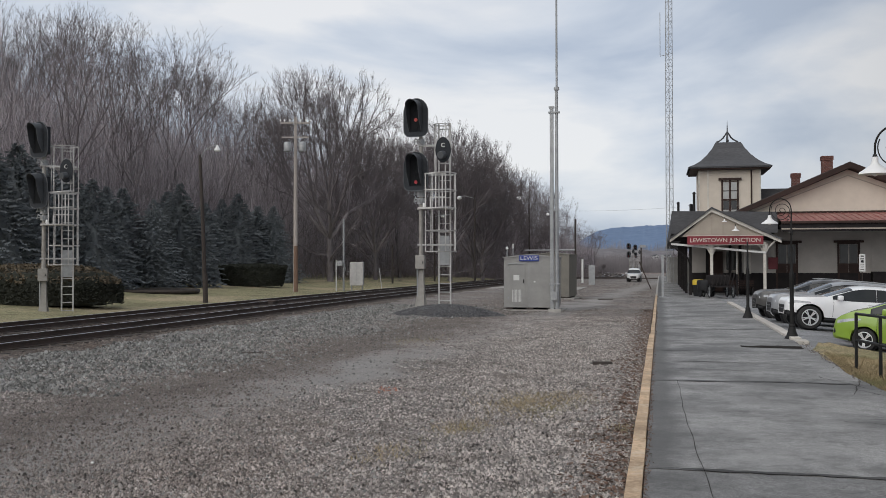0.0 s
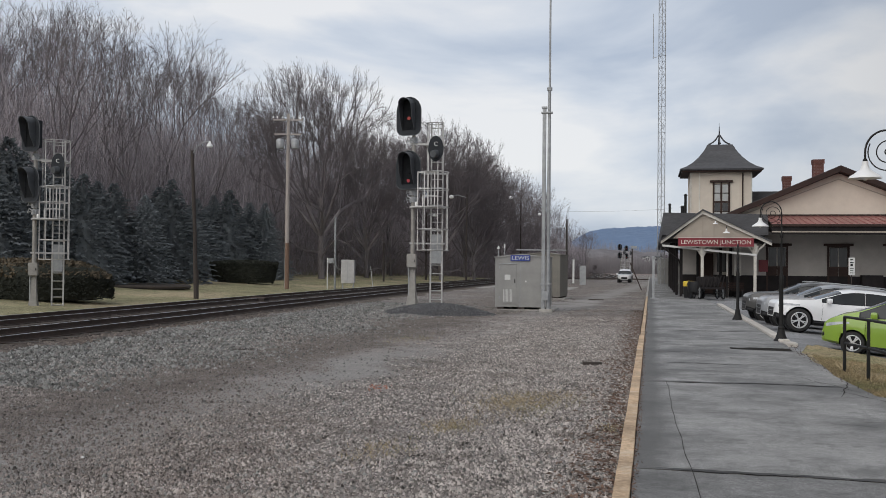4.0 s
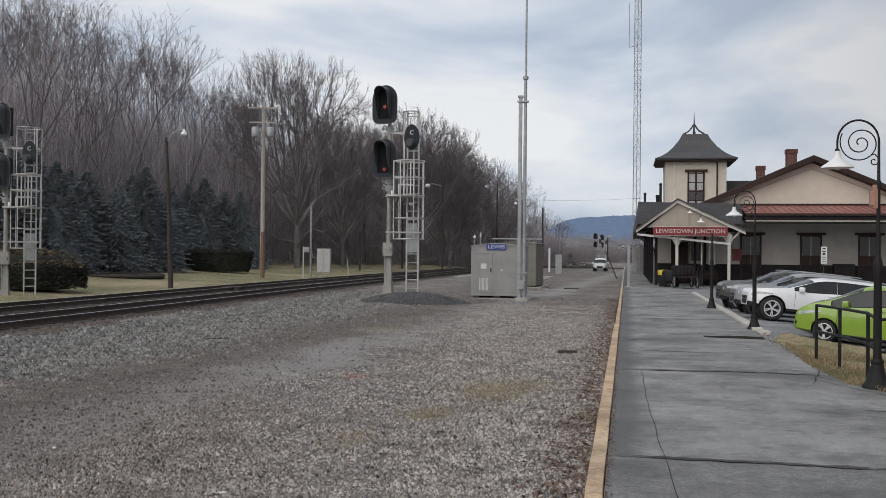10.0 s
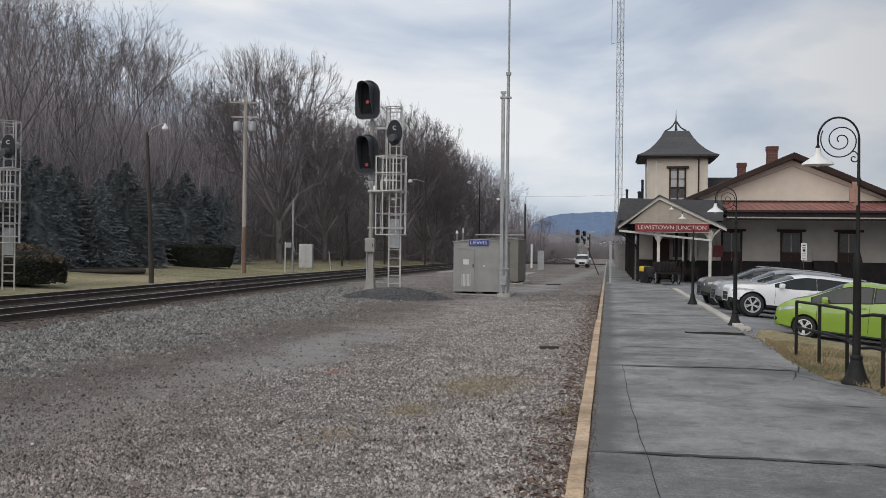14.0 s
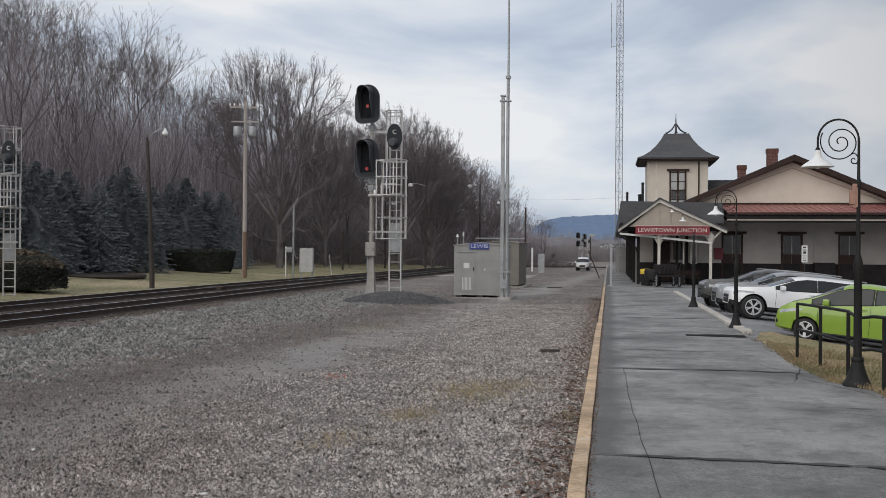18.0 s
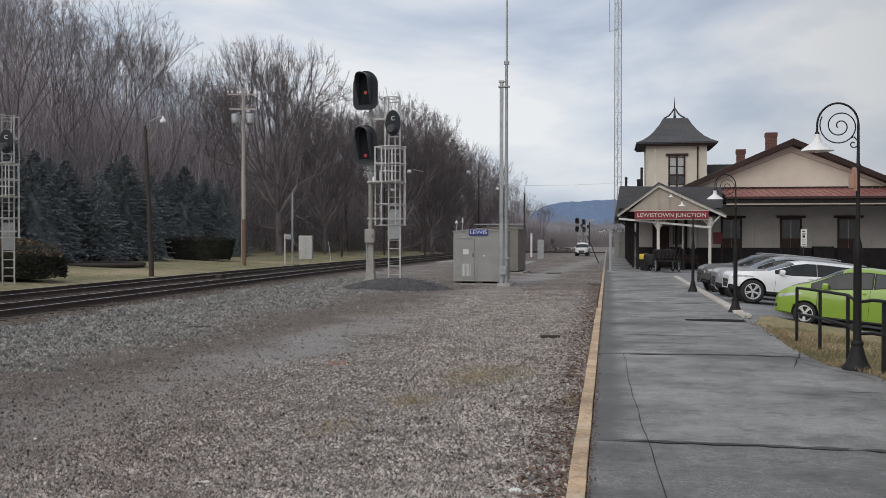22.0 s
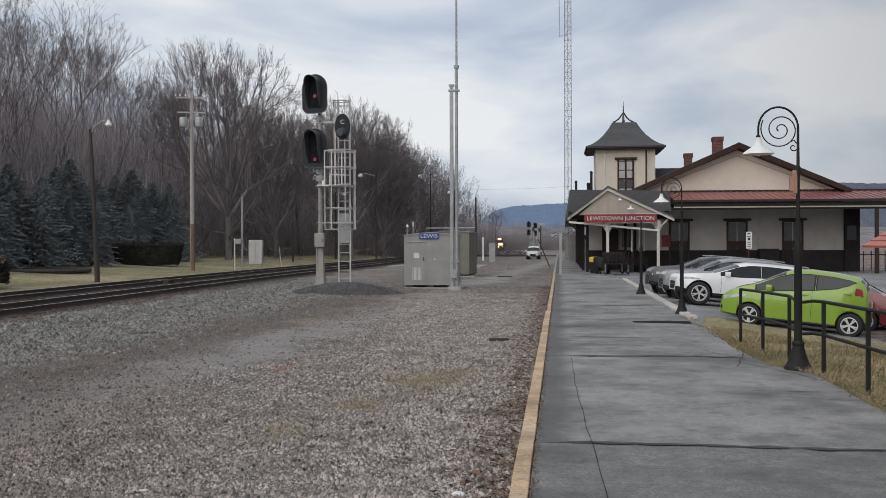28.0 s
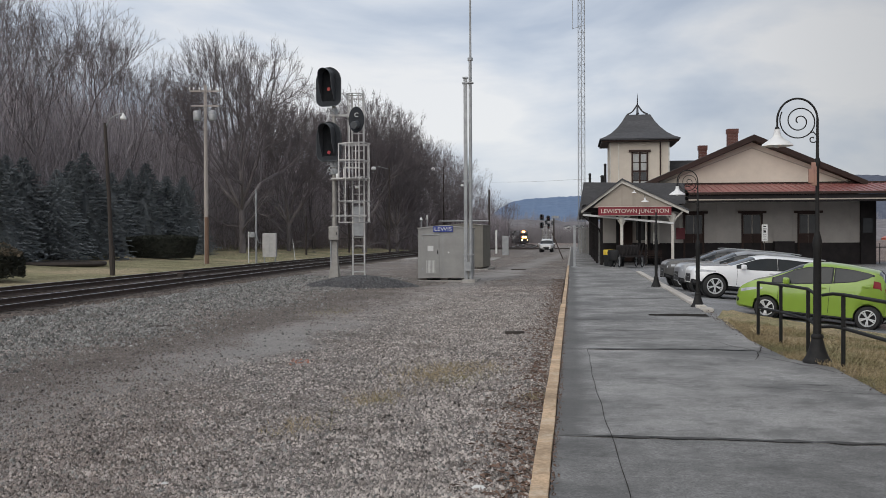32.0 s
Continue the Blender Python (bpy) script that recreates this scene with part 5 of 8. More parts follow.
def build_lamps():
    """Black cast posts with a crook, a scroll and a white shade that hangs towards the platform edge."""
    t = thing("street_lamp", "black cast-iron platform lamp with scroll and white enamel shade", "street lamp", (3.78, 15.75, 0.0), 0, "platform lamps")
    part("base", Geo().lathe([(0.215, -0.05), (0.215, 0.03), (0.195, 0.06), (0.165, 0.11), (0.125, 0.21), (0.098, 0.32), (0.085, 0.37), (0.095, 0.39), (0.095, 0.42), (0.07, 0.45)], 24), M["lamp_black"], t, "flared cast base", smooth=True)
    part("post", Geo().lathe([(0.062, 0.43), (0.058, 1.72), (0.064, 1.74), (0.070, 1.80), (0.070, 1.88), (0.06, 1.93), (0.05, 1.97), (0.032, 2.04), (0.027, 3.02), (0.042, 3.05), (0.042, 3.14), (0.025, 3.17), (0.020, 3.6)], 20), M["lamp_black"], t, smooth=True)
    crook = [(0, 0, 3.55), (0, 0, 3.72)] + [(-0.30 + 0.30 * math.cos(a), 0, 3.76 + 0.33 * math.sin(a)) for a in [math.pi * i / 20 for i in range(21)]] + [(-0.60, 0, 3.70), (-0.60, 0, 3.58)]
    part("crook", Geo().tube(crook, [0.020] * 3 + [0.016] * (len(crook) - 3), 10), M["lamp_black"], t, smooth=True)
    part("scroll", Geo().tube(spiral(-0.27, 3.74, 0.30, 0.03, math.radians(150), 2.2), 0.0095, 8), M["lamp_black"], t, "thin spiral scroll", smooth=True)
    part("curl", Geo().tube([(-0.12, 0, 3.55), (-0.06, 0, 3.57), (0.0, 0, 3.50)] + spiral(-0.07, 3.46, 0.07, 0.02, 0.6, -1.0, 20), 0.009, 6), M["lamp_black"], t, smooth=True)
    s = part("shade", Geo().lathe([(0.045, 0.26), (0.048, 0.20), (0.07, 0.14), (0.15, 0.08), (0.225, 0.03), (0.24, 0.0), (0.228, 0.0), (0.14, 0.06), (0.065, 0.12), (0.03, 0.16)][::-1], 28), M["lamp_white"], t, "white enamel shade", smooth=True)
    s.matrix_local = pose(-0.60, 0, 3.36)
    part("collar", Geo().lathe([(0.036, 0.0), (0.04, 0.04), (0.026, 0.08)], 12, (-0.60, 0, 3.58)), M["lamp_black"], t, smooth=True)
    part("bulb", Geo().lathe([(0.02, -0.02), (0.07, 0.03), (0.05, 0.10)], 12, (-0.60, 0, 3.35)), M["lamp_white"], t, smooth=True)
    copy_thing(t, pose(3.45, 27.55, -0.02, 0, 0, 2)).scale = (0.925, 0.925, 0.925)
    b = thing("lamp_post", "black cast-iron post at the platform edge, with no lamp", "post", (3.2, 38.0, -0.02))
    part("base", Geo().lathe([(0.2, -0.05), (0.2, 0.03), (0.155, 0.11), (0.115, 0.21), (0.09, 0.32), (0.088, 0.39), (0.065, 0.42)], 20), M["lamp_black"], b, "flared cast base", smooth=True)
    part("post", Geo().lathe([(0.058, 0.40), (0.054, 1.62), (0.065, 1.68), (0.065, 1.76), (0.05, 1.84), (0.032, 1.92), (0.028, 2.84), (0.012, 2.88)], 16), M["lamp_black"], b, smooth=True)
    # plaques on the first post
    for dx, dz, h, n in ((-0.055, 2.74, 0.36, "a"), (-0.10, 2.78, 0.22, "b")):
        p = part("plaque", Geo().box(dx - 0.04, dx + 0.04, -0.03 - (0.02 if n == "b" else 0), 0.0, dz, dz + h), mat("plaque_" + n, (0.46, 0.27, 0.20), (0.36, 0.2, 0.16), 6, 0.7), t, "faded pinkish wooden plaque", bevel=0.01)
    part("bracket", Geo().box(-0.05, 0.02, -0.02, 0.02, 2.9, 2.94), M["lamp_black"], t)


def build_railing():
    """Black pipe railing on the grass edge, in two lengths either side of the lamp."""
    r = thing("handrail", "black painted tubular railing along the platform edge", "railing")
    posts = [(3.62, 19.7), (3.80, 18.5), (3.92, 16.95)]
    posts2 = [(4.02, 15.2), (4.10, 13.35), (4.18, 11.4), (4.24, 9.4), (4.3, 7.4), (4.35, 5.4)]
    H = lambda y: 1.06 + 0.006 * (19.7 - y)
    for ps in (posts, posts2):
        for x, y in ps:
            part("post", Geo().box(x - 0.027, x + 0.027, y - 0.027, y + 0.027, -0.2, H(y)), M["lamp_black"], r, bevel=0.006)
        for dz in (0.0, -0.5):
            part("rail", Geo().tube([(x, y, H(y) + dz) for x, y in ps] + ([(3.95, 16.3, H(16.3) - 0.10 + dz)] if ps is posts else []), 0.026, 10), M["lamp_black"], r, smooth=True)
        if ps is posts2:
            for dz in (0.0, -0.5):
                part("rail_end", Geo().tube([(3.92, 16.0, H(16.0) - 0.05 + dz), (3.97, 15.6, H(15.2) + dz - 0.01), (4.02, 15.2, H(15.2) + dz)], 0.026, 10), M["lamp_black"], r, smooth=True)


def build_shed():
    s = thing("shed", "small beige ribbed metal shed with red metal roof", "shed", (5.98, 14.95, 0.0), 0)
    part("plinth", Geo().box(-0.05, 3.25, -0.05, 3.05, -0.2, 0.16), M["concrete"], s, bevel=0.02)
    part("wall", Geo().box(0, 3.2, 0, 3.0, 0.16, 1.92), M["trim"], s, "beige ribbed metal wall")
    for k in range(20):
        part("rib", Geo().box(0.03 + k * 0.16, 0.10 + k * 0.16, -0.035, -0.003, 0.16, 1.92), M["trim"], s)
    for k in range(18):
        part("rib", Geo().box(-0.035, -0.003, 0.05 + k * 0.16, 0.12 + k * 0.16, 0.16, 1.92), M["trim"], s)
    for k in range(14):
        a, b = -0.42 + k * 0.147, -0.42 + (k + 1) * 0.147
        za, zb = 1.88 + (k * 0.147) * 0.64, 1.88 + ((k + 1) * 0.147) * 0.64
        part("roof_sheet", Geo().hexa([(a, -0.6, za), (b, -0.6, zb), (b, 3.6, zb), (a, 3.6, za), (a, -0.6, za + 0.04), (b, -0.6, zb + 0.02), (b, 3.6, zb + 0.02), (a, 3.6, za + 0.04)]), M["redroof2"], s)
    part("roof_slope", Geo().hexa([(1.63, -0.6, 3.2), (3.9, -0.6, 1.9), (3.9, 3.6, 1.9), (1.63, 3.6, 3.2), (1.63, -0.6, 3.25), (3.9, -0.6, 1.95), (3.9, 3.6, 1.95), (1.63, 3.6, 3.25)]), M["redroof2"], s)


# ---------------------------------------------------------------- signals
def signal_head(parent, x, z, h, w, lens, label, turn):
    """Black target with a deep hood that tapers downwards; parts: target, housing, hood, lenses."""
    o = new("signal_head")
    o.parent, o.matrix_local = parent, pose(x, -0.3, z, 0, 0, turn)
    tagged(o, label)
    r = w / 2
    poly = [(r * math.cos(a), h / 2 - r + r * math.sin(a)) for a in [math.pi * i / 18 for i in range(19)]] + [(-r, -h / 2 + r * 0.5), (-r * 0.93, -h / 2 + r * 0.25), (-r * 0.75, -h / 2 + r * 0.07), (-r * 0.5, -h / 2), (r * 0.5, -h / 2), (r * 0.75, -h / 2 + r * 0.07), (r * 0.93, -h / 2 + r * 0.25), (r, -h / 2 + r * 0.5)]
    part("target", Geo().prism(poly, "y", -0.02, 0.03), M["signal_black"], o, bevel=0.008)
    # paler edge: the sky's reflection is put into the rim's colour
    rim = Geo().tube([(px, -0.02, pz) for px, pz in poly + poly[:1]], 0.018, 5)
    part("rim", rim, M["signal_hood"], o, "thin paler rim for the sky's glint")
    part("housing", Geo().box(-r * 0.6, r * 0.6, 0.03, 0.34, -h / 2 + 0.15, h / 2 - 0.2), M["signal_black"], o, bevel=0.03)
    # hood: one bent sheet, open below, deepest at the top
    hr, top, low = r * 0.52, h / 2 - r * 0.62, -h / 2 + 0.22
    edge = [(-hr, low, 0.06), (-hr, low * 0.4 + top * 0.6 - 0.1, 0.30)] + [(-hr * math.cos(a), top + hr * math.sin(a), 0.40 + 0.14 * math.sin(a)) for a in [math.pi * i / 14 for i in range(15)]] + [(hr, low * 0.4 + top * 0.6 - 0.1, 0.30), (hr, low, 0.06)]
    out = [[(px, -0.02, pz) for px, pz, d in edge], [(px, -0.02 - d, pz - 0.05 * d) for px, pz, d in edge]]
    ins = [[(px * 0.95, y, pz - 0.02) for px, y, pz in row] for row in (out[1], out[0])]
    part("hood", Geo().grid(out + ins), M["signal_hood"], o, "deep hood, paler than the target for light on its wall")
    # near-black plate that stands for shade inside the hood
    part("hood_lining", Geo().prism([(px * 0.93, pz) for px, pz, d in edge], "y", -0.035, -0.024), M["signal_dark"], o, "dark plate for the shade inside the hood")
    if lens:
        for k, zz in enumerate((h * 0.20, -0.06 * h, -0.28 * h)):
            lit = k == lens[0]
            part("lens", Geo().tube([(0.02, -0.06, zz), (0.02, -0.03, zz)], 0.075, 14), M[lens[1]] if lit else M["signal_dark"], o, "glowing red lens" if lit else "dark lens")
    return o


def signal_mast(at, turn, name_label, lens_top, lens_low, head_turn, upper):
    """Galvanised mast with two heads, a small C head, a ladder in a safety cage and a work platform."""
    s = thing("railway_signal", name_label, "railway signal", at, turn, "railway signals")
    part("foot", Geo().hexa([(-0.19, -0.19, -0.1), (0.19, -0.19, -0.1), (0.19, 0.19, -0.1), (-0.19, 0.19, -0.1), (-0.10, -0.10, 1.7), (0.10, -0.10, 1.7), (0.10, 0.10, 1.7), (-0.10, 0.10, 1.7)]), M["mast"], s, "tapered steel foot", bevel=0.01)
    for e in (-1, 1):
        part("gusset", Geo().prism([(e * 0.12, 0.0), (e * 0.30, 0.0), (e * 0.12, 1.0)], "y", -0.02, 0.02), M["mast"], s)
    part("mast", Geo().tube([(0, 0, 1.6), (0, 0, 8.5)], [0.105, 0.085], 14), M["mast"], s, smooth=True)
    j = part("junction_box", Geo().box(-0.20, 0.20, -0.34, -0.05, 1.72, 2.30), M["mast"], s, "grey junction box", bevel=0.02)
    part("latch", Geo().box(0.12, 0.15, -0.36, -0.335, 1.95, 2.05), M["black"], j)
    part("conduit", Geo().tube([(-0.14, -0.12, 0.0), (-0.14, -0.15, 1.75)], 0.03, 6), M["galv"], s)
    signal_head(s, -0.16, 8.15, 1.62, 1.16, lens_top, "tall black signal head with deep hood", head_turn)
    signal_head(s, -0.16, 5.86, 1.64, 1.16, lens_low, "tall black signal head with deep hood", head_turn)
    for z in (7.15, 4.92, 4.62):
        part("head_clamp", Geo().tube([(0, 0, z - 0.12), (0, 0, z + 0.12)], 0.17, 10), M["galv"], s)
        part("clamp_bolt", Geo().bar((-0.26, -0.05, z), (0.22, -0.05, z + 0.02), 0.05), M["galv"], s)
        part("cable", Geo().tube([(-0.3, -0.05, z - 0.05), (-0.22, -0.16, z + 0.14), (-0.05, -0.2, z + 0.02), (0.1, -0.12, z - 0.14)], 0.03, 6), M["galv"], s)
    # small head marked C on an arm
    c = new("marker_head")
    c.parent, c.matrix_local = s, pose(1.08, -0.72, 6.70, 0, 0, -turn)
    tagged(c, "small oval black head marked C")
    part("target", Geo().prism([(0.33 * math.cos(a), (0.55 if math.sin(a) > 0 else 0.52) * math.sin(a)) for a in [2 * math.pi * i / 24 for i in range(24)]], "y", -0.02, 0.02), M["signal_black"], c, bevel=0.006)
    words("letter", "C", 0.25, M["white"], c, pose(0, -0.032, 0.20, 90, 0, 0), depth=0.008, label="white letter C")
    part("hood", Geo().tube([(0, -0.02, -0.2), (-0.06, -0.30, -0.24)], [0.17, 0.15], 12), M["signal_hood"], c)
    part("arm", Geo().bar((0, 0, 6.98), (1.05, 0, 6.98), 0.07), M["alu"], s)
    part("arm", Geo().bar((1.05, 0, 6.98), (1.08, -0.72, 6.9), 0.06), M["alu"], s)
    # ladder
    lx, ly, w = 0.68, 0.55, 0.50
    lad = new("ladder")
    lad.parent, lad.matrix_local = s, pose(lx, ly, 0)
    tagged(lad, "aluminium ladder with close rungs")
    for e in (0, w):
        part("stile", Geo().box(e - 0.032, e + 0.032, -0.03, 0.03, 0.15, 8.0), M["alu"], lad)
    z = 0.35
    while z < 7.9:
        part("rung", Geo().tube([(0, 0, z), (w, 0, z)], 0.024, 6), M["alu"], lad)
        z += 0.37
    part("climb_guard", Geo().box(0.04, w - 0.04, -0.06, -0.04, 1.9, 3.15), M["galv"], lad, "grey anti-climb plate")
    # cage: a wide lower drum and a narrow upper one
    cage = new("safety_cage")
    cage.parent, cage.matrix_local = s, pose(lx + w / 2, ly, 0)
    tagged(cage, "aluminium safety cage of hoops and strips")

    def ring(k, rx, ry):
        a = math.pi * (0.5 + 2 * k)
        return rx * math.cos(a) - 0.07, -ry * 0.9 + ry * math.sin(a)
    for rx, ry, zs, n in ((0.66, 0.60, (2.46, 3.35, 4.30, 5.05, 5.78), 6), (*upper, (6.9, 7.9), 4)):
        for z in zs:
            part("hoop", Geo().tube([(*ring(i / 22, rx, ry), z) for i in range(23)], 0.024, 6), M["alu"], cage)
        for k in range(n):
            x, y = ring((k + 1) / (n + 1), rx, ry)
            part("strip", Geo().box(x - 0.02, x + 0.02, y - 0.012, y + 0.012, zs[0] if n == 6 else 5.78, zs[-1]), M["alu"], cage)
    # braces back to the mast
    for z in (2.75, 4.28, 5.75, 7.0):
        part("brace", Geo().bar((-0.15, -0.1, z), (lx + w + 0.16, ly * 0.6, z), 0.08, 0.07), M["alu"], s)
        part("brace", Geo().bar((0.0, 0.05, z), (lx, ly, z), 0.05, 0.05), M["alu"], s)
    pl = new("work_platform")
    pl.parent, pl.matrix_local = s, pose(0, 0, 4.30)
    tagged(pl, "aluminium work platform with hand rails")
    part("deck", Geo().box(-0.05, 1.25, -0.5, 0.35, -0.04, 0.03), M["alu"], pl, bevel=0.008)
    for x, y, h in ((0.28, -0.48, 1.45), (0.72, -0.48, 1.45), (1.0, -0.48, 1.45), (1.14, -0.48, 1.45)):
        part("upright", Geo().box(x - 0.026, x + 0.026, y - 0.026, y + 0.026, 0, h), M["alu"], pl)
    for x0, x1, z in ((0.25, 1.16, 1.42), (0.25, 0.72, 0.74), (0.5, 1.14, 0.42)):
        part("hand_rail", Geo().box(x0, x1, -0.51, -0.45, z, z + 0.055), M["alu"], pl)
    part("toe_post", Geo().box(0.47, 0.53, -0.51, -0.45, 0, 0.45), M["alu"], pl)
    part("lamp", Geo().lathe([(0.03, 0.0), (0.06, 0.05), (0.05, 0.16), (0.01, 0.2)], 10, (0.2, -0.4, 0.02)), M["lamp_white"], pl, "small white lamp", smooth=True)
    return s


def relay_house(at, turn, w, d, h, material, label, sign=True):
    b = thing("relay_house", label, "equipment cabinet", at, turn)
    part("plinth", Geo().box(-0.02, w + 0.3, -0.05, d, -0.15, 0.04), M["concrete"], b, "concrete footing", bevel=0.02)
    for k in range(3):
        part("skid", Geo().box(0.1 + k * (w - 0.5) / 2, 0.4 + k * (w - 0.5) / 2, 0, d, 0.04, 0.13), M["darkpole"], b)
    part("body", Geo().prism([(0, 0.13), (w, 0.13), (w, h), (w / 2, h + 0.12), (0, h)], "y", 0, d), material, b, bevel=0.02)
    for x in ((1.08, w - 0.04) if sign else [0.06 + k * 0.16 for k in range(int(w / 0.16))]):
        part("rib", Geo().box(x, x + 0.025, -0.014, -0.002, 0.15, h - 0.02), material, b)
    part("roof_cap", Geo().prism([(-0.05, h - 0.02), (w / 2, h + 0.10), (w + 0.05, h - 0.02), (w + 0.05, h + 0.03), (w / 2, h + 0.16), (-0.05, h + 0.03)], "y", -0.06, d + 0.06), material, b)
    if sign:
        dr = part("door", Geo().box(0.22, 0.98, -0.03, -0.003, 0.3, h - 0.32), material, b, bevel=0.008)
        part("door_header", Geo().box(0.2, 1.0, -0.06, -0.003, h - 0.31, h - 0.27), M["galv"], b)
        part("notice", Geo().box(0.45, 0.72, -0.037, -0.032, 1.38, 1.62), M["white"], dr, "white printed notice")
        for k in range(7):
            part("louvre", Geo().box(0.40 + k * 0.062, 0.43 + k * 0.062, -0.045, -0.032, 0.38, 0.95), M["white"], dr)
        part("handle", Geo().box(0.90, 0.94, -0.07, -0.03, 1.25, 1.42), M["black"], dr)
        for z in (0.5, 1.9):
            part("hinge", Geo().box(0.18, 0.23, -0.045, -0.003, z, z + 0.12), M["galv"], dr)
        part("round_plate", Geo().tube([(1.42, -0.02, 1.32), (1.42, 0.0, 1.32)], 0.04, 12), M["white"], b)
        part("corner_trim", Geo().box(1.15, 1.17, -0.015, -0.003, 0.15, h), M["galv"], b)
        sg = part("name_sign", Geo().box(0.72, 1.62, -0.075, -0.05, h - 0.17, h + 0.10), M["signblue"], b, "blue name sign", bevel=0.006)
        words("lettering", "LEWIS", 0.24, M["white"], sg, pose(1.17, -0.078, h - 0.035, 90, 0, 0), width=0.78, label="white capitals")
        for x, hh, r in ((0.10, 0.42, 0.06), (0.38, 0.46, 0.03)):
            a = part("vent_pipe", Geo().tube([(x, 0.4, h), (x, 0.4, h + hh)], 0.025, 8), M["galv"], b)
            part("cap", Geo().lathe([(0.075, 0), (0.06, 0.06), (0.015, 0.14)] if r > 0.05 else [(0.035, 0), (0.035, 0.2)], 10, (x, 0.4, h + hh - 0.03)), M["white"], a)
    return b


def build_signals():
    first = signal_mast((-9.95, 40.3, 0.1), 3, "two-headed railway signal on a galvanised mast with caged ladder", (1, "orange_lens"), (2, "red_lens"), -17, (0.34, 0.36))
    far = signal_mast((-26.10, 37.4, -0.32), 24, "two-headed railway signal beyond the tracks, with caged ladder", None, None, -40, (0.62, 0.56))
    far.scale = (0.95, 0.95, 0.95)
    build_far_signals(first)
    relay_house((-7.02, 44.3, -0.1), 1, 2.42, 2.3, 2.42, M["cabinet"], "grey metal railway relay house with blue name sign")
    b = relay_house((-7.55, 59.6, -0.1), -4, 2.15, 3.0, 2.7, M["cabinet_tan"], "plain tan railway equipment house", sign=False)
    part("roof_rail", Geo().tube([(-0.6, 0.1, 2.98), (2.5, 0.1, 2.98)], 0.04, 6), M["galv"], b)
    # tall galvanised radio masts beside the relay house
    p = thing("radio_mast", "tall thin galvanised radio mast bolted beside a square pole", "radio mast", (-4.62, 43.6, -0.1))
    part("square_pole", Geo().box(-0.18, -0.02, -0.08, 0.08, 0, 9.13), M["galv"], p, bevel=0.02)
    part("cap", Geo().box(-0.22, 0.02, -0.11, 0.12, 9.13, 9.2), M["galv"], p)
    part("round_pole", Geo().tube([(0.12, 0, 0), (0.12, 0, 10.0), (0.13, 0, 10.0), (0.13, 0, 16.8)], [0.085, 0.07, 0.05, 0.038], 12), M["galv"], p, "slender round pole", smooth=True)
    part("joint", Geo().tube([(0.125, 0, 9.93), (0.125, 0, 10.06)], 0.12, 10), M["galv"], p)
    for z in (1.2, 4.5, 8.9):
        part("strap", Geo().box(-0.24, 0.26, -0.12, 0.14, z, z + 0.06), M["galv"], p)
    part("foot_box", Geo().box(-0.25, 0.32, -0.25, 0.2, -0.05, 0.12), M["concrete"], p, bevel=0.03)
    part("cable_box", Geo().box(-0.15, 0.15, -0.25, -0.1, 0.5, 0.9), M["galv"], p, bevel=0.01)
    # lattice tower far behind the station canopy
    t = thing("lattice_tower", "tall guyed lattice radio tower", "radio tower", (1.06, 108, -0.1), 12)
    corners = [(0.44 * math.cos(a), 0.44 * math.sin(a)) for a in (0.3, 2.39, 4.49)]
    for x, y in corners:
        part("leg", Geo().tube([(x, y, 0), (x * 0.9, y * 0.9, 38)], 0.04, 6), M["galv"], t)
    z, k = 0.5, 0
    while z < 37:
        for i in range(3):
            a, b = corners[i], corners[(i + 1) % 3]
            if k % 2:
                a, b = b, a
            part("brace_bar", Geo().tube([(a[0], a[1], z), (b[0], b[1], z + 0.7)], 0.018, 4), M["galv"], t)
            part("brace_bar", Geo().tube([(a[0], a[1], z), (b[0], b[1], z)], 0.016, 4), M["galv"], t)
        z += 0.7
        k += 1
    part("antenna", Geo().tube([(-0.95, 0, 24.6), (-0.95, 0, 29.5)], 0.035, 6).tube([(-0.95, 0, 24.7), (0, 0, 24.9)], 0.03, 5), M["galv"], t, "side whip antenna")
    h = thing("tower_hut", "grey equipment hut at the tower foot", "hut", (0.2, 110, -0.1))
    part("body", Geo().box(0.6, 3.0, 0, 2, 0, 2.9), M["cabinet"], h, bevel=0.03)
    # metal post at the platform edge
    g = thing("marker_post", "grey square steel post at the platform edge", "post", (0.16, 60.5, 0.0))
    part("post", Geo().box(-0.075, 0.075, -0.075, 0.075, 0, 2.5), M["galv"], g, bevel=0.012)
    part("cap", Geo().box(-0.10, 0.09, -0.09, 0.09, 2.5, 2.56), M["galv"], g, bevel=0.012)
    part("foot_plate", Geo().box(-0.2, 0.2, -0.2, 0.2, 0, 0.04), M["galv"], g)


def build_far_signals(src):
    """Signals of the same kind at the far end of the junction, and the parking sign by the station."""
    for x, y in ((-8.2, 272), (-6.9, 292)):
        tagged(copy_thing(src, pose(x, y, dip(y), 0, 0, 0)), "distant two-headed railway signal beyond the yard")
    p = thing("parking_sign", "white parking sign with dark markings on a thin post", "sign", (8.38, 44.2, 0.06))
    part("post", Geo().tube([(0, 0, -0.3), (0, 0, 2.35)], 0.02, 8), M["darkpole"], p)
    b = part("board", Geo().box(-0.125, 0.125, -0.05, -0.03, 1.62, 2.36), M["white"], p, bevel=0.006)
    for z, w, h in ((2.25, 0.12, 0.05), (2.14, 0.15, 0.04), (2.0, 0.11, 0.10), (1.89, 0.15, 0.025), (1.80, 0.13, 0.025), (1.70, 0.15, 0.025)):
        part("marking", Geo().box(-w / 2, w / 2, -0.056, -0.0515, z, z + h), M["black"], b)


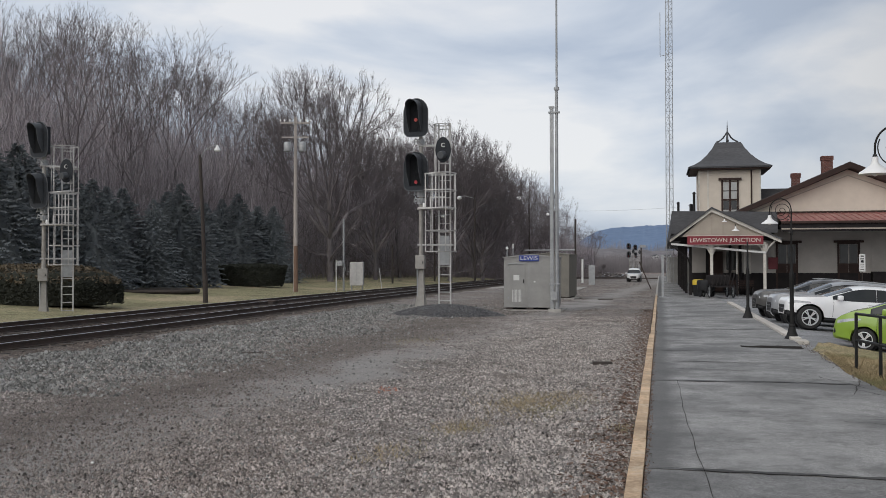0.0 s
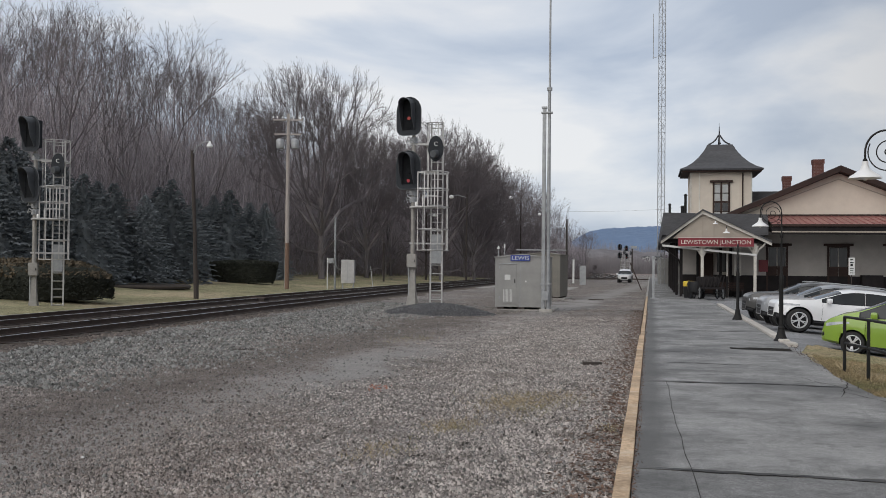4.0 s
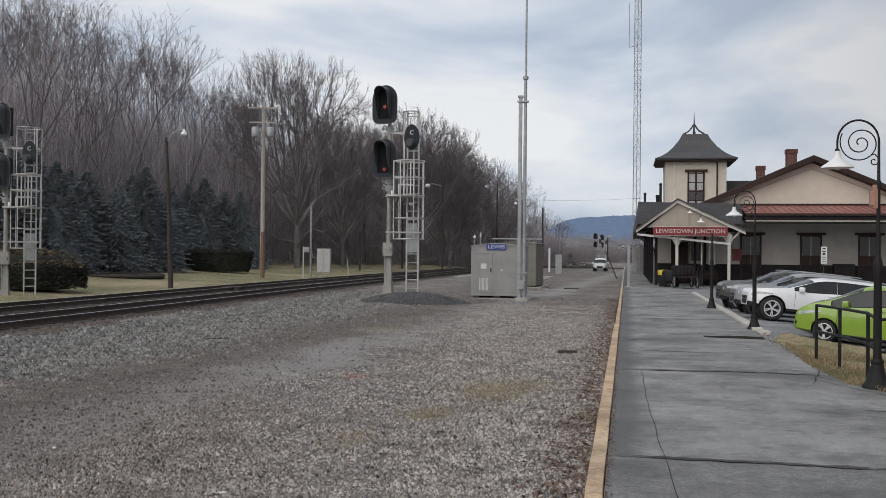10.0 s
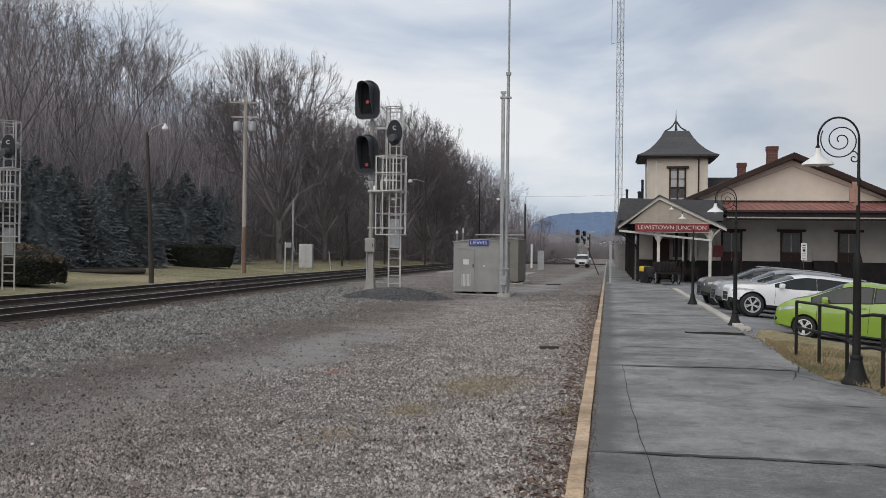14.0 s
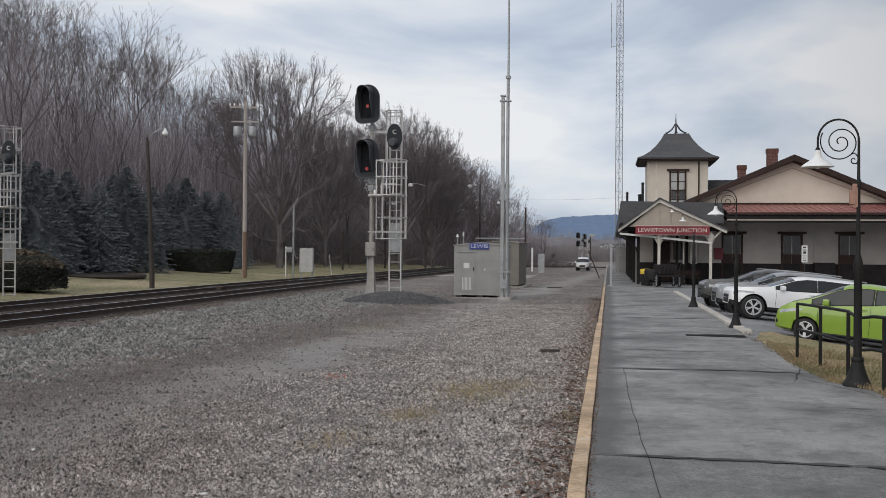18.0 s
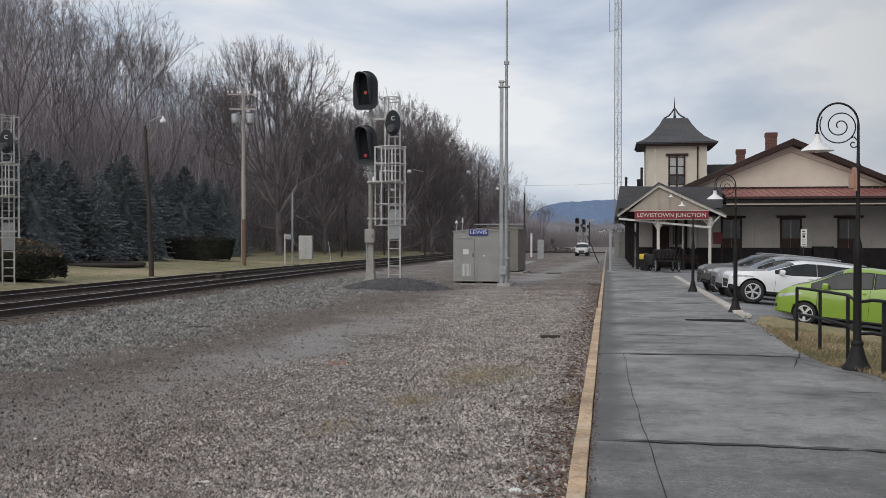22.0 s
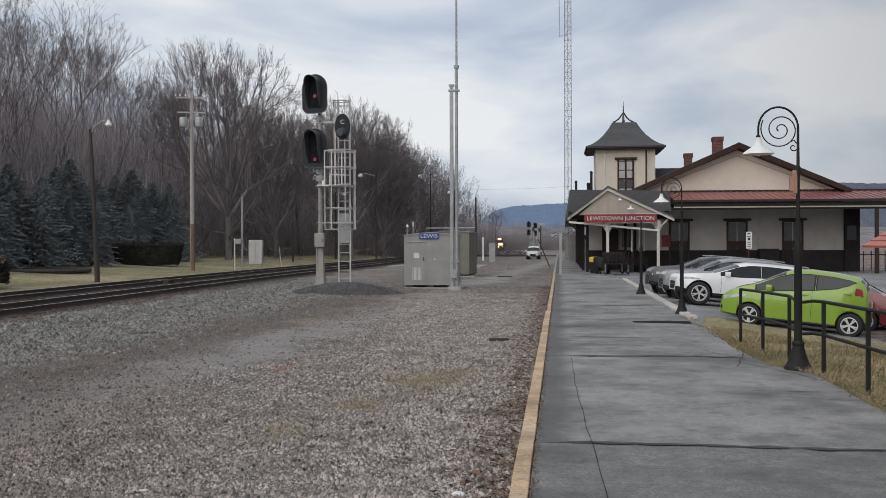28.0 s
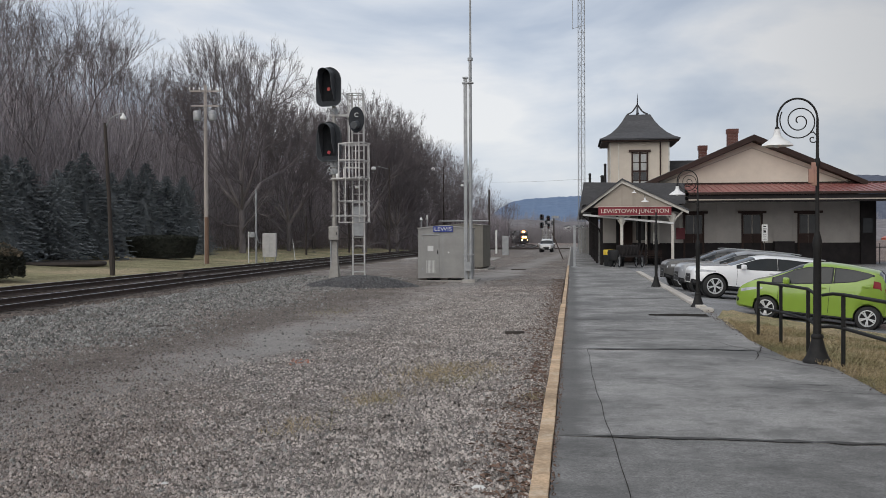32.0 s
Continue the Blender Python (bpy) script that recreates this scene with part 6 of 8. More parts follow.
def build_poles():
    w = thing("utility_pole", "weathered wooden utility pole with two grey transformers", "utility pole", (-26.35, 67.9, 0.0), 12)
    part("pole", Geo().tube([(0, 0, -0.3), (0, 0, 5.6), (0, 0, 13.0)], [0.17, 0.15, 0.11], 12), M["wood"], w, smooth=True)
    part("foot", Geo().tube([(0.02, -0.02, -0.3), (0.02, -0.02, 3.4)], [0.175, 0.160], 12), M["wood_red"], w, "reddish lower pole", smooth=True)
    part("crossarm", Geo().box(-1.1, 1.1, -0.22, -0.12, 12.47, 12.57), M["wood"], w)
    part("crossarm", Geo().box(-1.0, 1.0, -0.22, -0.12, 11.4, 11.5), M["wood"], w)
    for e in (-1, 1):
        part("transformer", Geo().lathe([(0.05, -0.05), (0.25, 0.0), (0.28, 0.08), (0.28, 0.6), (0.22, 0.68), (0.05, 0.72)], 14, (e * 0.55, -0.25, 10.4)), M["galv"], w, "grey transformer can", smooth=True)
        for k in (0.4, 0.8, 1.1):
            part("insulator", Geo().lathe([(0.02, 0), (0.06, 0.06), (0.04, 0.16)], 8, (e * k, -0.17, 12.62)), M["white"], w)
    # cobra-head lamp on a leaning dark pole
    l = thing("street_lamp_pole", "dark leaning wooden pole with a curved arm and yard lamp", "street lamp", (-24.47, 49.4, -0.1))
    part("pole", Geo().tube([(0.05, 0, -0.5), (-0.1, 0, 4.0), (-0.30, 0, 8.2)], [0.13, 0.11, 0.08], 10), M["darkpole"], l, smooth=True)
    part("arm", Geo().tube([(-0.28, 0, 8.0), (0.0, -0.05, 8.4), (0.45, -0.1, 8.62), (0.75, -0.1, 8.66)], 0.035, 8), M["galv"], l, smooth=True)
    h = part("lamp_head", Geo().lathe([(0.10, 0), (0.17, 0.06), (0.16, 0.16), (0.08, 0.24), (0.05, 0.36)], 14, (0.78, -0.1, 8.32)), M["lamp_white"], l, "pale lamp head", smooth=True)
    part("foot", Geo().tube([(0.05, 0, -0.5), (0.03, 0, 1.6)], [0.15, 0.135], 10), M["darkpole"], l)
    # further poles with yard lamps along the line
    for x, y, h, arm in ((-20.4, 108, 10.0, -1.8), (-17.0, 129, 11.3, -1.4), (-17.0, 159, 10.6, -0.9), (-7.6, 90, 6.3, 0), (-26, 112, 8, 1.0), (-27, 97, 4.0, 0)):
        p = thing("yard_pole", "dark wooden pole beside the line", "utility pole", (x, y, bank(x, y) if x < -18 else -0.1), 0, "poles along the line")
        part("pole", Geo().tube([(0, 0, -0.3), (0, 0, h)], [0.11, 0.075], 8), M["darkpole"], p, smooth=True)
        if arm:
            part("arm", Geo().tube([(0, 0, h - 0.4), (arm * 0.6, 0, h - 0.1), (arm, 0, h - 0.15)], 0.04, 6), M["galv"], p)
            part("lamp_head", Geo().lathe([(0.12, 0), (0.28, 0.1), (0.26, 0.3), (0.1, 0.42)], 12, (arm, 0, h - 0.5)), M["lamp_white"], p, "white yard lamp", smooth=True)
    # meter cabinet and posts on the lawn
    c = thing("meter_cabinet", "pale grey meter cabinet on legs beside two posts", "cabinet", (-23.4, 73.5, 0.02), 8)
    part("body", Geo().box(-0.5, 0.55, -0.3, 0.3, 0.35, 2.2), M["alu"], c, bevel=0.03)
    part("door_seam", Geo().box(0.02, 0.04, -0.315, -0.303, 0.45, 2.1), M["galv"], c)
    for x in (-0.4, 0.45):
        part("leg", Geo().box(x - 0.05, x + 0.05, -0.05, 0.05, -0.1, 0.36), M["galv"], c)
    for x, hh, y in ((-1.55, 2.35, -0.4), (-1.0, 5.6, -0.2)):
        part("post", Geo().tube([(x, y, -0.2), (x, y, hh)], 0.08 if hh > 3 else 0.05, 8), M["galv"] if hh > 3 else M["white"], c)
    part("conduit", Geo().tube([(-1.0, -0.2, 2.1), (-0.8, -0.2, 1.5), (-0.5, -0.1, 1.4)], 0.04, 6), M["galv"], c)
    part("meter", Geo().box(-1.5, -1.05, -0.5, -0.35, 1.9, 2.3), M["galv"], c, bevel=0.02)
    m = thing("marker_stake", "leaning white marker stake", "stake", (-22.0, 75.5, 0.0))
    part("stake", Geo().bar((0.1, 0, -0.1), (-0.12, 0, 1.75), 0.08, 0.03), M["white"], m)
    # whistle posts, cabinets and rods further down the yard
    for x, y, h, wdt, mm in ((-8.5, 110, 2.7, 0.22, "white"), (-6.85, 101, 2.0, 0.65, "galv")):
        q = thing("yard_marker", "pale upright marker panel in the yard", "marker", (x, y, -0.1))
        part("panel", Geo().box(-wdt / 2, wdt / 2, -0.06, 0.06, 0, h), M[mm], q, bevel=0.02)
    q = thing("leaning_rod", "rusty leaning rod by the platform end", "rod", (-1.1, 84, -0.1))
    part("rod", Geo().bar((0.35, 0, 0), (-0.6, 0, 2.3), 0.09), M["rust"], q)
    # hedges
    for x0, x1, y, ylen, h, lbl in ((-33.5, -24.6, 39.2, 3.6, 1.85, 0), (-34.6, -28.9, 71.3, 2.4, 1.75, 1)):
        rs = random.Random(int(-x0))
        hd = thing("hedge", "dark clipped evergreen hedge" + (" with straw-brown top" if not lbl else " on the lawn"), "hedge", (0, 0, 0))
        core, leaf, top = Geo(), Geo(), Geo()
        cx, cy, rx, ry = (x0 + x1) / 2, y + ylen / 2, (x1 - x0) / 2, ylen / 2
        zb = bank(cx, cy)
        core.lathe([(0.80, 0.0), (0.92, 0.3), (0.95, 0.6), (0.85, 0.84), (0.55, 0.96), (0.1, 1.0)] if not lbl else [(0.80, 0.05), (0.9, 0.4), (0.95, 0.8), (0.88, 0.97), (0.3, 1.0)], 28)
        core.v = [(cx + vx * rx, cy + vy * ry, zb + vz * h * 0.96) for vx, vy, vz in core.v]
        for i in range(9000):
            a, f = rs.uniform(0, 6.283), rs.random()
            prof = math.sqrt(max(0.0, 1 - max(0.0, f - 0.35) ** 2 * 1.9)) if lbl == 0 else 0.86 + 0.14 * f
            if rs.random() < 0.35:
                q = math.sqrt(rs.random())
                p = Vector((cx + rx * q * math.cos(a), cy + ry * q * math.sin(a), zb + h * (1.0 - (0.12 if lbl else 0.45) * q ** 4)))
            else:
                p = Vector((cx + rx * prof * math.cos(a), cy + ry * prof * math.sin(a), zb + 0.08 + h * 0.9 * f))
            d = Vector((rs.uniform(-1, 1), rs.uniform(-1, 1), rs.uniform(-0.4, 1))).normalized() * rs.uniform(0.07, 0.2)
            e = d.orthogonal() * 0.3
            g = top if (lbl == 0 and p.z > zb + h * (0.6 + 0.05 * math.sin(p.x * 3.1))) else leaf
            k = len(g.v)
            g.v += [tuple(p - e), tuple(p + e), tuple(p + d)]
            g.f.append((k, k + 1, k + 2))
        part("core", core, M["hedge"], hd, smooth=True)
        part("foliage", leaf.mesh("foliage", M["hedge"], fix=False), M["hedge"], hd)
        if top.v:
            part("top_growth", top.mesh("top_growth", M["hedge_top"], fix=False), M["hedge_top"], hd, "straw-brown winter tips")
    bed = thing("flower_bed", "round earth flower bed edged with low timber", "flower bed", (-31.5, 57, bank(-31.5, 57)))
    part("rim", Geo().tube([(2.6 * math.cos(a), 2.2 * math.sin(a), 0.1) for a in [2 * math.pi * i / 30 for i in range(31)]], 0.14, 6), M["darkpole"], bed)
    part("earth", Geo().lathe([(2.4, 0.02), (2.2, 0.14), (0.5, 0.3), (0.02, 0.3)], 24), M["soil"], bed)




# ---------------------------------------------------------------- vehicles
def paint(name, col):
    return mat(name, col, tuple(c * 0.93 for c in col), 2.0, 0.32, coat=0.8 if max(col) > 0.15 else 0.3, big=0.12, spec=0.5)


def vehicle(name, label, at, turn, col, k, parts_label="", tilt=0.0):
    """A car lofted through cross-sections; nose along +x. k holds the outline: (x, top) and (x, belt) keys and sizes."""
    t = thing(name, label, "car", at, turn)
    body_m = paint(name + "_paint", col)
    L, W, R = k["L"], k["W"], k["R"]
    ax = (k["front"], k["front"] - k["wb"])
    tx, tz = zip(*k["top"])
    bx, bz = zip(*k["belt"])
    nose, tail = L / 2, -L / 2
    xs = sorted(set([round(tail + L * i / 72, 4) for i in range(73)] + [round(a + R * 1.16 * math.cos(math.pi * i / 12), 4) for a in ax for i in range(13)]))
    rings = []
    for x in xs:
        top, belt = lerp(x, tx, tz), lerp(x, bx, bz)
        belt = min(belt, top - 0.02)
        e = math.sqrt(max(0.0, 1 - (1 - min(1.0, (nose - x) / k.get("nose_len", 0.75))) ** 2))
        e2 = min(1.0, max(0.0, (x - tail) / k.get("round", 0.42))) ** 0.45
        hw = W / 2 * (k.get("nose_w", 0.62) + (1 - k.get("nose_w", 0.62)) * e) * (k.get("tail_w", 0.80) + (1 - k.get("tail_w", 0.80)) * e2)
        zb = lerp(x, (tail, tail + 0.5, nose - 0.6, nose), (0.34, k["clear"], k["clear"], k.get("chin", 0.24)))
        tall = max(0.0, min(1.0, (top - belt) / 0.45))
        rw = hw * (0.97 - (0.225 * tall + 0.01))
        mid = zb + (belt - zb) * 0.5
        ring = [(0.0, zb), (hw * 0.84, zb), (hw * 0.955, zb + k.get("cladding", 0.06)), (hw * 0.985, mid - 0.04), (hw * 1.0, zb + (belt - zb) * 0.80), (hw * 0.955, belt),
                (rw + (hw * 0.955 - rw) * 0.12, belt + (top - belt) * 0.86), (rw * 0.90, top - 0.012), (rw * 0.5, top + 0.012 * tall + 0.008), (0.0, top + 0.02 * tall + 0.012)]
        arch = 0.0
        for a in ax:
            if abs(x - a) < R * 1.16:
                arch = R + math.sqrt(max(0, (R * 1.16) ** 2 - (x - a) ** 2))
        if arch:
            ring = [(y, max(z, min(arch, belt - 0.06)) if i in (1, 2, 3, 4) else z) for i, (y, z) in enumerate(ring)]
            ring[3] = (ring[3][0] * 1.012, ring[3][1])
        rings.append(ring)
    n = len(rings[0])
    pts = [[(x, y, z) for y, z in r] + [(x, -y, z) for y, z in r[-2:0:-1]] for x, r in zip(xs, rings)]
    m = len(pts[0])
    body, clad, glass_f, glass_r = Geo(), Geo(), Geo(), Geo()
    for i in range(len(xs) - 1):
        xm = (xs[i] + xs[i + 1]) / 2
        for j in range(m):
            j2 = (j + 1) % m
            q = [pts[i][j], pts[i + 1][j], pts[i + 1][j2], pts[i][j2]]
            seg = min(j, m - 1 - j)
            g = body
            if seg < 2 and k.get("cladding"):
                g = clad
            elif seg >= 6 and k["screen"][0] < xm < k["screen"][1]:
                g = glass_f
            elif seg >= 6 and k["back"][0] < xm < k["back"][1]:
                g = glass_r
            b = len(g.v)
            g.v += q
            g.f.append((b, b + 1, b + 2, b + 3))
    for r in (pts[0], pts[-1]):
        b = len(body.v)
        body.v += r
        body.f.append(tuple(range(b, b + m)))

    def weld(g, nm):
        me = g.mesh(nm, body_m if nm == "body" else M["black"] if nm == "cladding" else M["car_glass"], fix=False)
        bm = bmesh.new()
        bm.from_mesh(me)
        bmesh.ops.remove_doubles(bm, verts=bm.verts, dist=0.0004)
        bmesh.ops.recalc_face_normals(bm, faces=bm.faces)
        bm.to_mesh(me)
        bm.free()
        me.polygons.foreach_set("use_smooth", [True] * len(me.polygons))
        me.set_sharp_from_angle(angle=radians(38))
        return me
    part("body", weld(body, "body"), body_m, t, parts_label)
    if clad.v:
        part("cladding", weld(clad, "cladding"), M["black"], t, "black plastic lower cladding")
    part("windscreen", weld(glass_f, "windscreen"), M["glass"], t)
    part("rear_window", weld(glass_r, "rear_window"), M["glass"], t)

    def at_x(x, i, out=0.0):
        """A place on the skin: station x, ring point i (fractional)."""
        a = int(np.searchsorted(xs, x)) - 1
        a = max(0, min(a, len(xs) - 2))
        f = (x - xs[a]) / (xs[a + 1] - xs[a])
        i0 = int(i)
        p = []
        for c in (0, 1):
            v0 = rings[a][i0][c] + (rings[a][min(i0 + 1, n - 1)][c] - rings[a][i0][c]) * (i - i0)
            v1 = rings[a + 1][i0][c] + (rings[a + 1][min(i0 + 1, n - 1)][c] - rings[a + 1][i0][c]) * (i - i0)
            p.append(v0 + (v1 - v0) * f)
        return (x, p[0] + out, p[1])
    dark = M["black"]

    def pane(outline, sgn, grow, out):
        """A patch on the side of the cabin through (x, lower, upper) stations, the heights as shares of the window band."""
        px = sorted(outline)
        ux = [q[0] for q in px]
        stations = sorted(set([ux[0] - grow, ux[-1] + grow] + [x for x in xs if ux[0] < x < ux[-1]] + ux))
        rows = []
        for x in stations:
            lo, hi = lerp(x, ux, [q[1] for q in px]) - grow * 1.5, lerp(x, ux, [q[2] for q in px]) + grow * 1.5
            rows.append([(p[0], p[1] * sgn, p[2]) for p in [at_x(x, 5 + lo + (hi - lo) * f / 4 if 5 + lo + (hi - lo) * f / 4 < 8.9 else 8.9, out) for f in range(5)]])
        return Geo().grid(rows)
    for sgn in (1, -1):
        fl = lambda p: (p[0], p[1] * sgn, p[2])
        for o in k["glass"]:
            tr = part("window_trim", pane(o, sgn, 0.035, 0.004), dark, t, "black window surround", smooth=True)
            part("side_window", pane(o, sgn, 0.0, 0.009), M["car_glass"], tr, "dark side glass", smooth=True)
        for a in ax:
            part("wheel_arch", Geo().tube([(a, sgn * (W / 2 - 0.42), R), (a, sgn * (W / 2 - 0.20), R)], R * 1.14, 22), dark, t, "dark wheel arch")
        for x in k["seams"]:
            part("door_seam", Geo().tube([fl(at_x(x, i, 0.001)) for i in (2.2, 3, 4, 4.9)], 0.005, 4), dark, t)
        for x in k["handles"]:
            p = fl(at_x(x, 4.5, 0.015))
            part("door_handle", Geo().box(p[0] - 0.1, p[0] + 0.08, p[1] - 0.018, p[1] + 0.018, p[2] - 0.02, p[2] + 0.02), body_m, t, bevel=0.01)
        p = fl(at_x(k["mirror"], 5.0, 0.11))
        part("mirror", Geo().box(p[0] - 0.07, p[0] + 0.09, p[1] - 0.11, p[1] + 0.11, p[2], p[2] + 0.16), body_m, t, bevel=0.05)
        part("sill", Geo().tube([fl(at_x(ax[1] + R * 1.2, 1.6, 0.006)), fl(at_x(ax[0] - R * 1.2, 1.6, 0.006))], 0.035, 6), dark, t, "dark lower sill")
        # swept headlamp and tail lamp follow the skin
        h0, h1 = k["lamp_x"]
        lamp = Geo().grid([[fl(at_x(h0 + (h1 - h0) * s, 4.05 + u * (0.30 + 0.55 * s), 0.006)) for u in (0.0, 0.5, 1.0)] for s in (0, 0.25, 0.5, 0.75, 1.0)])
        part("headlamp", lamp, M["headlamp"], t, "clear headlamp", smooth=True)
        b0, b1 = k["tail_x"]
        lamp = Geo().grid([[fl(at_x(b0 + (b1 - b0) * s, k["tail_i"][0] + u * (k["tail_i"][1] - k["tail_i"][0]), 0.012)) for u in (0.0, 0.5, 1.0)] for s in (0, 0.5, 1.0)])
        part("tail_lamp", lamp, M["taillamp"], t, "red tail lamp", smooth=True)
        if k.get("rack"):
            r0, r1 = k["rack"]
            part("roof_rail", Geo().tube([fl((x, W * 0.335, lerp(x, tx, tz) + 0.06)) for x in (r0, r0 + 0.15, (r0 + r1) / 2, r1 - 0.15, r1)], 0.02, 6), M["galv"], t, "bright roof rail")
    # grille, bumper, plates
    zg = lerp(nose - 0.05, bx, bz)
    nw = W * 0.21
    part("grille", Geo().box(nose - 0.16, nose + 0.008, -nw * 1.0, nw * 1.0, zg - 0.30, zg - 0.08), dark, t, bevel=0.03)
    part("lower_grille", Geo().box(nose - 0.2, nose + 0.006, -nw * 0.95, nw * 0.95, k.get("chin", 0.24) + 0.02, k.get("chin", 0.24) + 0.14), dark, t, bevel=0.03)
    part("badge_bar", Geo().box(nose - 0.1, nose + 0.014, -nw * 0.7, nw * 0.7, zg - 0.20, zg - 0.185), M["galv"], t)
    for sgn in (1, -1):
        part("fog_lamp", Geo().tube([(nose - 0.25, sgn * W * 0.36, 0.42), (nose - 0.05, sgn * W * 0.345, 0.42)], 0.075, 12), dark, t)
    part("rear_bumper", Geo().box(tail - 0.02, tail + 0.14, -W * 0.36, W * 0.36, 0.36, 0.58), dark if k.get("darkbumper") else body_m, t, bevel=0.03)
    part("number_plate", Geo().box(tail - 0.03, tail - 0.015, -0.15, 0.15, 0.72, 0.86), M["white"], t)
    # wheels
    for a in ax:
        for sgn in (1, -1):
            wy = sgn * (W / 2 - 0.115)
            w = new("wheel")
            w.parent, w.matrix_local = t, pose(a, wy, R, 90 if sgn < 0 else -90, 0, 0)
            r = R
            tyre = Geo().lathe([(r * 0.70, -0.10), (r * 0.93, -0.095), (r, -0.05), (r, 0.05), (r * 0.93, 0.095), (r * 0.70, 0.10)], 28, caps=False)
            part("tyre", tyre, M["tyre"], w, "black tyre", smooth=True)
            rim = Geo().lathe([(r * 0.72, 0.07), (r * 0.71, 0.103), (r * 0.65, 0.105), (r * 0.61, 0.05), (r * 0.60, -0.05)], 28, caps=False)
            rim.tube([(0, 0, 0.05), (0, 0, 0.09)], [r * 0.16, r * 0.13], 14)
            for q in range(5):
                b = 2 * math.pi * q / 5 + 0.3
                for d in (-0.09, 0.09):
                    rim.bar((math.cos(b) * r * 0.1, math.sin(b) * r * 0.1, 0.078), (math.cos(b + d * 1.6) * r * 0.66, math.sin(b + d * 1.6) * r * 0.66, 0.092), 0.032, 0.03)
            part("rim", rim, M["rim"], w, "silver five-spoke rim", smooth=True)
            part("brake", Geo().tube([(0, 0, -0.02), (0, 0, 0.03)], r * 0.6, 20), M["black"], w)
    t.matrix_world = pose(at[0], at[1], at[2], 0, -tilt, turn)
    return t


HATCH = dict(tail_w=0.66, round=0.6, L=3.56, W=1.60, R=0.285, wb=2.375, front=0.99, clear=0.20,
             top=((-1.78, 0.62), (-1.77, 0.95), (-1.72, 1.14), (-1.63, 1.33), (-1.52, 1.42), (-0.9, 1.49), (-0.35, 1.515), (0.05, 1.48), (0.35, 1.38), (1.0, 1.05), (1.35, 0.95), (1.60, 0.82), (1.74, 0.68), (1.78, 0.48)),
             belt=((-1.78, 0.60), (-1.70, 1.12), (-1.4, 1.16), (-0.9, 1.08), (-0.4, 1.02), (0.3, 0.95), (0.95, 0.92), (1.3, 0.84), (1.68, 0.70), (1.78, 0.5)),
             glass=(((0.86, 0.08, 0.80), (0.4, 0.06, 0.93), (-0.50, 0.08, 0.95)), ((-0.58, 0.09, 0.95), (-1.05, 0.16, 0.92), (-1.30, 0.40, 0.86), (-1.42, 0.66, 0.74))), screen=(0.18, 0.94), back=(-1.71, -1.56), seams=(0.72, -0.48), handles=(-0.30, -1.28), mirror=0.52,
             lamp_x=(1.1, 1.66), tail_x=(-1.72, -1.45), tail_i=(4.3, 5.2))
SUV = dict(L=4.75, W=1.85, R=0.37, wb=2.857, front=1.66, clear=0.26,
           top=tuple((x, z * 0.99) for x, z in ((-2.375, 0.62), (-2.34, 0.95), (-2.2, 1.30), (-1.98, 1.43), (-1.5, 1.48), (-0.6, 1.50), (0.0, 1.49), (0.35, 1.42), (1.20, 1.09), (1.7, 1.04), (2.1, 1.00), (2.3, 0.93), (2.375, 0.78))),
           belt=((-2.375, 0.60), (-2.28, 1.08), (-1.2, 1.03), (0.4, 0.98), (1.2, 0.99), (1.7, 0.96), (2.2, 0.89), (2.375, 0.74)),
           glass=(((0.98, 0.10, 0.80), (0.5, 0.06, 0.92), (-0.28, 0.08, 0.94)), ((-0.36, 0.08, 0.94), (-1.30, 0.14, 0.90)), ((-1.38, 0.18, 0.90), (-1.75, 0.34, 0.84), (-2.0, 0.60, 0.74))), screen=(0.40, 1.16), back=(-2.3, -2.03), seams=(0.98, -0.32, -1.36), handles=(-0.12, -1.12), mirror=0.80,
           lamp_x=(1.68, 2.30), tail_x=(-2.3, -2.1), tail_i=(4.2, 5.2), rack=(-1.9, 0.1), darkbumper=True, cladding=0.15, nose_w=0.56, nose_len=0.85, chin=0.40)
SEDAN = dict(L=4.65, W=1.80, R=0.32, wb=2.72, front=1.40, clear=0.20,
             top=((-2.325, 0.60), (-2.29, 0.92), (-2.1, 1.0), (-1.75, 1.04), (-1.0, 1.36), (-0.5, 1.44), (0.1, 1.43), (0.4, 1.36), (1.15, 1.0), (1.7, 0.92), (2.15, 0.78), (2.325, 0.52)),
             belt=((-2.325, 0.58), (-2.2, 0.92), (-1.0, 0.95), (0.4, 0.92), (1.1, 0.9), (1.7, 0.84), (2.2, 0.7), (2.325, 0.5)),
             glass=(((0.88, 0.10, 0.80), (0.4, 0.06, 0.92), (-0.27, 0.08, 0.94)), ((-0.35, 0.08, 0.94), (-1.0, 0.12, 0.90), (-1.3, 0.3, 0.8))), screen=(0.38, 1.1), back=(-1.68, -1.0), seams=(0.95, -0.3, -1.2), handles=(-0.12, -1.05), mirror=0.75,
             lamp_x=(1.7, 2.2), tail_x=(-2.27, -2.02), tail_i=(4.0, 5.0))

TRUCK_TOP = ((-2.375, 0.66), (-2.34, 1.05), (-2.2, 1.42), (-1.98, 1.56), (-1.5, 1.62), (-0.2, 1.64), (0.25, 1.56), (0.85, 1.10), (1.7, 1.02), (2.2, 0.98), (2.33, 0.9), (2.375, 0.55))

TALL = dict(SUV, top=tuple((x, z * 1.10) for x, z in SUV["top"]), belt=tuple((x, z * 1.06) for x, z in SUV["belt"]))


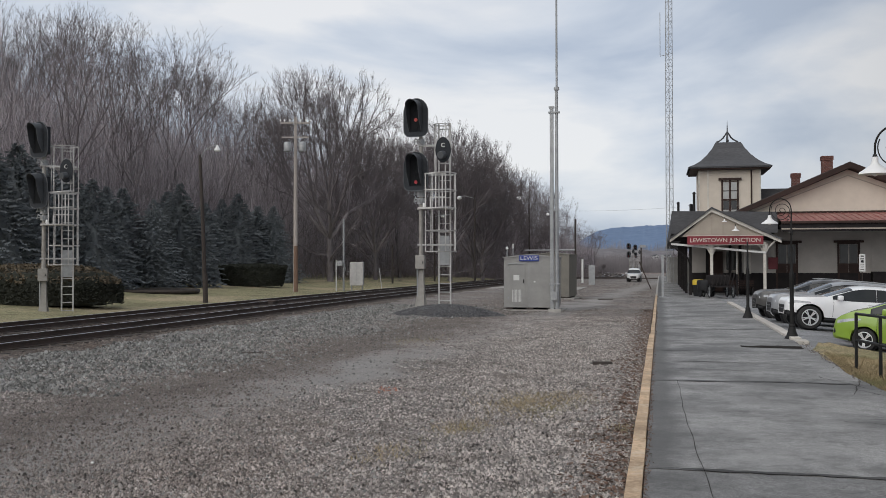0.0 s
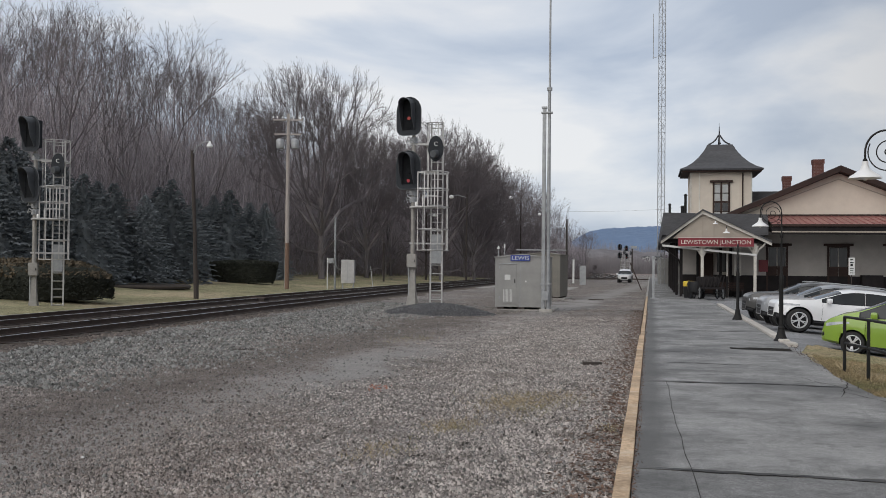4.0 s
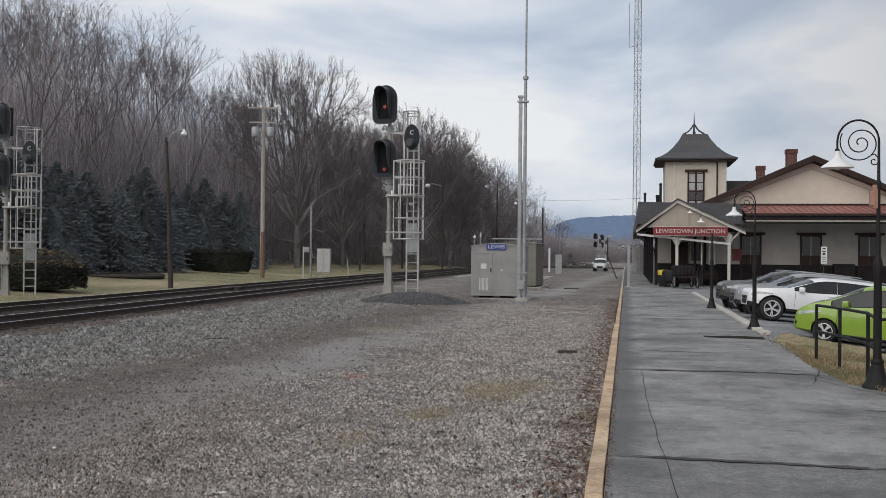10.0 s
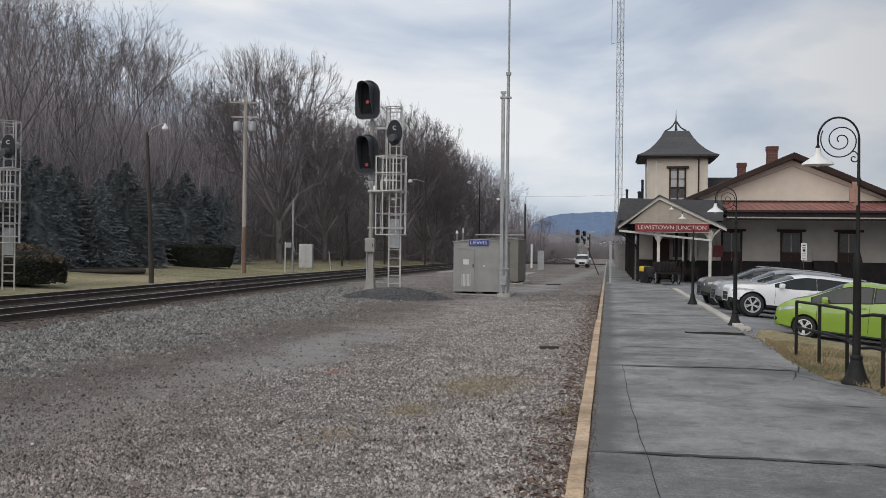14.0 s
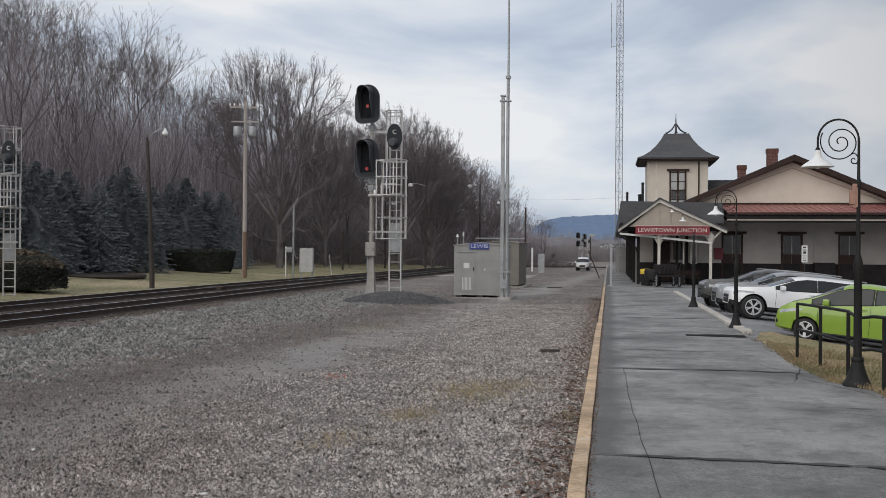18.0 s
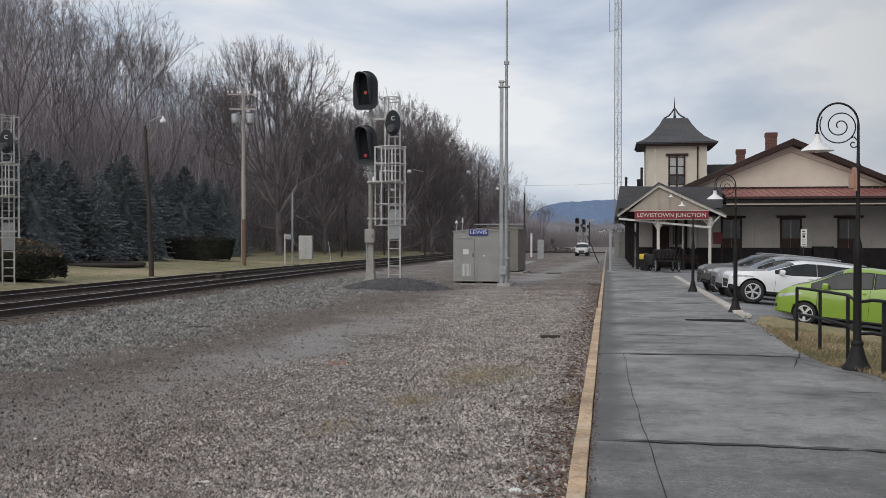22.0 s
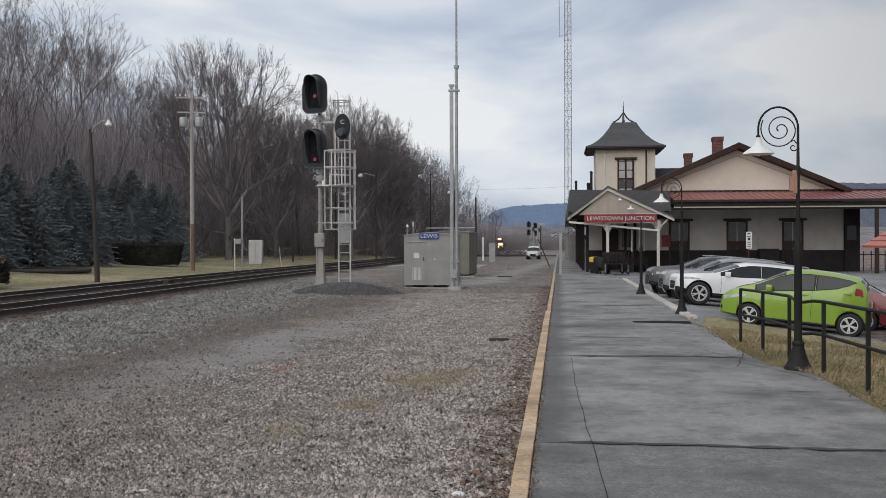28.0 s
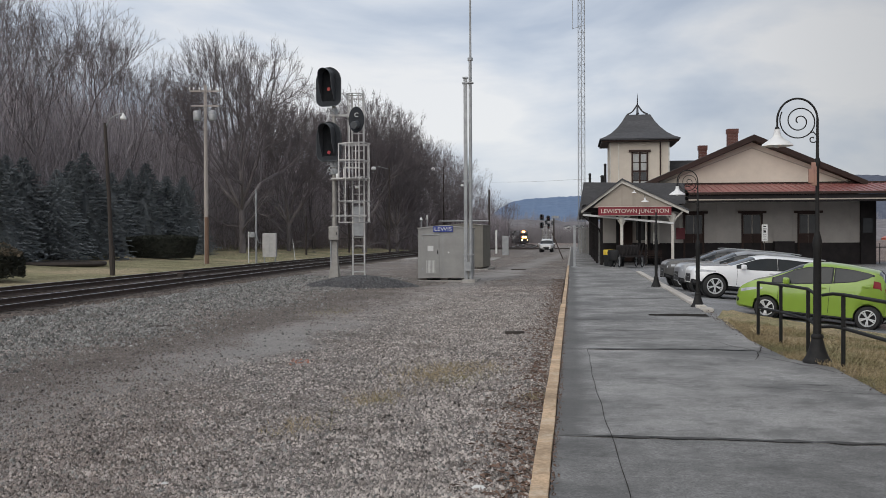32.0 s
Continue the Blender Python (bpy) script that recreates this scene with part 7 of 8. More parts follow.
def build_cars():
    M["headlamp"] = mat("headlamp_glass", (0.50, 0.52, 0.54), (0.25, 0.26, 0.28), 8, 0.12, coat=0.6)
    M["taillamp"] = mat("taillamp_glass", (0.30, 0.012, 0.015), (0.2, 0.008, 0.01), 8, 0.15, coat=0.6)
    M["car_glass"] = mat("car_glass", (0.018, 0.021, 0.022), (0.03, 0.034, 0.035), 1.2, 0.04, spec=0.45)
    M["tyre"] = mat("tyre_rubber", (0.018, 0.018, 0.019), (0.03, 0.029, 0.028), 6, 0.85)
    M["rim"] = mat("wheel_rim", (0.70, 0.71, 0.72), (0.6, 0.61, 0.62), 5, 0.3, metal=0.25)
    vehicle("green_hatchback", "lime green small hatchback parked beyond the railing", (6.04, 25.885, lot_z(6.04, 25.885)), 159, (0.245, 0.385, 0.045), HATCH, tilt=4.8)
    vehicle("white_suv", "white compact SUV parked nose to the kerb", (6.17, 33.67, lot_z(6.17, 33.67) + 0.035), 185, (0.86, 0.865, 0.87), SUV, tilt=5.0)
    vehicle("silver_suv", "steel-grey SUV parked in the row", (6.14, 36.92, lot_z(6.14, 37) - 0.03), 184, (0.27, 0.28, 0.295), TALL, tilt=4.0)
    vehicle("grey_suv", "dark grey SUV parked in the row", (5.92, 40.12, lot_z(5.92, 40.1) - 0.03), 184, (0.075, 0.074, 0.073), TALL, tilt=4.0)
    vehicle("red_sedan", "dark red sedan parked behind the green hatchback", (7.1, 28.1, lot_z(7.1, 28.1)), 160, (0.20, 0.018, 0.028), SEDAN, tilt=4.8)
    vehicle("pale_suv", "pale silver SUV at the far side of the car park", (20.2, 54.5, lot_z(20.2, 54.5)), 165, (0.5, 0.51, 0.52), SUV)
    vehicle("white_car", "white older car parked in the gravel lane", (-3.1, 122, -0.14), -91, (0.72, 0.72, 0.72), dict(SUV, W=1.72, top=TRUCK_TOP))


# ---------------------------------------------------------------- train
def build_train():
    """Two black diesel locomotives; nose along +x, rail top at z = 0."""
    def loco(label):
        t = thing("locomotive", label, "locomotive", (0, 0, -50))
        part("frame", Geo().box(-10.2, 10.4, -1.5, 1.5, 1.05, 1.55), M["black"], t, bevel=0.04)
        part("hood", Geo().prism([(-0.95, 1.55), (0.95, 1.55), (0.95, 4.0), (0.7, 4.45), (-0.7, 4.45), (-0.95, 4.0)], "x", -9.6, 5.2), M["locoblack"], t, "long black hood")
        part("radiator", Geo().box(-9.2, -5.6, -1.45, 1.45, 3.7, 4.6), M["locoblack"], t, bevel=0.05)
        cab = part("cab", Geo().prism([(5.2, 1.55), (8.0, 1.55), (8.0, 3.5), (7.7, 4.35), (5.2, 4.45)], "y", -1.5, 1.5), M["locoblack"], t, bevel=0.06)
        for y in (-0.85, 0.85):
            part("windscreen", Geo().box(7.93, 8.02, y - 0.5, y + 0.5, 3.0, 3.5), M["glass"], cab)
        part("cab_side_window", Geo().box(5.8, 7.2, -1.53, 1.53, 2.9, 3.5), M["glass"], cab)
        part("nose", Geo().prism([(8.0, 1.55), (9.6, 1.55), (9.55, 2.5), (9.3, 2.85), (8.0, 2.95)], "y", -0.95, 0.95), M["locoblack"], t, bevel=0.08)
        part("nose_stripe", Geo().box(9.58, 9.63, -0.7, 0.7, 1.75, 2.2), M["white"], t, "pale panel on the nose")
        part("pilot", Geo().hexa([(10.2, -1.45, 0.25), (10.75, -1.2, 0.2), (10.75, 1.2, 0.2), (10.2, 1.45, 0.25), (10.2, -1.45, 1.15), (10.5, -1.3, 1.15), (10.5, 1.3, 1.15), (10.2, 1.45, 1.15)]), M["black"], t)
        part("number_board", Geo().box(7.65, 7.98, -1.05, 1.05, 3.95, 4.2), M["white"], t)
        for x in (-6.6, 6.6):
            tr = part("truck", Geo().box(x - 2.2, x + 2.2, -1.25, 1.25, 0.45, 1.0), M["black"], t, bevel=0.05)
            for dx in (-1.7, 0, 1.7):
                part("wheelset", Geo().tube([(x + dx, -0.8, 0.5), (x + dx, 0.8, 0.5)], 0.5, 18), M["black"], tr)
        part("fuel_tank", Geo().box(-3.2, 3.2, -1.3, 1.3, 0.35, 1.05), M["black"], t, bevel=0.12)
        for y in (-1.45, 1.45):
            part("hand_rail", Geo().tube([(-9.6, y, 2.5), (5.0, y, 2.5)], 0.03, 5), M["white"], t)
            for k in range(8):
                part("stanchion", Geo().tube([(-9.4 + k * 2.0, y, 1.5), (-9.4 + k * 2.0, y, 2.5)], 0.025, 5), M["white"], t)
        return t
    M["locoblack"] = mat("locomotive_black", (0.03, 0.03, 0.033), (0.05, 0.046, 0.044), 2, 0.5, big=0.5)
    lead = loco("black diesel freight locomotive with blazing headlights")
    for y in (-0.22, 0.22):
        # wide orange discs imitate glare; the bulbs before them are the lamps
        part("headlight", Geo().tube([(7.95, y, 4.15), (8.16, y, 4.15)], 0.40, 14), M["headlight_glare"], lead, "orange disc for the upper lamps' glare")
        part("headlight_bulb", Geo().tube([(8.1, y, 4.15), (8.2, y, 4.15)], 0.22, 12), M["headlight_glow"], lead)
        part("nose_light", Geo().tube([(9.6, y * 2.1, 2.20), (9.75, y * 2.1, 2.20)], 0.46, 14), M["headlight_glare"], lead, "orange disc for the nose lamps' glare")
        part("nose_bulb", Geo().tube([(9.7, y * 2.1, 2.20), (9.8, y * 2.1, 2.20)], 0.28, 12), M["headlight_glow"], lead)
        part("ditch_light", Geo().tube([(10.6, y * 4, 1.25), (10.78, y * 4, 1.25)], 0.16, 12), M["headlight_glow"], lead, "bright ditch light")
    second = loco("second black diesel locomotive coupled behind the first")
    return lead, second


def move_train():
    """Round the curve from behind the wood, to 340 m off at the end."""
    ys = [y * 0.5 for y in range(300, 1600)]
    xs = [track_x(y) for y in ys]
    arc = [0.0]
    for i in range(1, len(ys)):
        arc.append(arc[-1] + math.hypot(xs[i] - xs[i - 1], ys[i] - ys[i - 1]))

    def spot(s):
        y = float(np.interp(s, arc, ys))
        a, b = (track_x(y - 9), y - 9), (track_x(y + 9), y + 9)
        return pose(track_x(y), y, 0.205 + dip(y), 0, 0, math.degrees(math.atan2(a[1] - b[1], a[0] - b[0])))
    end = float(np.interp(350, ys, arc))
    for ob, back in ((LOCOS[0], 0.0), (LOCOS[1], 21.6)):
        walk(ob, [(t, spot(end + back + 6.4 * (32.0 - t))) for t in [i * 1.0 for i in range(33)]])


# ---------------------------------------------------------------- woods
def grow(wood, twig, p, d, ln, r, level, sp, rs):
    """A limb that bends and forks, again and again, with fine shoots along it."""
    n, r1 = 3, r * sp["taper"]
    pts, rads = [p], [r]
    for i in range(n):
        d = (d + Vector((rs.uniform(-1, 1), rs.uniform(-1, 1), rs.uniform(-0.6, 0.8))) * sp["bend"] + Vector((0, 0, sp["lift"]))).normalized()
        pts.append(pts[-1] + d * (ln / n))
        rads.append(r + (r1 - r) * (i + 1) / n)
    last = level == sp["depth"]
    if last:
        rads[-1] = 0.004
    (wood if level < 1 else twig).tube(pts, rads, 6 if level < 1 else 4 if level < 4 else 3, caps=False)
    axis = d.normalized()

    def aside(a, turn):
        side = Matrix.Rotation(turn, 3, axis) @ axis.orthogonal().normalized()
        return (axis * math.cos(a) + side * math.sin(a)).normalized()
    if level >= sp.get("shoots_from", 1):
        for k in range(sp["shoots"]):
            s = rs.uniform(0.05, 1.0) * n
            i = min(int(s), n - 1)
            q = pts[i].lerp(pts[i + 1], s - i)
            e = (aside(rs.uniform(0.35, 1.0), rs.uniform(0, 6.283)) + Vector((0, 0, 0.25))).normalized()
            l2 = sp["shoot"] * rs.uniform(0.5, 1.4)
            for f, ll in ((0.0, 1.0), (0.35, 0.55), (0.6, 0.5)):
                b = q + e * (l2 * f)
                g = e if f == 0 else (e + Vector((rs.uniform(-1, 1), rs.uniform(-1, 1), rs.uniform(-0.5, 1))) * 0.7).normalized()
                c = g.orthogonal().normalized() * (sp["fine"] * (1.0 if f == 0 else 0.8))
                c = Matrix.Rotation(rs.uniform(0, 6.283), 3, g) @ c
                k0 = len(twig.v)
                twig.v += [tuple(b + c), tuple(b - c), tuple(b + g * (l2 * ll))]
                twig.f.append((k0, k0 + 1, k0 + 2))
    if last:
        return
    forks, turn = (3 if rs.random() < sp["three"] else 2), rs.uniform(0, 6.283)
    for k in range(forks):
        a = rs.uniform(*sp["fork"]) * (0.5 if k == 0 else 1.0)
        grow(wood, twig, pts[-1], aside(a, turn + 6.283 * k / forks + rs.uniform(-0.5, 0.5)), ln * rs.uniform(*sp["short"]), r1 * (0.86 if k == 0 else 0.66), level + 1, sp, rs)


def bare_tree(name, label, height, sp, seed, bark):
    """A leafless tree: a bole that forks into a crown of ever finer limbs; brought to its height at the end."""
    rs = random.Random(seed)
    wood, twig, limbs = Geo(), Geo(), []
    t = thing(name, label, "tree", (0, 0, -60))
    pts, rads, p, d = [Vector((0, 0, -0.6))], [height * sp["girth"] * 1.45], Vector((0, 0, -0.6)), Vector((0, 0, 1))
    for i in range(4):
        d = (d + Vector((rs.uniform(-1, 1), rs.uniform(-1, 1), 0)) * sp["lean"]).normalized()
        p = p + d * (height * sp["bole"] / 4)
        pts.append(p.copy())
        rads.append(height * sp["girth"] * (1.12 - 0.07 * i))
    wood.tube(pts, rads, 8, caps=False)
    for k in range(sp["stems"]):
        a = 2.4 * k + rs.uniform(-0.4, 0.4)
        e = (d + Vector((math.cos(a), math.sin(a), 0.1)) * (sp["open"][0] + (sp["open"][1] - sp["open"][0]) * (k + rs.random()) / sp["stems"])).normalized()
        limbs.append(Geo())
        grow(limbs[-1], twig, p - d * 0.1, e, height * sp["first"] * rs.uniform(0.85, 1.15), rads[-1] * (0.9 if k == 0 else 0.66), 0, sp, rs)
    for k in range(sp.get("low", 0)):
        # side limbs below the crown
        i = rs.randint(1, 3)
        a = rs.uniform(0, 6.283)
        grow(wood, twig, pts[i].lerp(pts[i + 1], rs.random()), Vector((math.cos(a), math.sin(a), rs.uniform(0.1, 0.7))).normalized(), height * sp["first"] * 0.75, rads[i] * 0.3, 2, sp, rs)
    k = height / max(v[2] for v in twig.v)
    wide = sp["reach"] * height / float(np.percentile([math.hypot(v[0], v[1]) * k for v in twig.v], 93)) if "reach" in sp else 1.0
    for g in [wood, twig] + limbs:
        g.v = [(x * k * wide, y * k * wide, z * k) for x, y, z in g.v]
    part("trunk", wood.mesh("trunk", bark, smooth=True, fix=False), bark, t)
    for g in limbs:
        part("limb", g.mesh("limb", bark, smooth=True, fix=False), bark, t)
    part("crown", twig.mesh("crown", M["twig"], fix=False), M["twig"], t, "bare leafless twigs")
    return t


def spruce(name, label, height, width, seed):
    """Whorls of boughs with short fronds, round a dense dark heart."""
    rs = random.Random(seed)
    t = thing(name, label, "tree", (0, 0, -60))
    part("trunk", Geo().tube([(0, 0, -0.3), (0, 0, height * 0.97)], [height * 0.018, 0.01], 7), M["spruce_trunk"], t, smooth=True)
    heart = Geo().lathe([(width * 0.40, 0.35), (width * 0.48, height * 0.10), (width * 0.34, height * 0.36), (width * 0.17, height * 0.68), (0.03, height * 0.93)], 14)
    heart.v = [(x * (1 + 0.25 * noise.noise((x, y, z * 1.3))), y * (1 + 0.25 * noise.noise((y, x, z * 1.3))), z) for x, y, z in heart.v]
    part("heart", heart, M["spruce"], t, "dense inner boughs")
    g = Geo()
    z = 0.3
    while z < height:
        s = z / height
        r = width * (1 - s) ** 0.9 * rs.uniform(0.88, 1.1) + 0.06
        n = max(6, int(25 * (1 - s) + 5))
        for k in range(n):
            a = 2 * math.pi * (k + rs.random() * 0.8) / n
            rr = r * rs.uniform(0.74, 1.12)
            c, sn = math.cos(a), math.sin(a)
            droop = -0.26 * rr * (1 - s) + 0.14 * rr * s
            m = 7 if rr > 0.8 else 4
            for j in range(m):
                f = 0.36 + 0.64 * (j + 0.6) / m
                bx, by, bz = c * rr * f, sn * rr * f, z + droop * f * f + 0.08 * rs.uniform(-1, 1)
                for e in (-1, 1, 0):
                    fan = a + e * rs.uniform(0.4, 0.9)
                    ln = (0.18 + 0.15 * (1 - s)) * rs.uniform(0.6, 1.3)
                    w = ln * 0.18
                    tip = (bx + math.cos(fan) * ln, by + math.sin(fan) * ln, bz + rs.uniform(-0.20, 0.06))
                    px, py = -math.sin(fan) * w, math.cos(fan) * w
                    k0 = len(g.v)
                    g.v += [(bx - c * 0.1, by - sn * 0.1, bz), ((bx + tip[0]) / 2 + px, (by + tip[1]) / 2 + py, bz - 0.07), tip, ((bx + tip[0]) / 2 - px, (by + tip[1]) / 2 - py, bz - 0.07)]
                    g.f += [(k0, k0 + 1, k0 + 2), (k0, k0 + 2, k0 + 3)]
        z += 0.17 + 0.20 * (1 - s)
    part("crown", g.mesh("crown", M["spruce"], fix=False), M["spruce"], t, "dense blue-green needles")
    return t


FOREST = dict(bole=0.27, girth=0.0086, lean=0.08, stems=2, open=(0.10, 0.42), first=0.215, depth=5, taper=0.79, bend=0.12, lift=0.07, three=0.30, fork=(0.28, 0.72), short=(0.68, 0.90), shoots=4, shoot=0.70, fine=0.013, low=4)
POLE = dict(FOREST, bole=0.38, girth=0.0052, stems=2, open=(0.08, 0.25), first=0.20, depth=4, fork=(0.20, 0.55), shoots=8, low=6)
OAK = dict(reach=0.37, bole=0.20, girth=0.0165, lean=0.03, stems=8, open=(0.15, 2.2), first=0.165, depth=5, taper=0.76, bend=0.19, lift=0.03, three=0.5, fork=(0.30, 0.85), short=(0.74, 0.92), shoots=13, shoot=0.72, fine=0.012, low=4, shoots_from=2)


def build_woods():
    rs = random.Random(21)
    src_h = (19, 20.5, 22, 18, 23.5, 20)
    kinds = [bare_tree("bare_tree", "bare leafless grey-brown woodland tree", h, POLE if i in (3, 5) else FOREST, 30 + i, M["bark"]) for i, h in enumerate(src_h)]
    oaks = [bare_tree("bare_oak", "bare broad-crowned leafless tree", h, OAK, 60 + i, M["bark_oak"]) for i, h in enumerate((23, 18.5, 15.5))]
    for o in kinds + oaks:
        tagged(o, group="bare trees of the wood")
    used = set()

    def put(src, x, y, k=1.0):
        m = pose(x, y, bank(x, y) - 0.2, 0, 0, rs.uniform(0, 360))
        if src.name in used:
            o = copy_thing(src, m)
        else:
            used.add(src.name)
            src.matrix_world = m
            o = src
        o.scale = (k, k, k)
    SKY_A = (-38, -34, -31.4, -29.9, -27, -25.8, -24.2, -22.9, -20.7, -17.4, -15.7, -14.9, -13, -10.4, -9.2, -7.7, -6.5, -5, -4, 0)
    SKY_E = (14.8, 14.4, 13.9, 13.5, 13.3, 12.5, 10.8, 9.5, 9.2, 8.8, 8.6, 8.6, 8.2, 7.0, 5.8, 5.4, 4.9, 3.6, 2.6, 2.0)

    def tall(x, y, h, lo=0.80):
        """Size of a tree of height h, so that the wood's top line falls away down the valley."""
        top = 2.0 + math.hypot(x, y) * math.tan(radians(lerp(math.degrees(math.atan2(x, y)), SKY_A, SKY_E)))
        return max(0.25, min(1.6, (top - bank(x, y)) / h)) * rs.uniform(lo, 1.04)
    # lone broad trees at the wood's edge
    for x, y, i, k in ((-32.3, 92.8, 0, 1.02), (-24.8, 115, 1, 1.12), (-31.5, 106, 1, 1.0), (-22.6, 125, 1, 0.98), (-26, 136, 2, 1.1), (-24, 156, 1, 0.8), (-22, 178, 2, 0.85)):
        put(oaks[i], x, y, k)
    # the wood in ranks up the hill
    for rank in range(5):
        y = 18.0
        while y < 265:
            d = 1.5 + rank * 8.0 + rs.uniform(-3.2, 3.2)
            x = wood_x(y) - d
            src = rs.choice(kinds)
            if math.degrees(math.atan2(-x, y)) < 40:
                put(src, x, y, tall(x, y, src_h[kinds.index(src)]))
            y += rs.uniform(4.4, 7.8) * lerp(y, (20, 120, 260), (0.85, 1.1, 1.5)) * (1.0 + rank * 0.08)
    for i in range(26):
        y = rs.uniform(270, 420)
        put(rs.choice(kinds), wood_x(y) - rs.uniform(0, 30), y, 0.7)
    # spruces on the lawn
    sp = [spruce("spruce", "blue-green spruce tree with drooping boughs", h, w, 80 + i) for i, (h, w) in enumerate(((8.5, 4.3), (7.2, 4.2), (9.5, 4.6)))]
    for o in sp:
        tagged(o, group="spruces on the lawn")
    for x, y, i, k in ((-36.8, 47.4, 0, 1.06), (-37.8, 51.6, 1, 1.24), (-38.6, 56.0, 2, 0.85), (-35.4, 55.7, 0, 0.85), (-36.9, 61.8, 1, 0.98), (-35.1, 62.9, 2, 0.67), (-34.9, 66.4, 0, 0.92), (-37.3, 75.2, 1, 0.95), (-38.6, 81.3, 2, 0.79), (-36.5, 80.1, 0, 0.94), (-36.5, 84.4, 1, 0.99), (-34.8, 84.1, 2, 0.75), (-41.4, 62.5, 0, 0.97), (-39.0, 72.1, 1, 1.04), (-41.0, 66.4, 2, 0.78), (-41.8, 58.6, 0, 1.04)):
        m = pose(x, y, bank(x, y) - 0.1, 0, 0, rs.uniform(0, 360))
        o = sp[i] if sp[i].name not in used else copy_thing(sp[i], m)
        used.add(sp[i].name)
        o.matrix_world = m
        o.scale = (k, k, k)
    # thin undergrowth and saplings under the trees
    g = Geo()
    for i in range(16000):
        y = rs.uniform(35, 270)
        x = wood_x(y) + 1.5 - abs(rs.gauss(0, 16))
        if math.degrees(math.atan2(-x, y)) > 43:
            continue
        z = bank(x, y) - 0.2
        h = rs.uniform(0.8, 3.6) * (1.0 if rs.random() < 0.85 else 2.0)
        lx, ly = rs.uniform(-0.35, 0.35) * h, rs.uniform(-0.35, 0.35) * h
        w = 0.012 + 0.006 * h
        k = len(g.v)
        g.v += [(x - w, y, z), (x + w, y, z), (x, y + w, z), (x + lx, y + ly, z + h)]
        g.f += [(k, k + 1, k + 3), (k + 1, k + 2, k + 3), (k + 2, k, k + 3)]
        for j in range(2):
            s = rs.uniform(0.3, 0.8)
            a = rs.uniform(0, 6.28)
            b = (x + lx * s, y + ly * s, z + h * s)
            e = (b[0] + math.cos(a) * 0.4 * h, b[1] + math.sin(a) * 0.4 * h, b[2] + 0.3 * h)
            k = len(g.v)
            g.v += [(b[0] - w * 0.6, b[1], b[2]), (b[0] + w * 0.6, b[1], b[2]), (b[0], b[1], b[2] + w), e]
            g.f += [(k, k + 1, k + 3), (k + 1, k + 2, k + 3), (k + 2, k, k + 3)]
    tagged(new("undergrowth", g.mesh("undergrowth", M["brush"], fix=False)), "tangled bare undergrowth beneath the trees", "undergrowth", kind="stuff")


def build_thicket():
    """The mass of fine bare stems and twigs: brush at the wood's edge, and the deep wood behind it."""
    def mass(name, label, n, seed, depth, power, tops, floor, ln0, ln1, w0, lean, material):
        rs = np.random.RandomState(seed)
        y = 30 + 285 * rs.rand(n) ** 1.15
        x = np.interp(y, WOOD_Y, WOOD_X) - depth * rs.rand(n) ** power
        keep = np.degrees(np.arctan2(-x, y)) < 39
        x, y = x[keep], y[keep]
        n = len(x)
        clump = np.array([noise.noise((a * 0.13, b * 0.13, seed)) for a, b in zip(x, y)])
        top = np.interp(y, (20, 60, 90, 140, 280), tops) * (0.8 + 0.5 * clump + 0.25 * rs.rand(n))
        z0 = np.array([bank(a, b) for a, b in zip(x, y)]) - 0.3
        zb = z0 + top * rs.rand(n) ** floor
        ln = ln0 + (ln1 - ln0) * rs.rand(n) ** 1.5
        lx, ly = rs.normal(0, lean, n) * ln, rs.normal(0, lean, n) * ln
        w = w0 * (0.6 + 0.8 * rs.rand(n))
        a = rs.rand(n) * 3.1416
        c, d = np.cos(a) * w, np.sin(a) * w
        v = np.stack([np.stack([x - c, y - d, zb], -1), np.stack([x + c, y + d, zb], -1), np.stack([x + lx, y + ly, zb + ln], -1)], 1)
        me = bpy.data.meshes.new(name)
        me.from_pydata(v.reshape(-1, 3).tolist(), [], (np.arange(3)[None] + 3 * np.arange(n)[:, None]).tolist())
        me.materials.append(material)
        tagged(new(name, me), label, "woods", kind="stuff")
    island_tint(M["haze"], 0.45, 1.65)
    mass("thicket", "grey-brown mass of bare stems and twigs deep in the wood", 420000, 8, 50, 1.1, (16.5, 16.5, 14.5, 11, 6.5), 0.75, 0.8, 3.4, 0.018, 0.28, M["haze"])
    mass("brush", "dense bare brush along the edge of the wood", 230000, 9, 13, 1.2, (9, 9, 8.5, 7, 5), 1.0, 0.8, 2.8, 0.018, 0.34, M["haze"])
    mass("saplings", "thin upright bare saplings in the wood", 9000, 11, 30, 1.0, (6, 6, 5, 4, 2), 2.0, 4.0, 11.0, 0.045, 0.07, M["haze"])


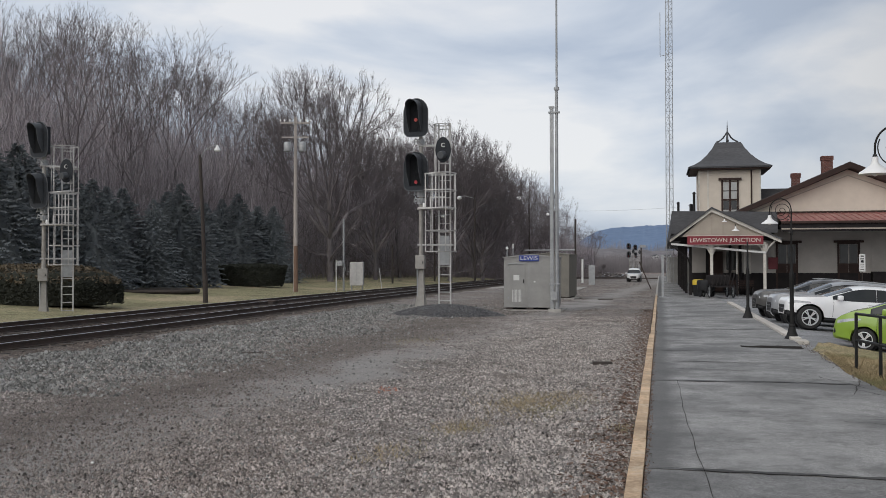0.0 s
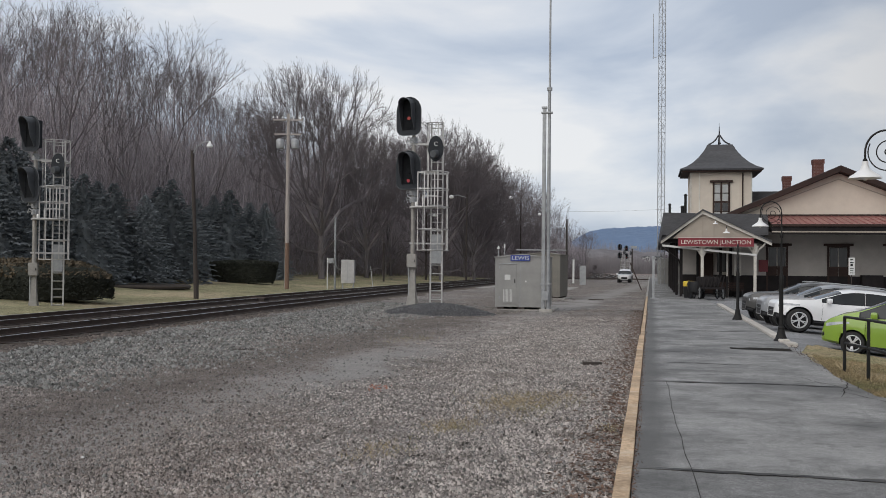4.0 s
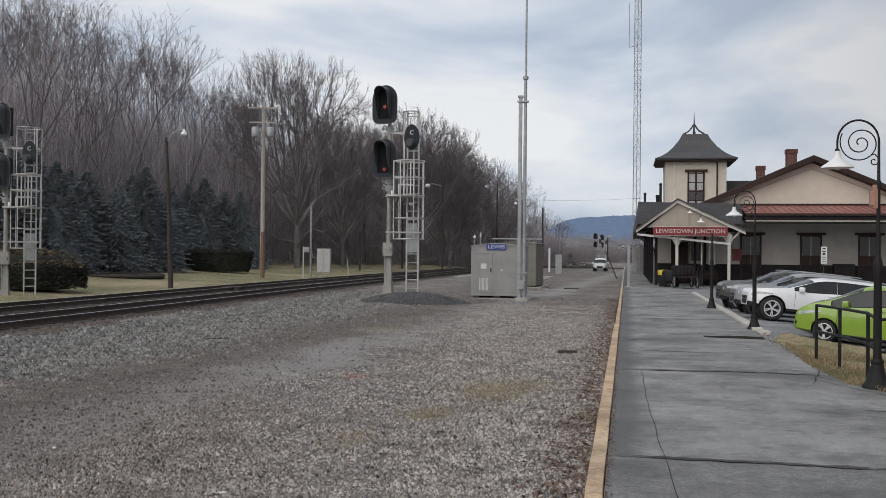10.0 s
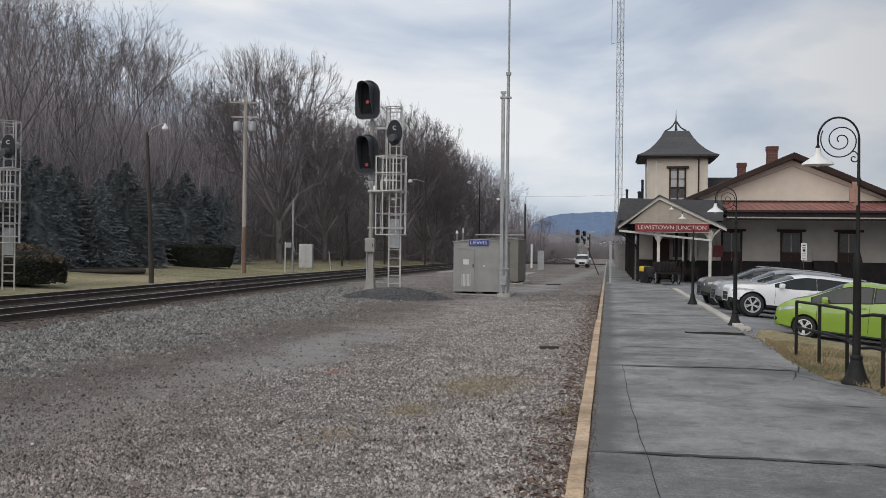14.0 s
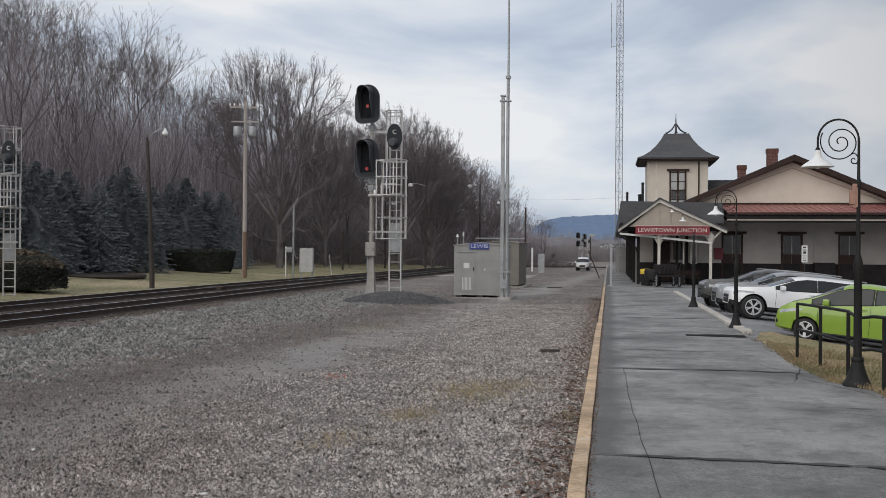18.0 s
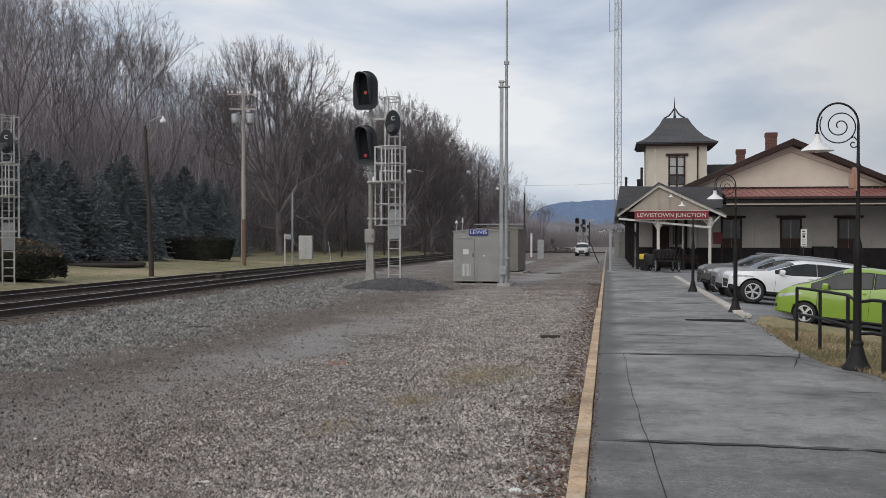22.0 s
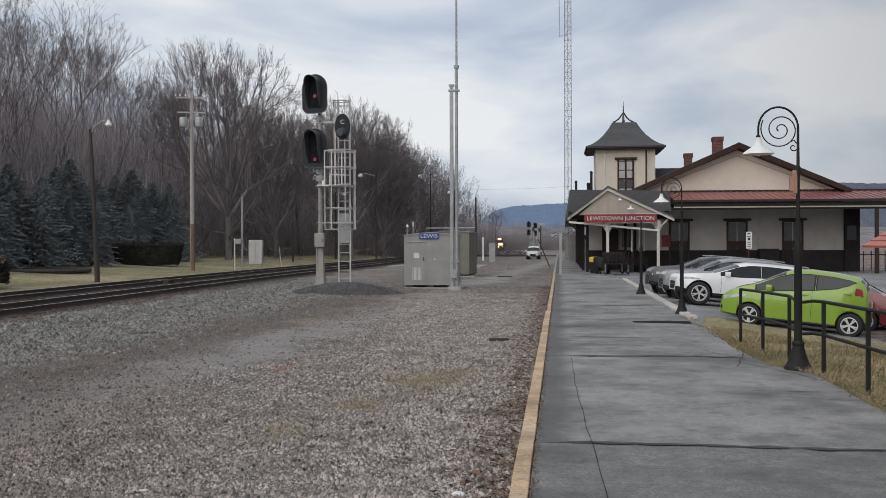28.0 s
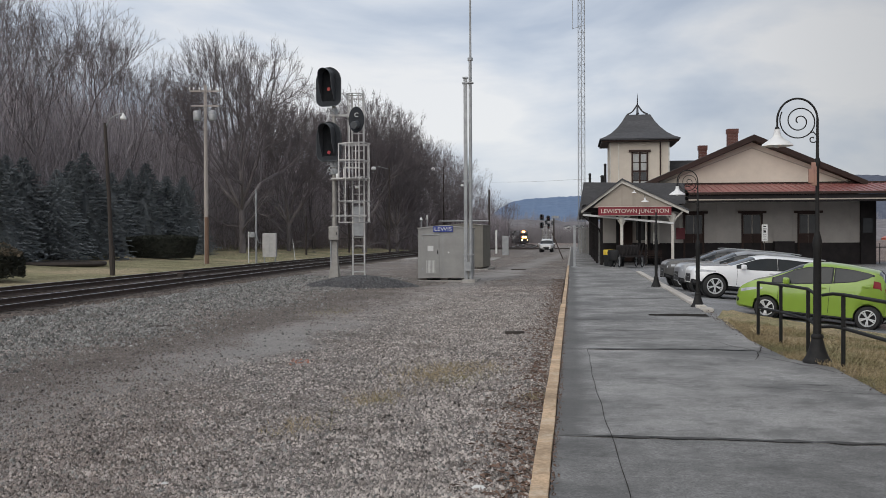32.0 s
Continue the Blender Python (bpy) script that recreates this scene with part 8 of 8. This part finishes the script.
def build_distance():
    """The far ridge, a hill behind the station, and scrub beyond the junction, with haze put into their colours."""
    def ridge(name, pts, depth, y0, material, label):
        rows = [[], [], [], []]
        for i in range(401):
            s = i / 400
            x = pts[0][0] + (pts[-1][0] - pts[0][0]) * s
            h = lerp(x, [p[0] for p in pts], [p[1] for p in pts])
            h += (0.16 if y0 < 600 else 0.012) * h * noise.noise((x * 0.02, 1, 1)) + (0.12 * h * noise.noise((x * 0.13, 2, 7)) if y0 < 600 else 0) + 0.022 * h * noise.noise((x * 0.11, 5, 1)) + 0.012 * h * noise.noise((x * 0.6, 9, 1))
            for r, (dy, k) in zip(rows, ((0, 0.0), (depth * 0.5, 0.55), (depth, 0.97), (depth * 1.3, 1.0))):
                r.append((x, y0 + dy, -5 + (h + 5) * k + (0.008 * h * noise.noise((x * 0.05, dy * 0.01, 3)) if 0 < k < 0.99 else 0)))
        solid(name, Geo().grid(rows), material, label, "hill", kind="structure", smooth=True)
    ridge("blue_ridge", ((-700, 40), (-330, 42), (-205, 48), (-178, 70), (-150, 86), (-110, 94), (-20, 99), (100, 103), (200, 104), (420, 92), (700, 90)), 500, 1900, M["ridge"], "long wooded ridge in the distance, haze blue in its colour")
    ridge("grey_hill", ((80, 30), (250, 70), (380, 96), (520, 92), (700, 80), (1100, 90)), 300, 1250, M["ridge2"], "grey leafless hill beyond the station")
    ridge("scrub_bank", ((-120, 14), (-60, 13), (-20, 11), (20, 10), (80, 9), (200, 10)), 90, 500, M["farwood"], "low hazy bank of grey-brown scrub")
    rs = random.Random(5)
    g = Geo()
    for i in range(34000):
        y = rs.uniform(412, 520)
        x = rs.uniform(-0.07 * y, 0.24 * y)
        h = rs.uniform(0.8, 5.0) * (1.1 + 0.9 * noise.noise((x * 0.05, y * 0.02, 3))) * (1.25 if x < 0 else 1.0)
        w, lx = 0.07, rs.uniform(-1.4, 1.4)
        k = len(g.v)
        g.v += [(x - w, y, -2.0), (x + w, y, -2.0), (x + lx, y + rs.uniform(-1, 1), h), (x - lx * 0.6, y, h * 0.8)]
        g.f += [(k, k + 1, k + 2), (k, k + 1, k + 3)]
    tagged(new("far_scrub", g.mesh("far_scrub", M["farwood"], fix=False)), "hazy grey-brown scrub beyond the junction", "scrub", kind="stuff")

    # woods at the ridge's foot, with haze put into their colour
    g = Geo()
    for i in range(16000):
        y = rs.uniform(640, 900)
        x = rs.uniform(-0.09 * y, 0.30 * y)
        h = 4 + rs.random() ** 0.8 * 16 * (0.75 + 0.7 * noise.noise((x * 0.03, y * 0.012, 8)))
        w, lx = rs.uniform(0.2, 0.5), rs.uniform(-3.0, 3.0)
        k = len(g.v)
        g.v += [(x - w, y, -3.0), (x + w, y, -3.0), (x + lx, y + rs.uniform(-1, 1), h), (x - lx * 0.7, y, h * 0.75)]
        g.f += [(k, k + 1, k + 2), (k, k + 1, k + 3)]
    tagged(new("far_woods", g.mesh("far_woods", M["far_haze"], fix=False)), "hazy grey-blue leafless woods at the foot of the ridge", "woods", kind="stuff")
    # leafless trees and bushes beyond the junction
    rs = random.Random(9)
    for i, (x, y, h) in enumerate(((-20.5, 300, 6.5), (-17.8, 318, 4.0), (2.5, 420, 7.5), (7.5, 440, 9.0), (12, 450, 11.0), (18, 430, 12.0), (-4, 455, 7.0), (-12, 470, 8.0), (24, 460, 12.0), (-28, 420, 9.0))):
        o = bare_tree("far_tree", "small bare tree beyond the junction", h, POLE if i % 2 else FOREST, 100 + i, M["bark"])
        o.matrix_world = pose(x, y, -1.6, 0, 0, rs.uniform(0, 360))
        tagged(o, group="trees beyond the junction")
    # a few pale houses among the far trees
    for k, (x, y, w, h, turn) in enumerate(((-1.5, 478, 2.1, 1.5, 20), (2.4, 492, 1.7, 1.2, -15), (5.0, 500, 2.2, 1.6, 40), (-14, 510, 1.6, 1.2, -30))):
        hs = thing("house", "small pale house among far trees", "house", (x, y, 4.4), turn, "far houses")
        part("wall", Geo().prism([(-w / 2, -6), (w / 2, -6), (w / 2, h), (0, h + w * 0.3), (-w / 2, h)], "y", 0, 5), M["white"], hs, "pale walls")
        for e in (-1, 1):
            part("roof", Geo().hexa([(0, -0.2, h + w * 0.3), (e * w * 0.56, -0.2, h - w * 0.03), (e * w * 0.56, 5.2, h - w * 0.03), (0, 5.2, h + w * 0.3),
                                     (0, -0.2, h + w * 0.3 + 0.2), (e * w * 0.56, -0.2, h - w * 0.03 + 0.2), (e * w * 0.56, 5.2, h - w * 0.03 + 0.2), (0, 5.2, h + w * 0.3 + 0.2)]), M["slate"], hs)
        for x0 in (-w * 0.25, w * 0.2):
            part("window", Geo().box(x0 - 0.4, x0 + 0.4, -0.06, -0.004, h * 0.3, h * 0.7), M["glass"], hs)
    # pole with a box on top beside the far signals, and a wire across the line
    p = thing("far_pole", "thin grey pole with a lamp box beside far signals", "pole", (-3.5, 190, -1.3))
    part("shaft", Geo().tube([(0, 0, -0.3), (0, 0, 6.6)], [0.16, 0.12], 8), M["darkpole"], p)
    part("lamp_box", Geo().box(-0.3, 0.9, -0.2, 0.2, 6.5, 7.0), M["galv"], p, bevel=0.05)
    w = thing("overhead_wire", "thin wire sagging across the tracks", "wire", (0, 0, 0))
    part("strand", Geo().tube([(-13 + 15 * s, 100, 7.45 + 0.06 * (2 * s - 0.9) ** 2 * 4) for s in [i / 16 for i in range(17)]], 0.009, 4), M["darkpole"], w)


# ---------------------------------------------------------------- build
def motions():
    """What moves: the train."""
    move_train()


build_ground()
build_platform()
build_lot()
build_tracks()
build_station()
build_under_canopy()
build_lamps()
build_railing()
build_shed()
build_signals()
build_poles()
build_cars()
LOCOS = build_train()
build_distance()
build_woods()
build_thicket()
build_stones()
motions()
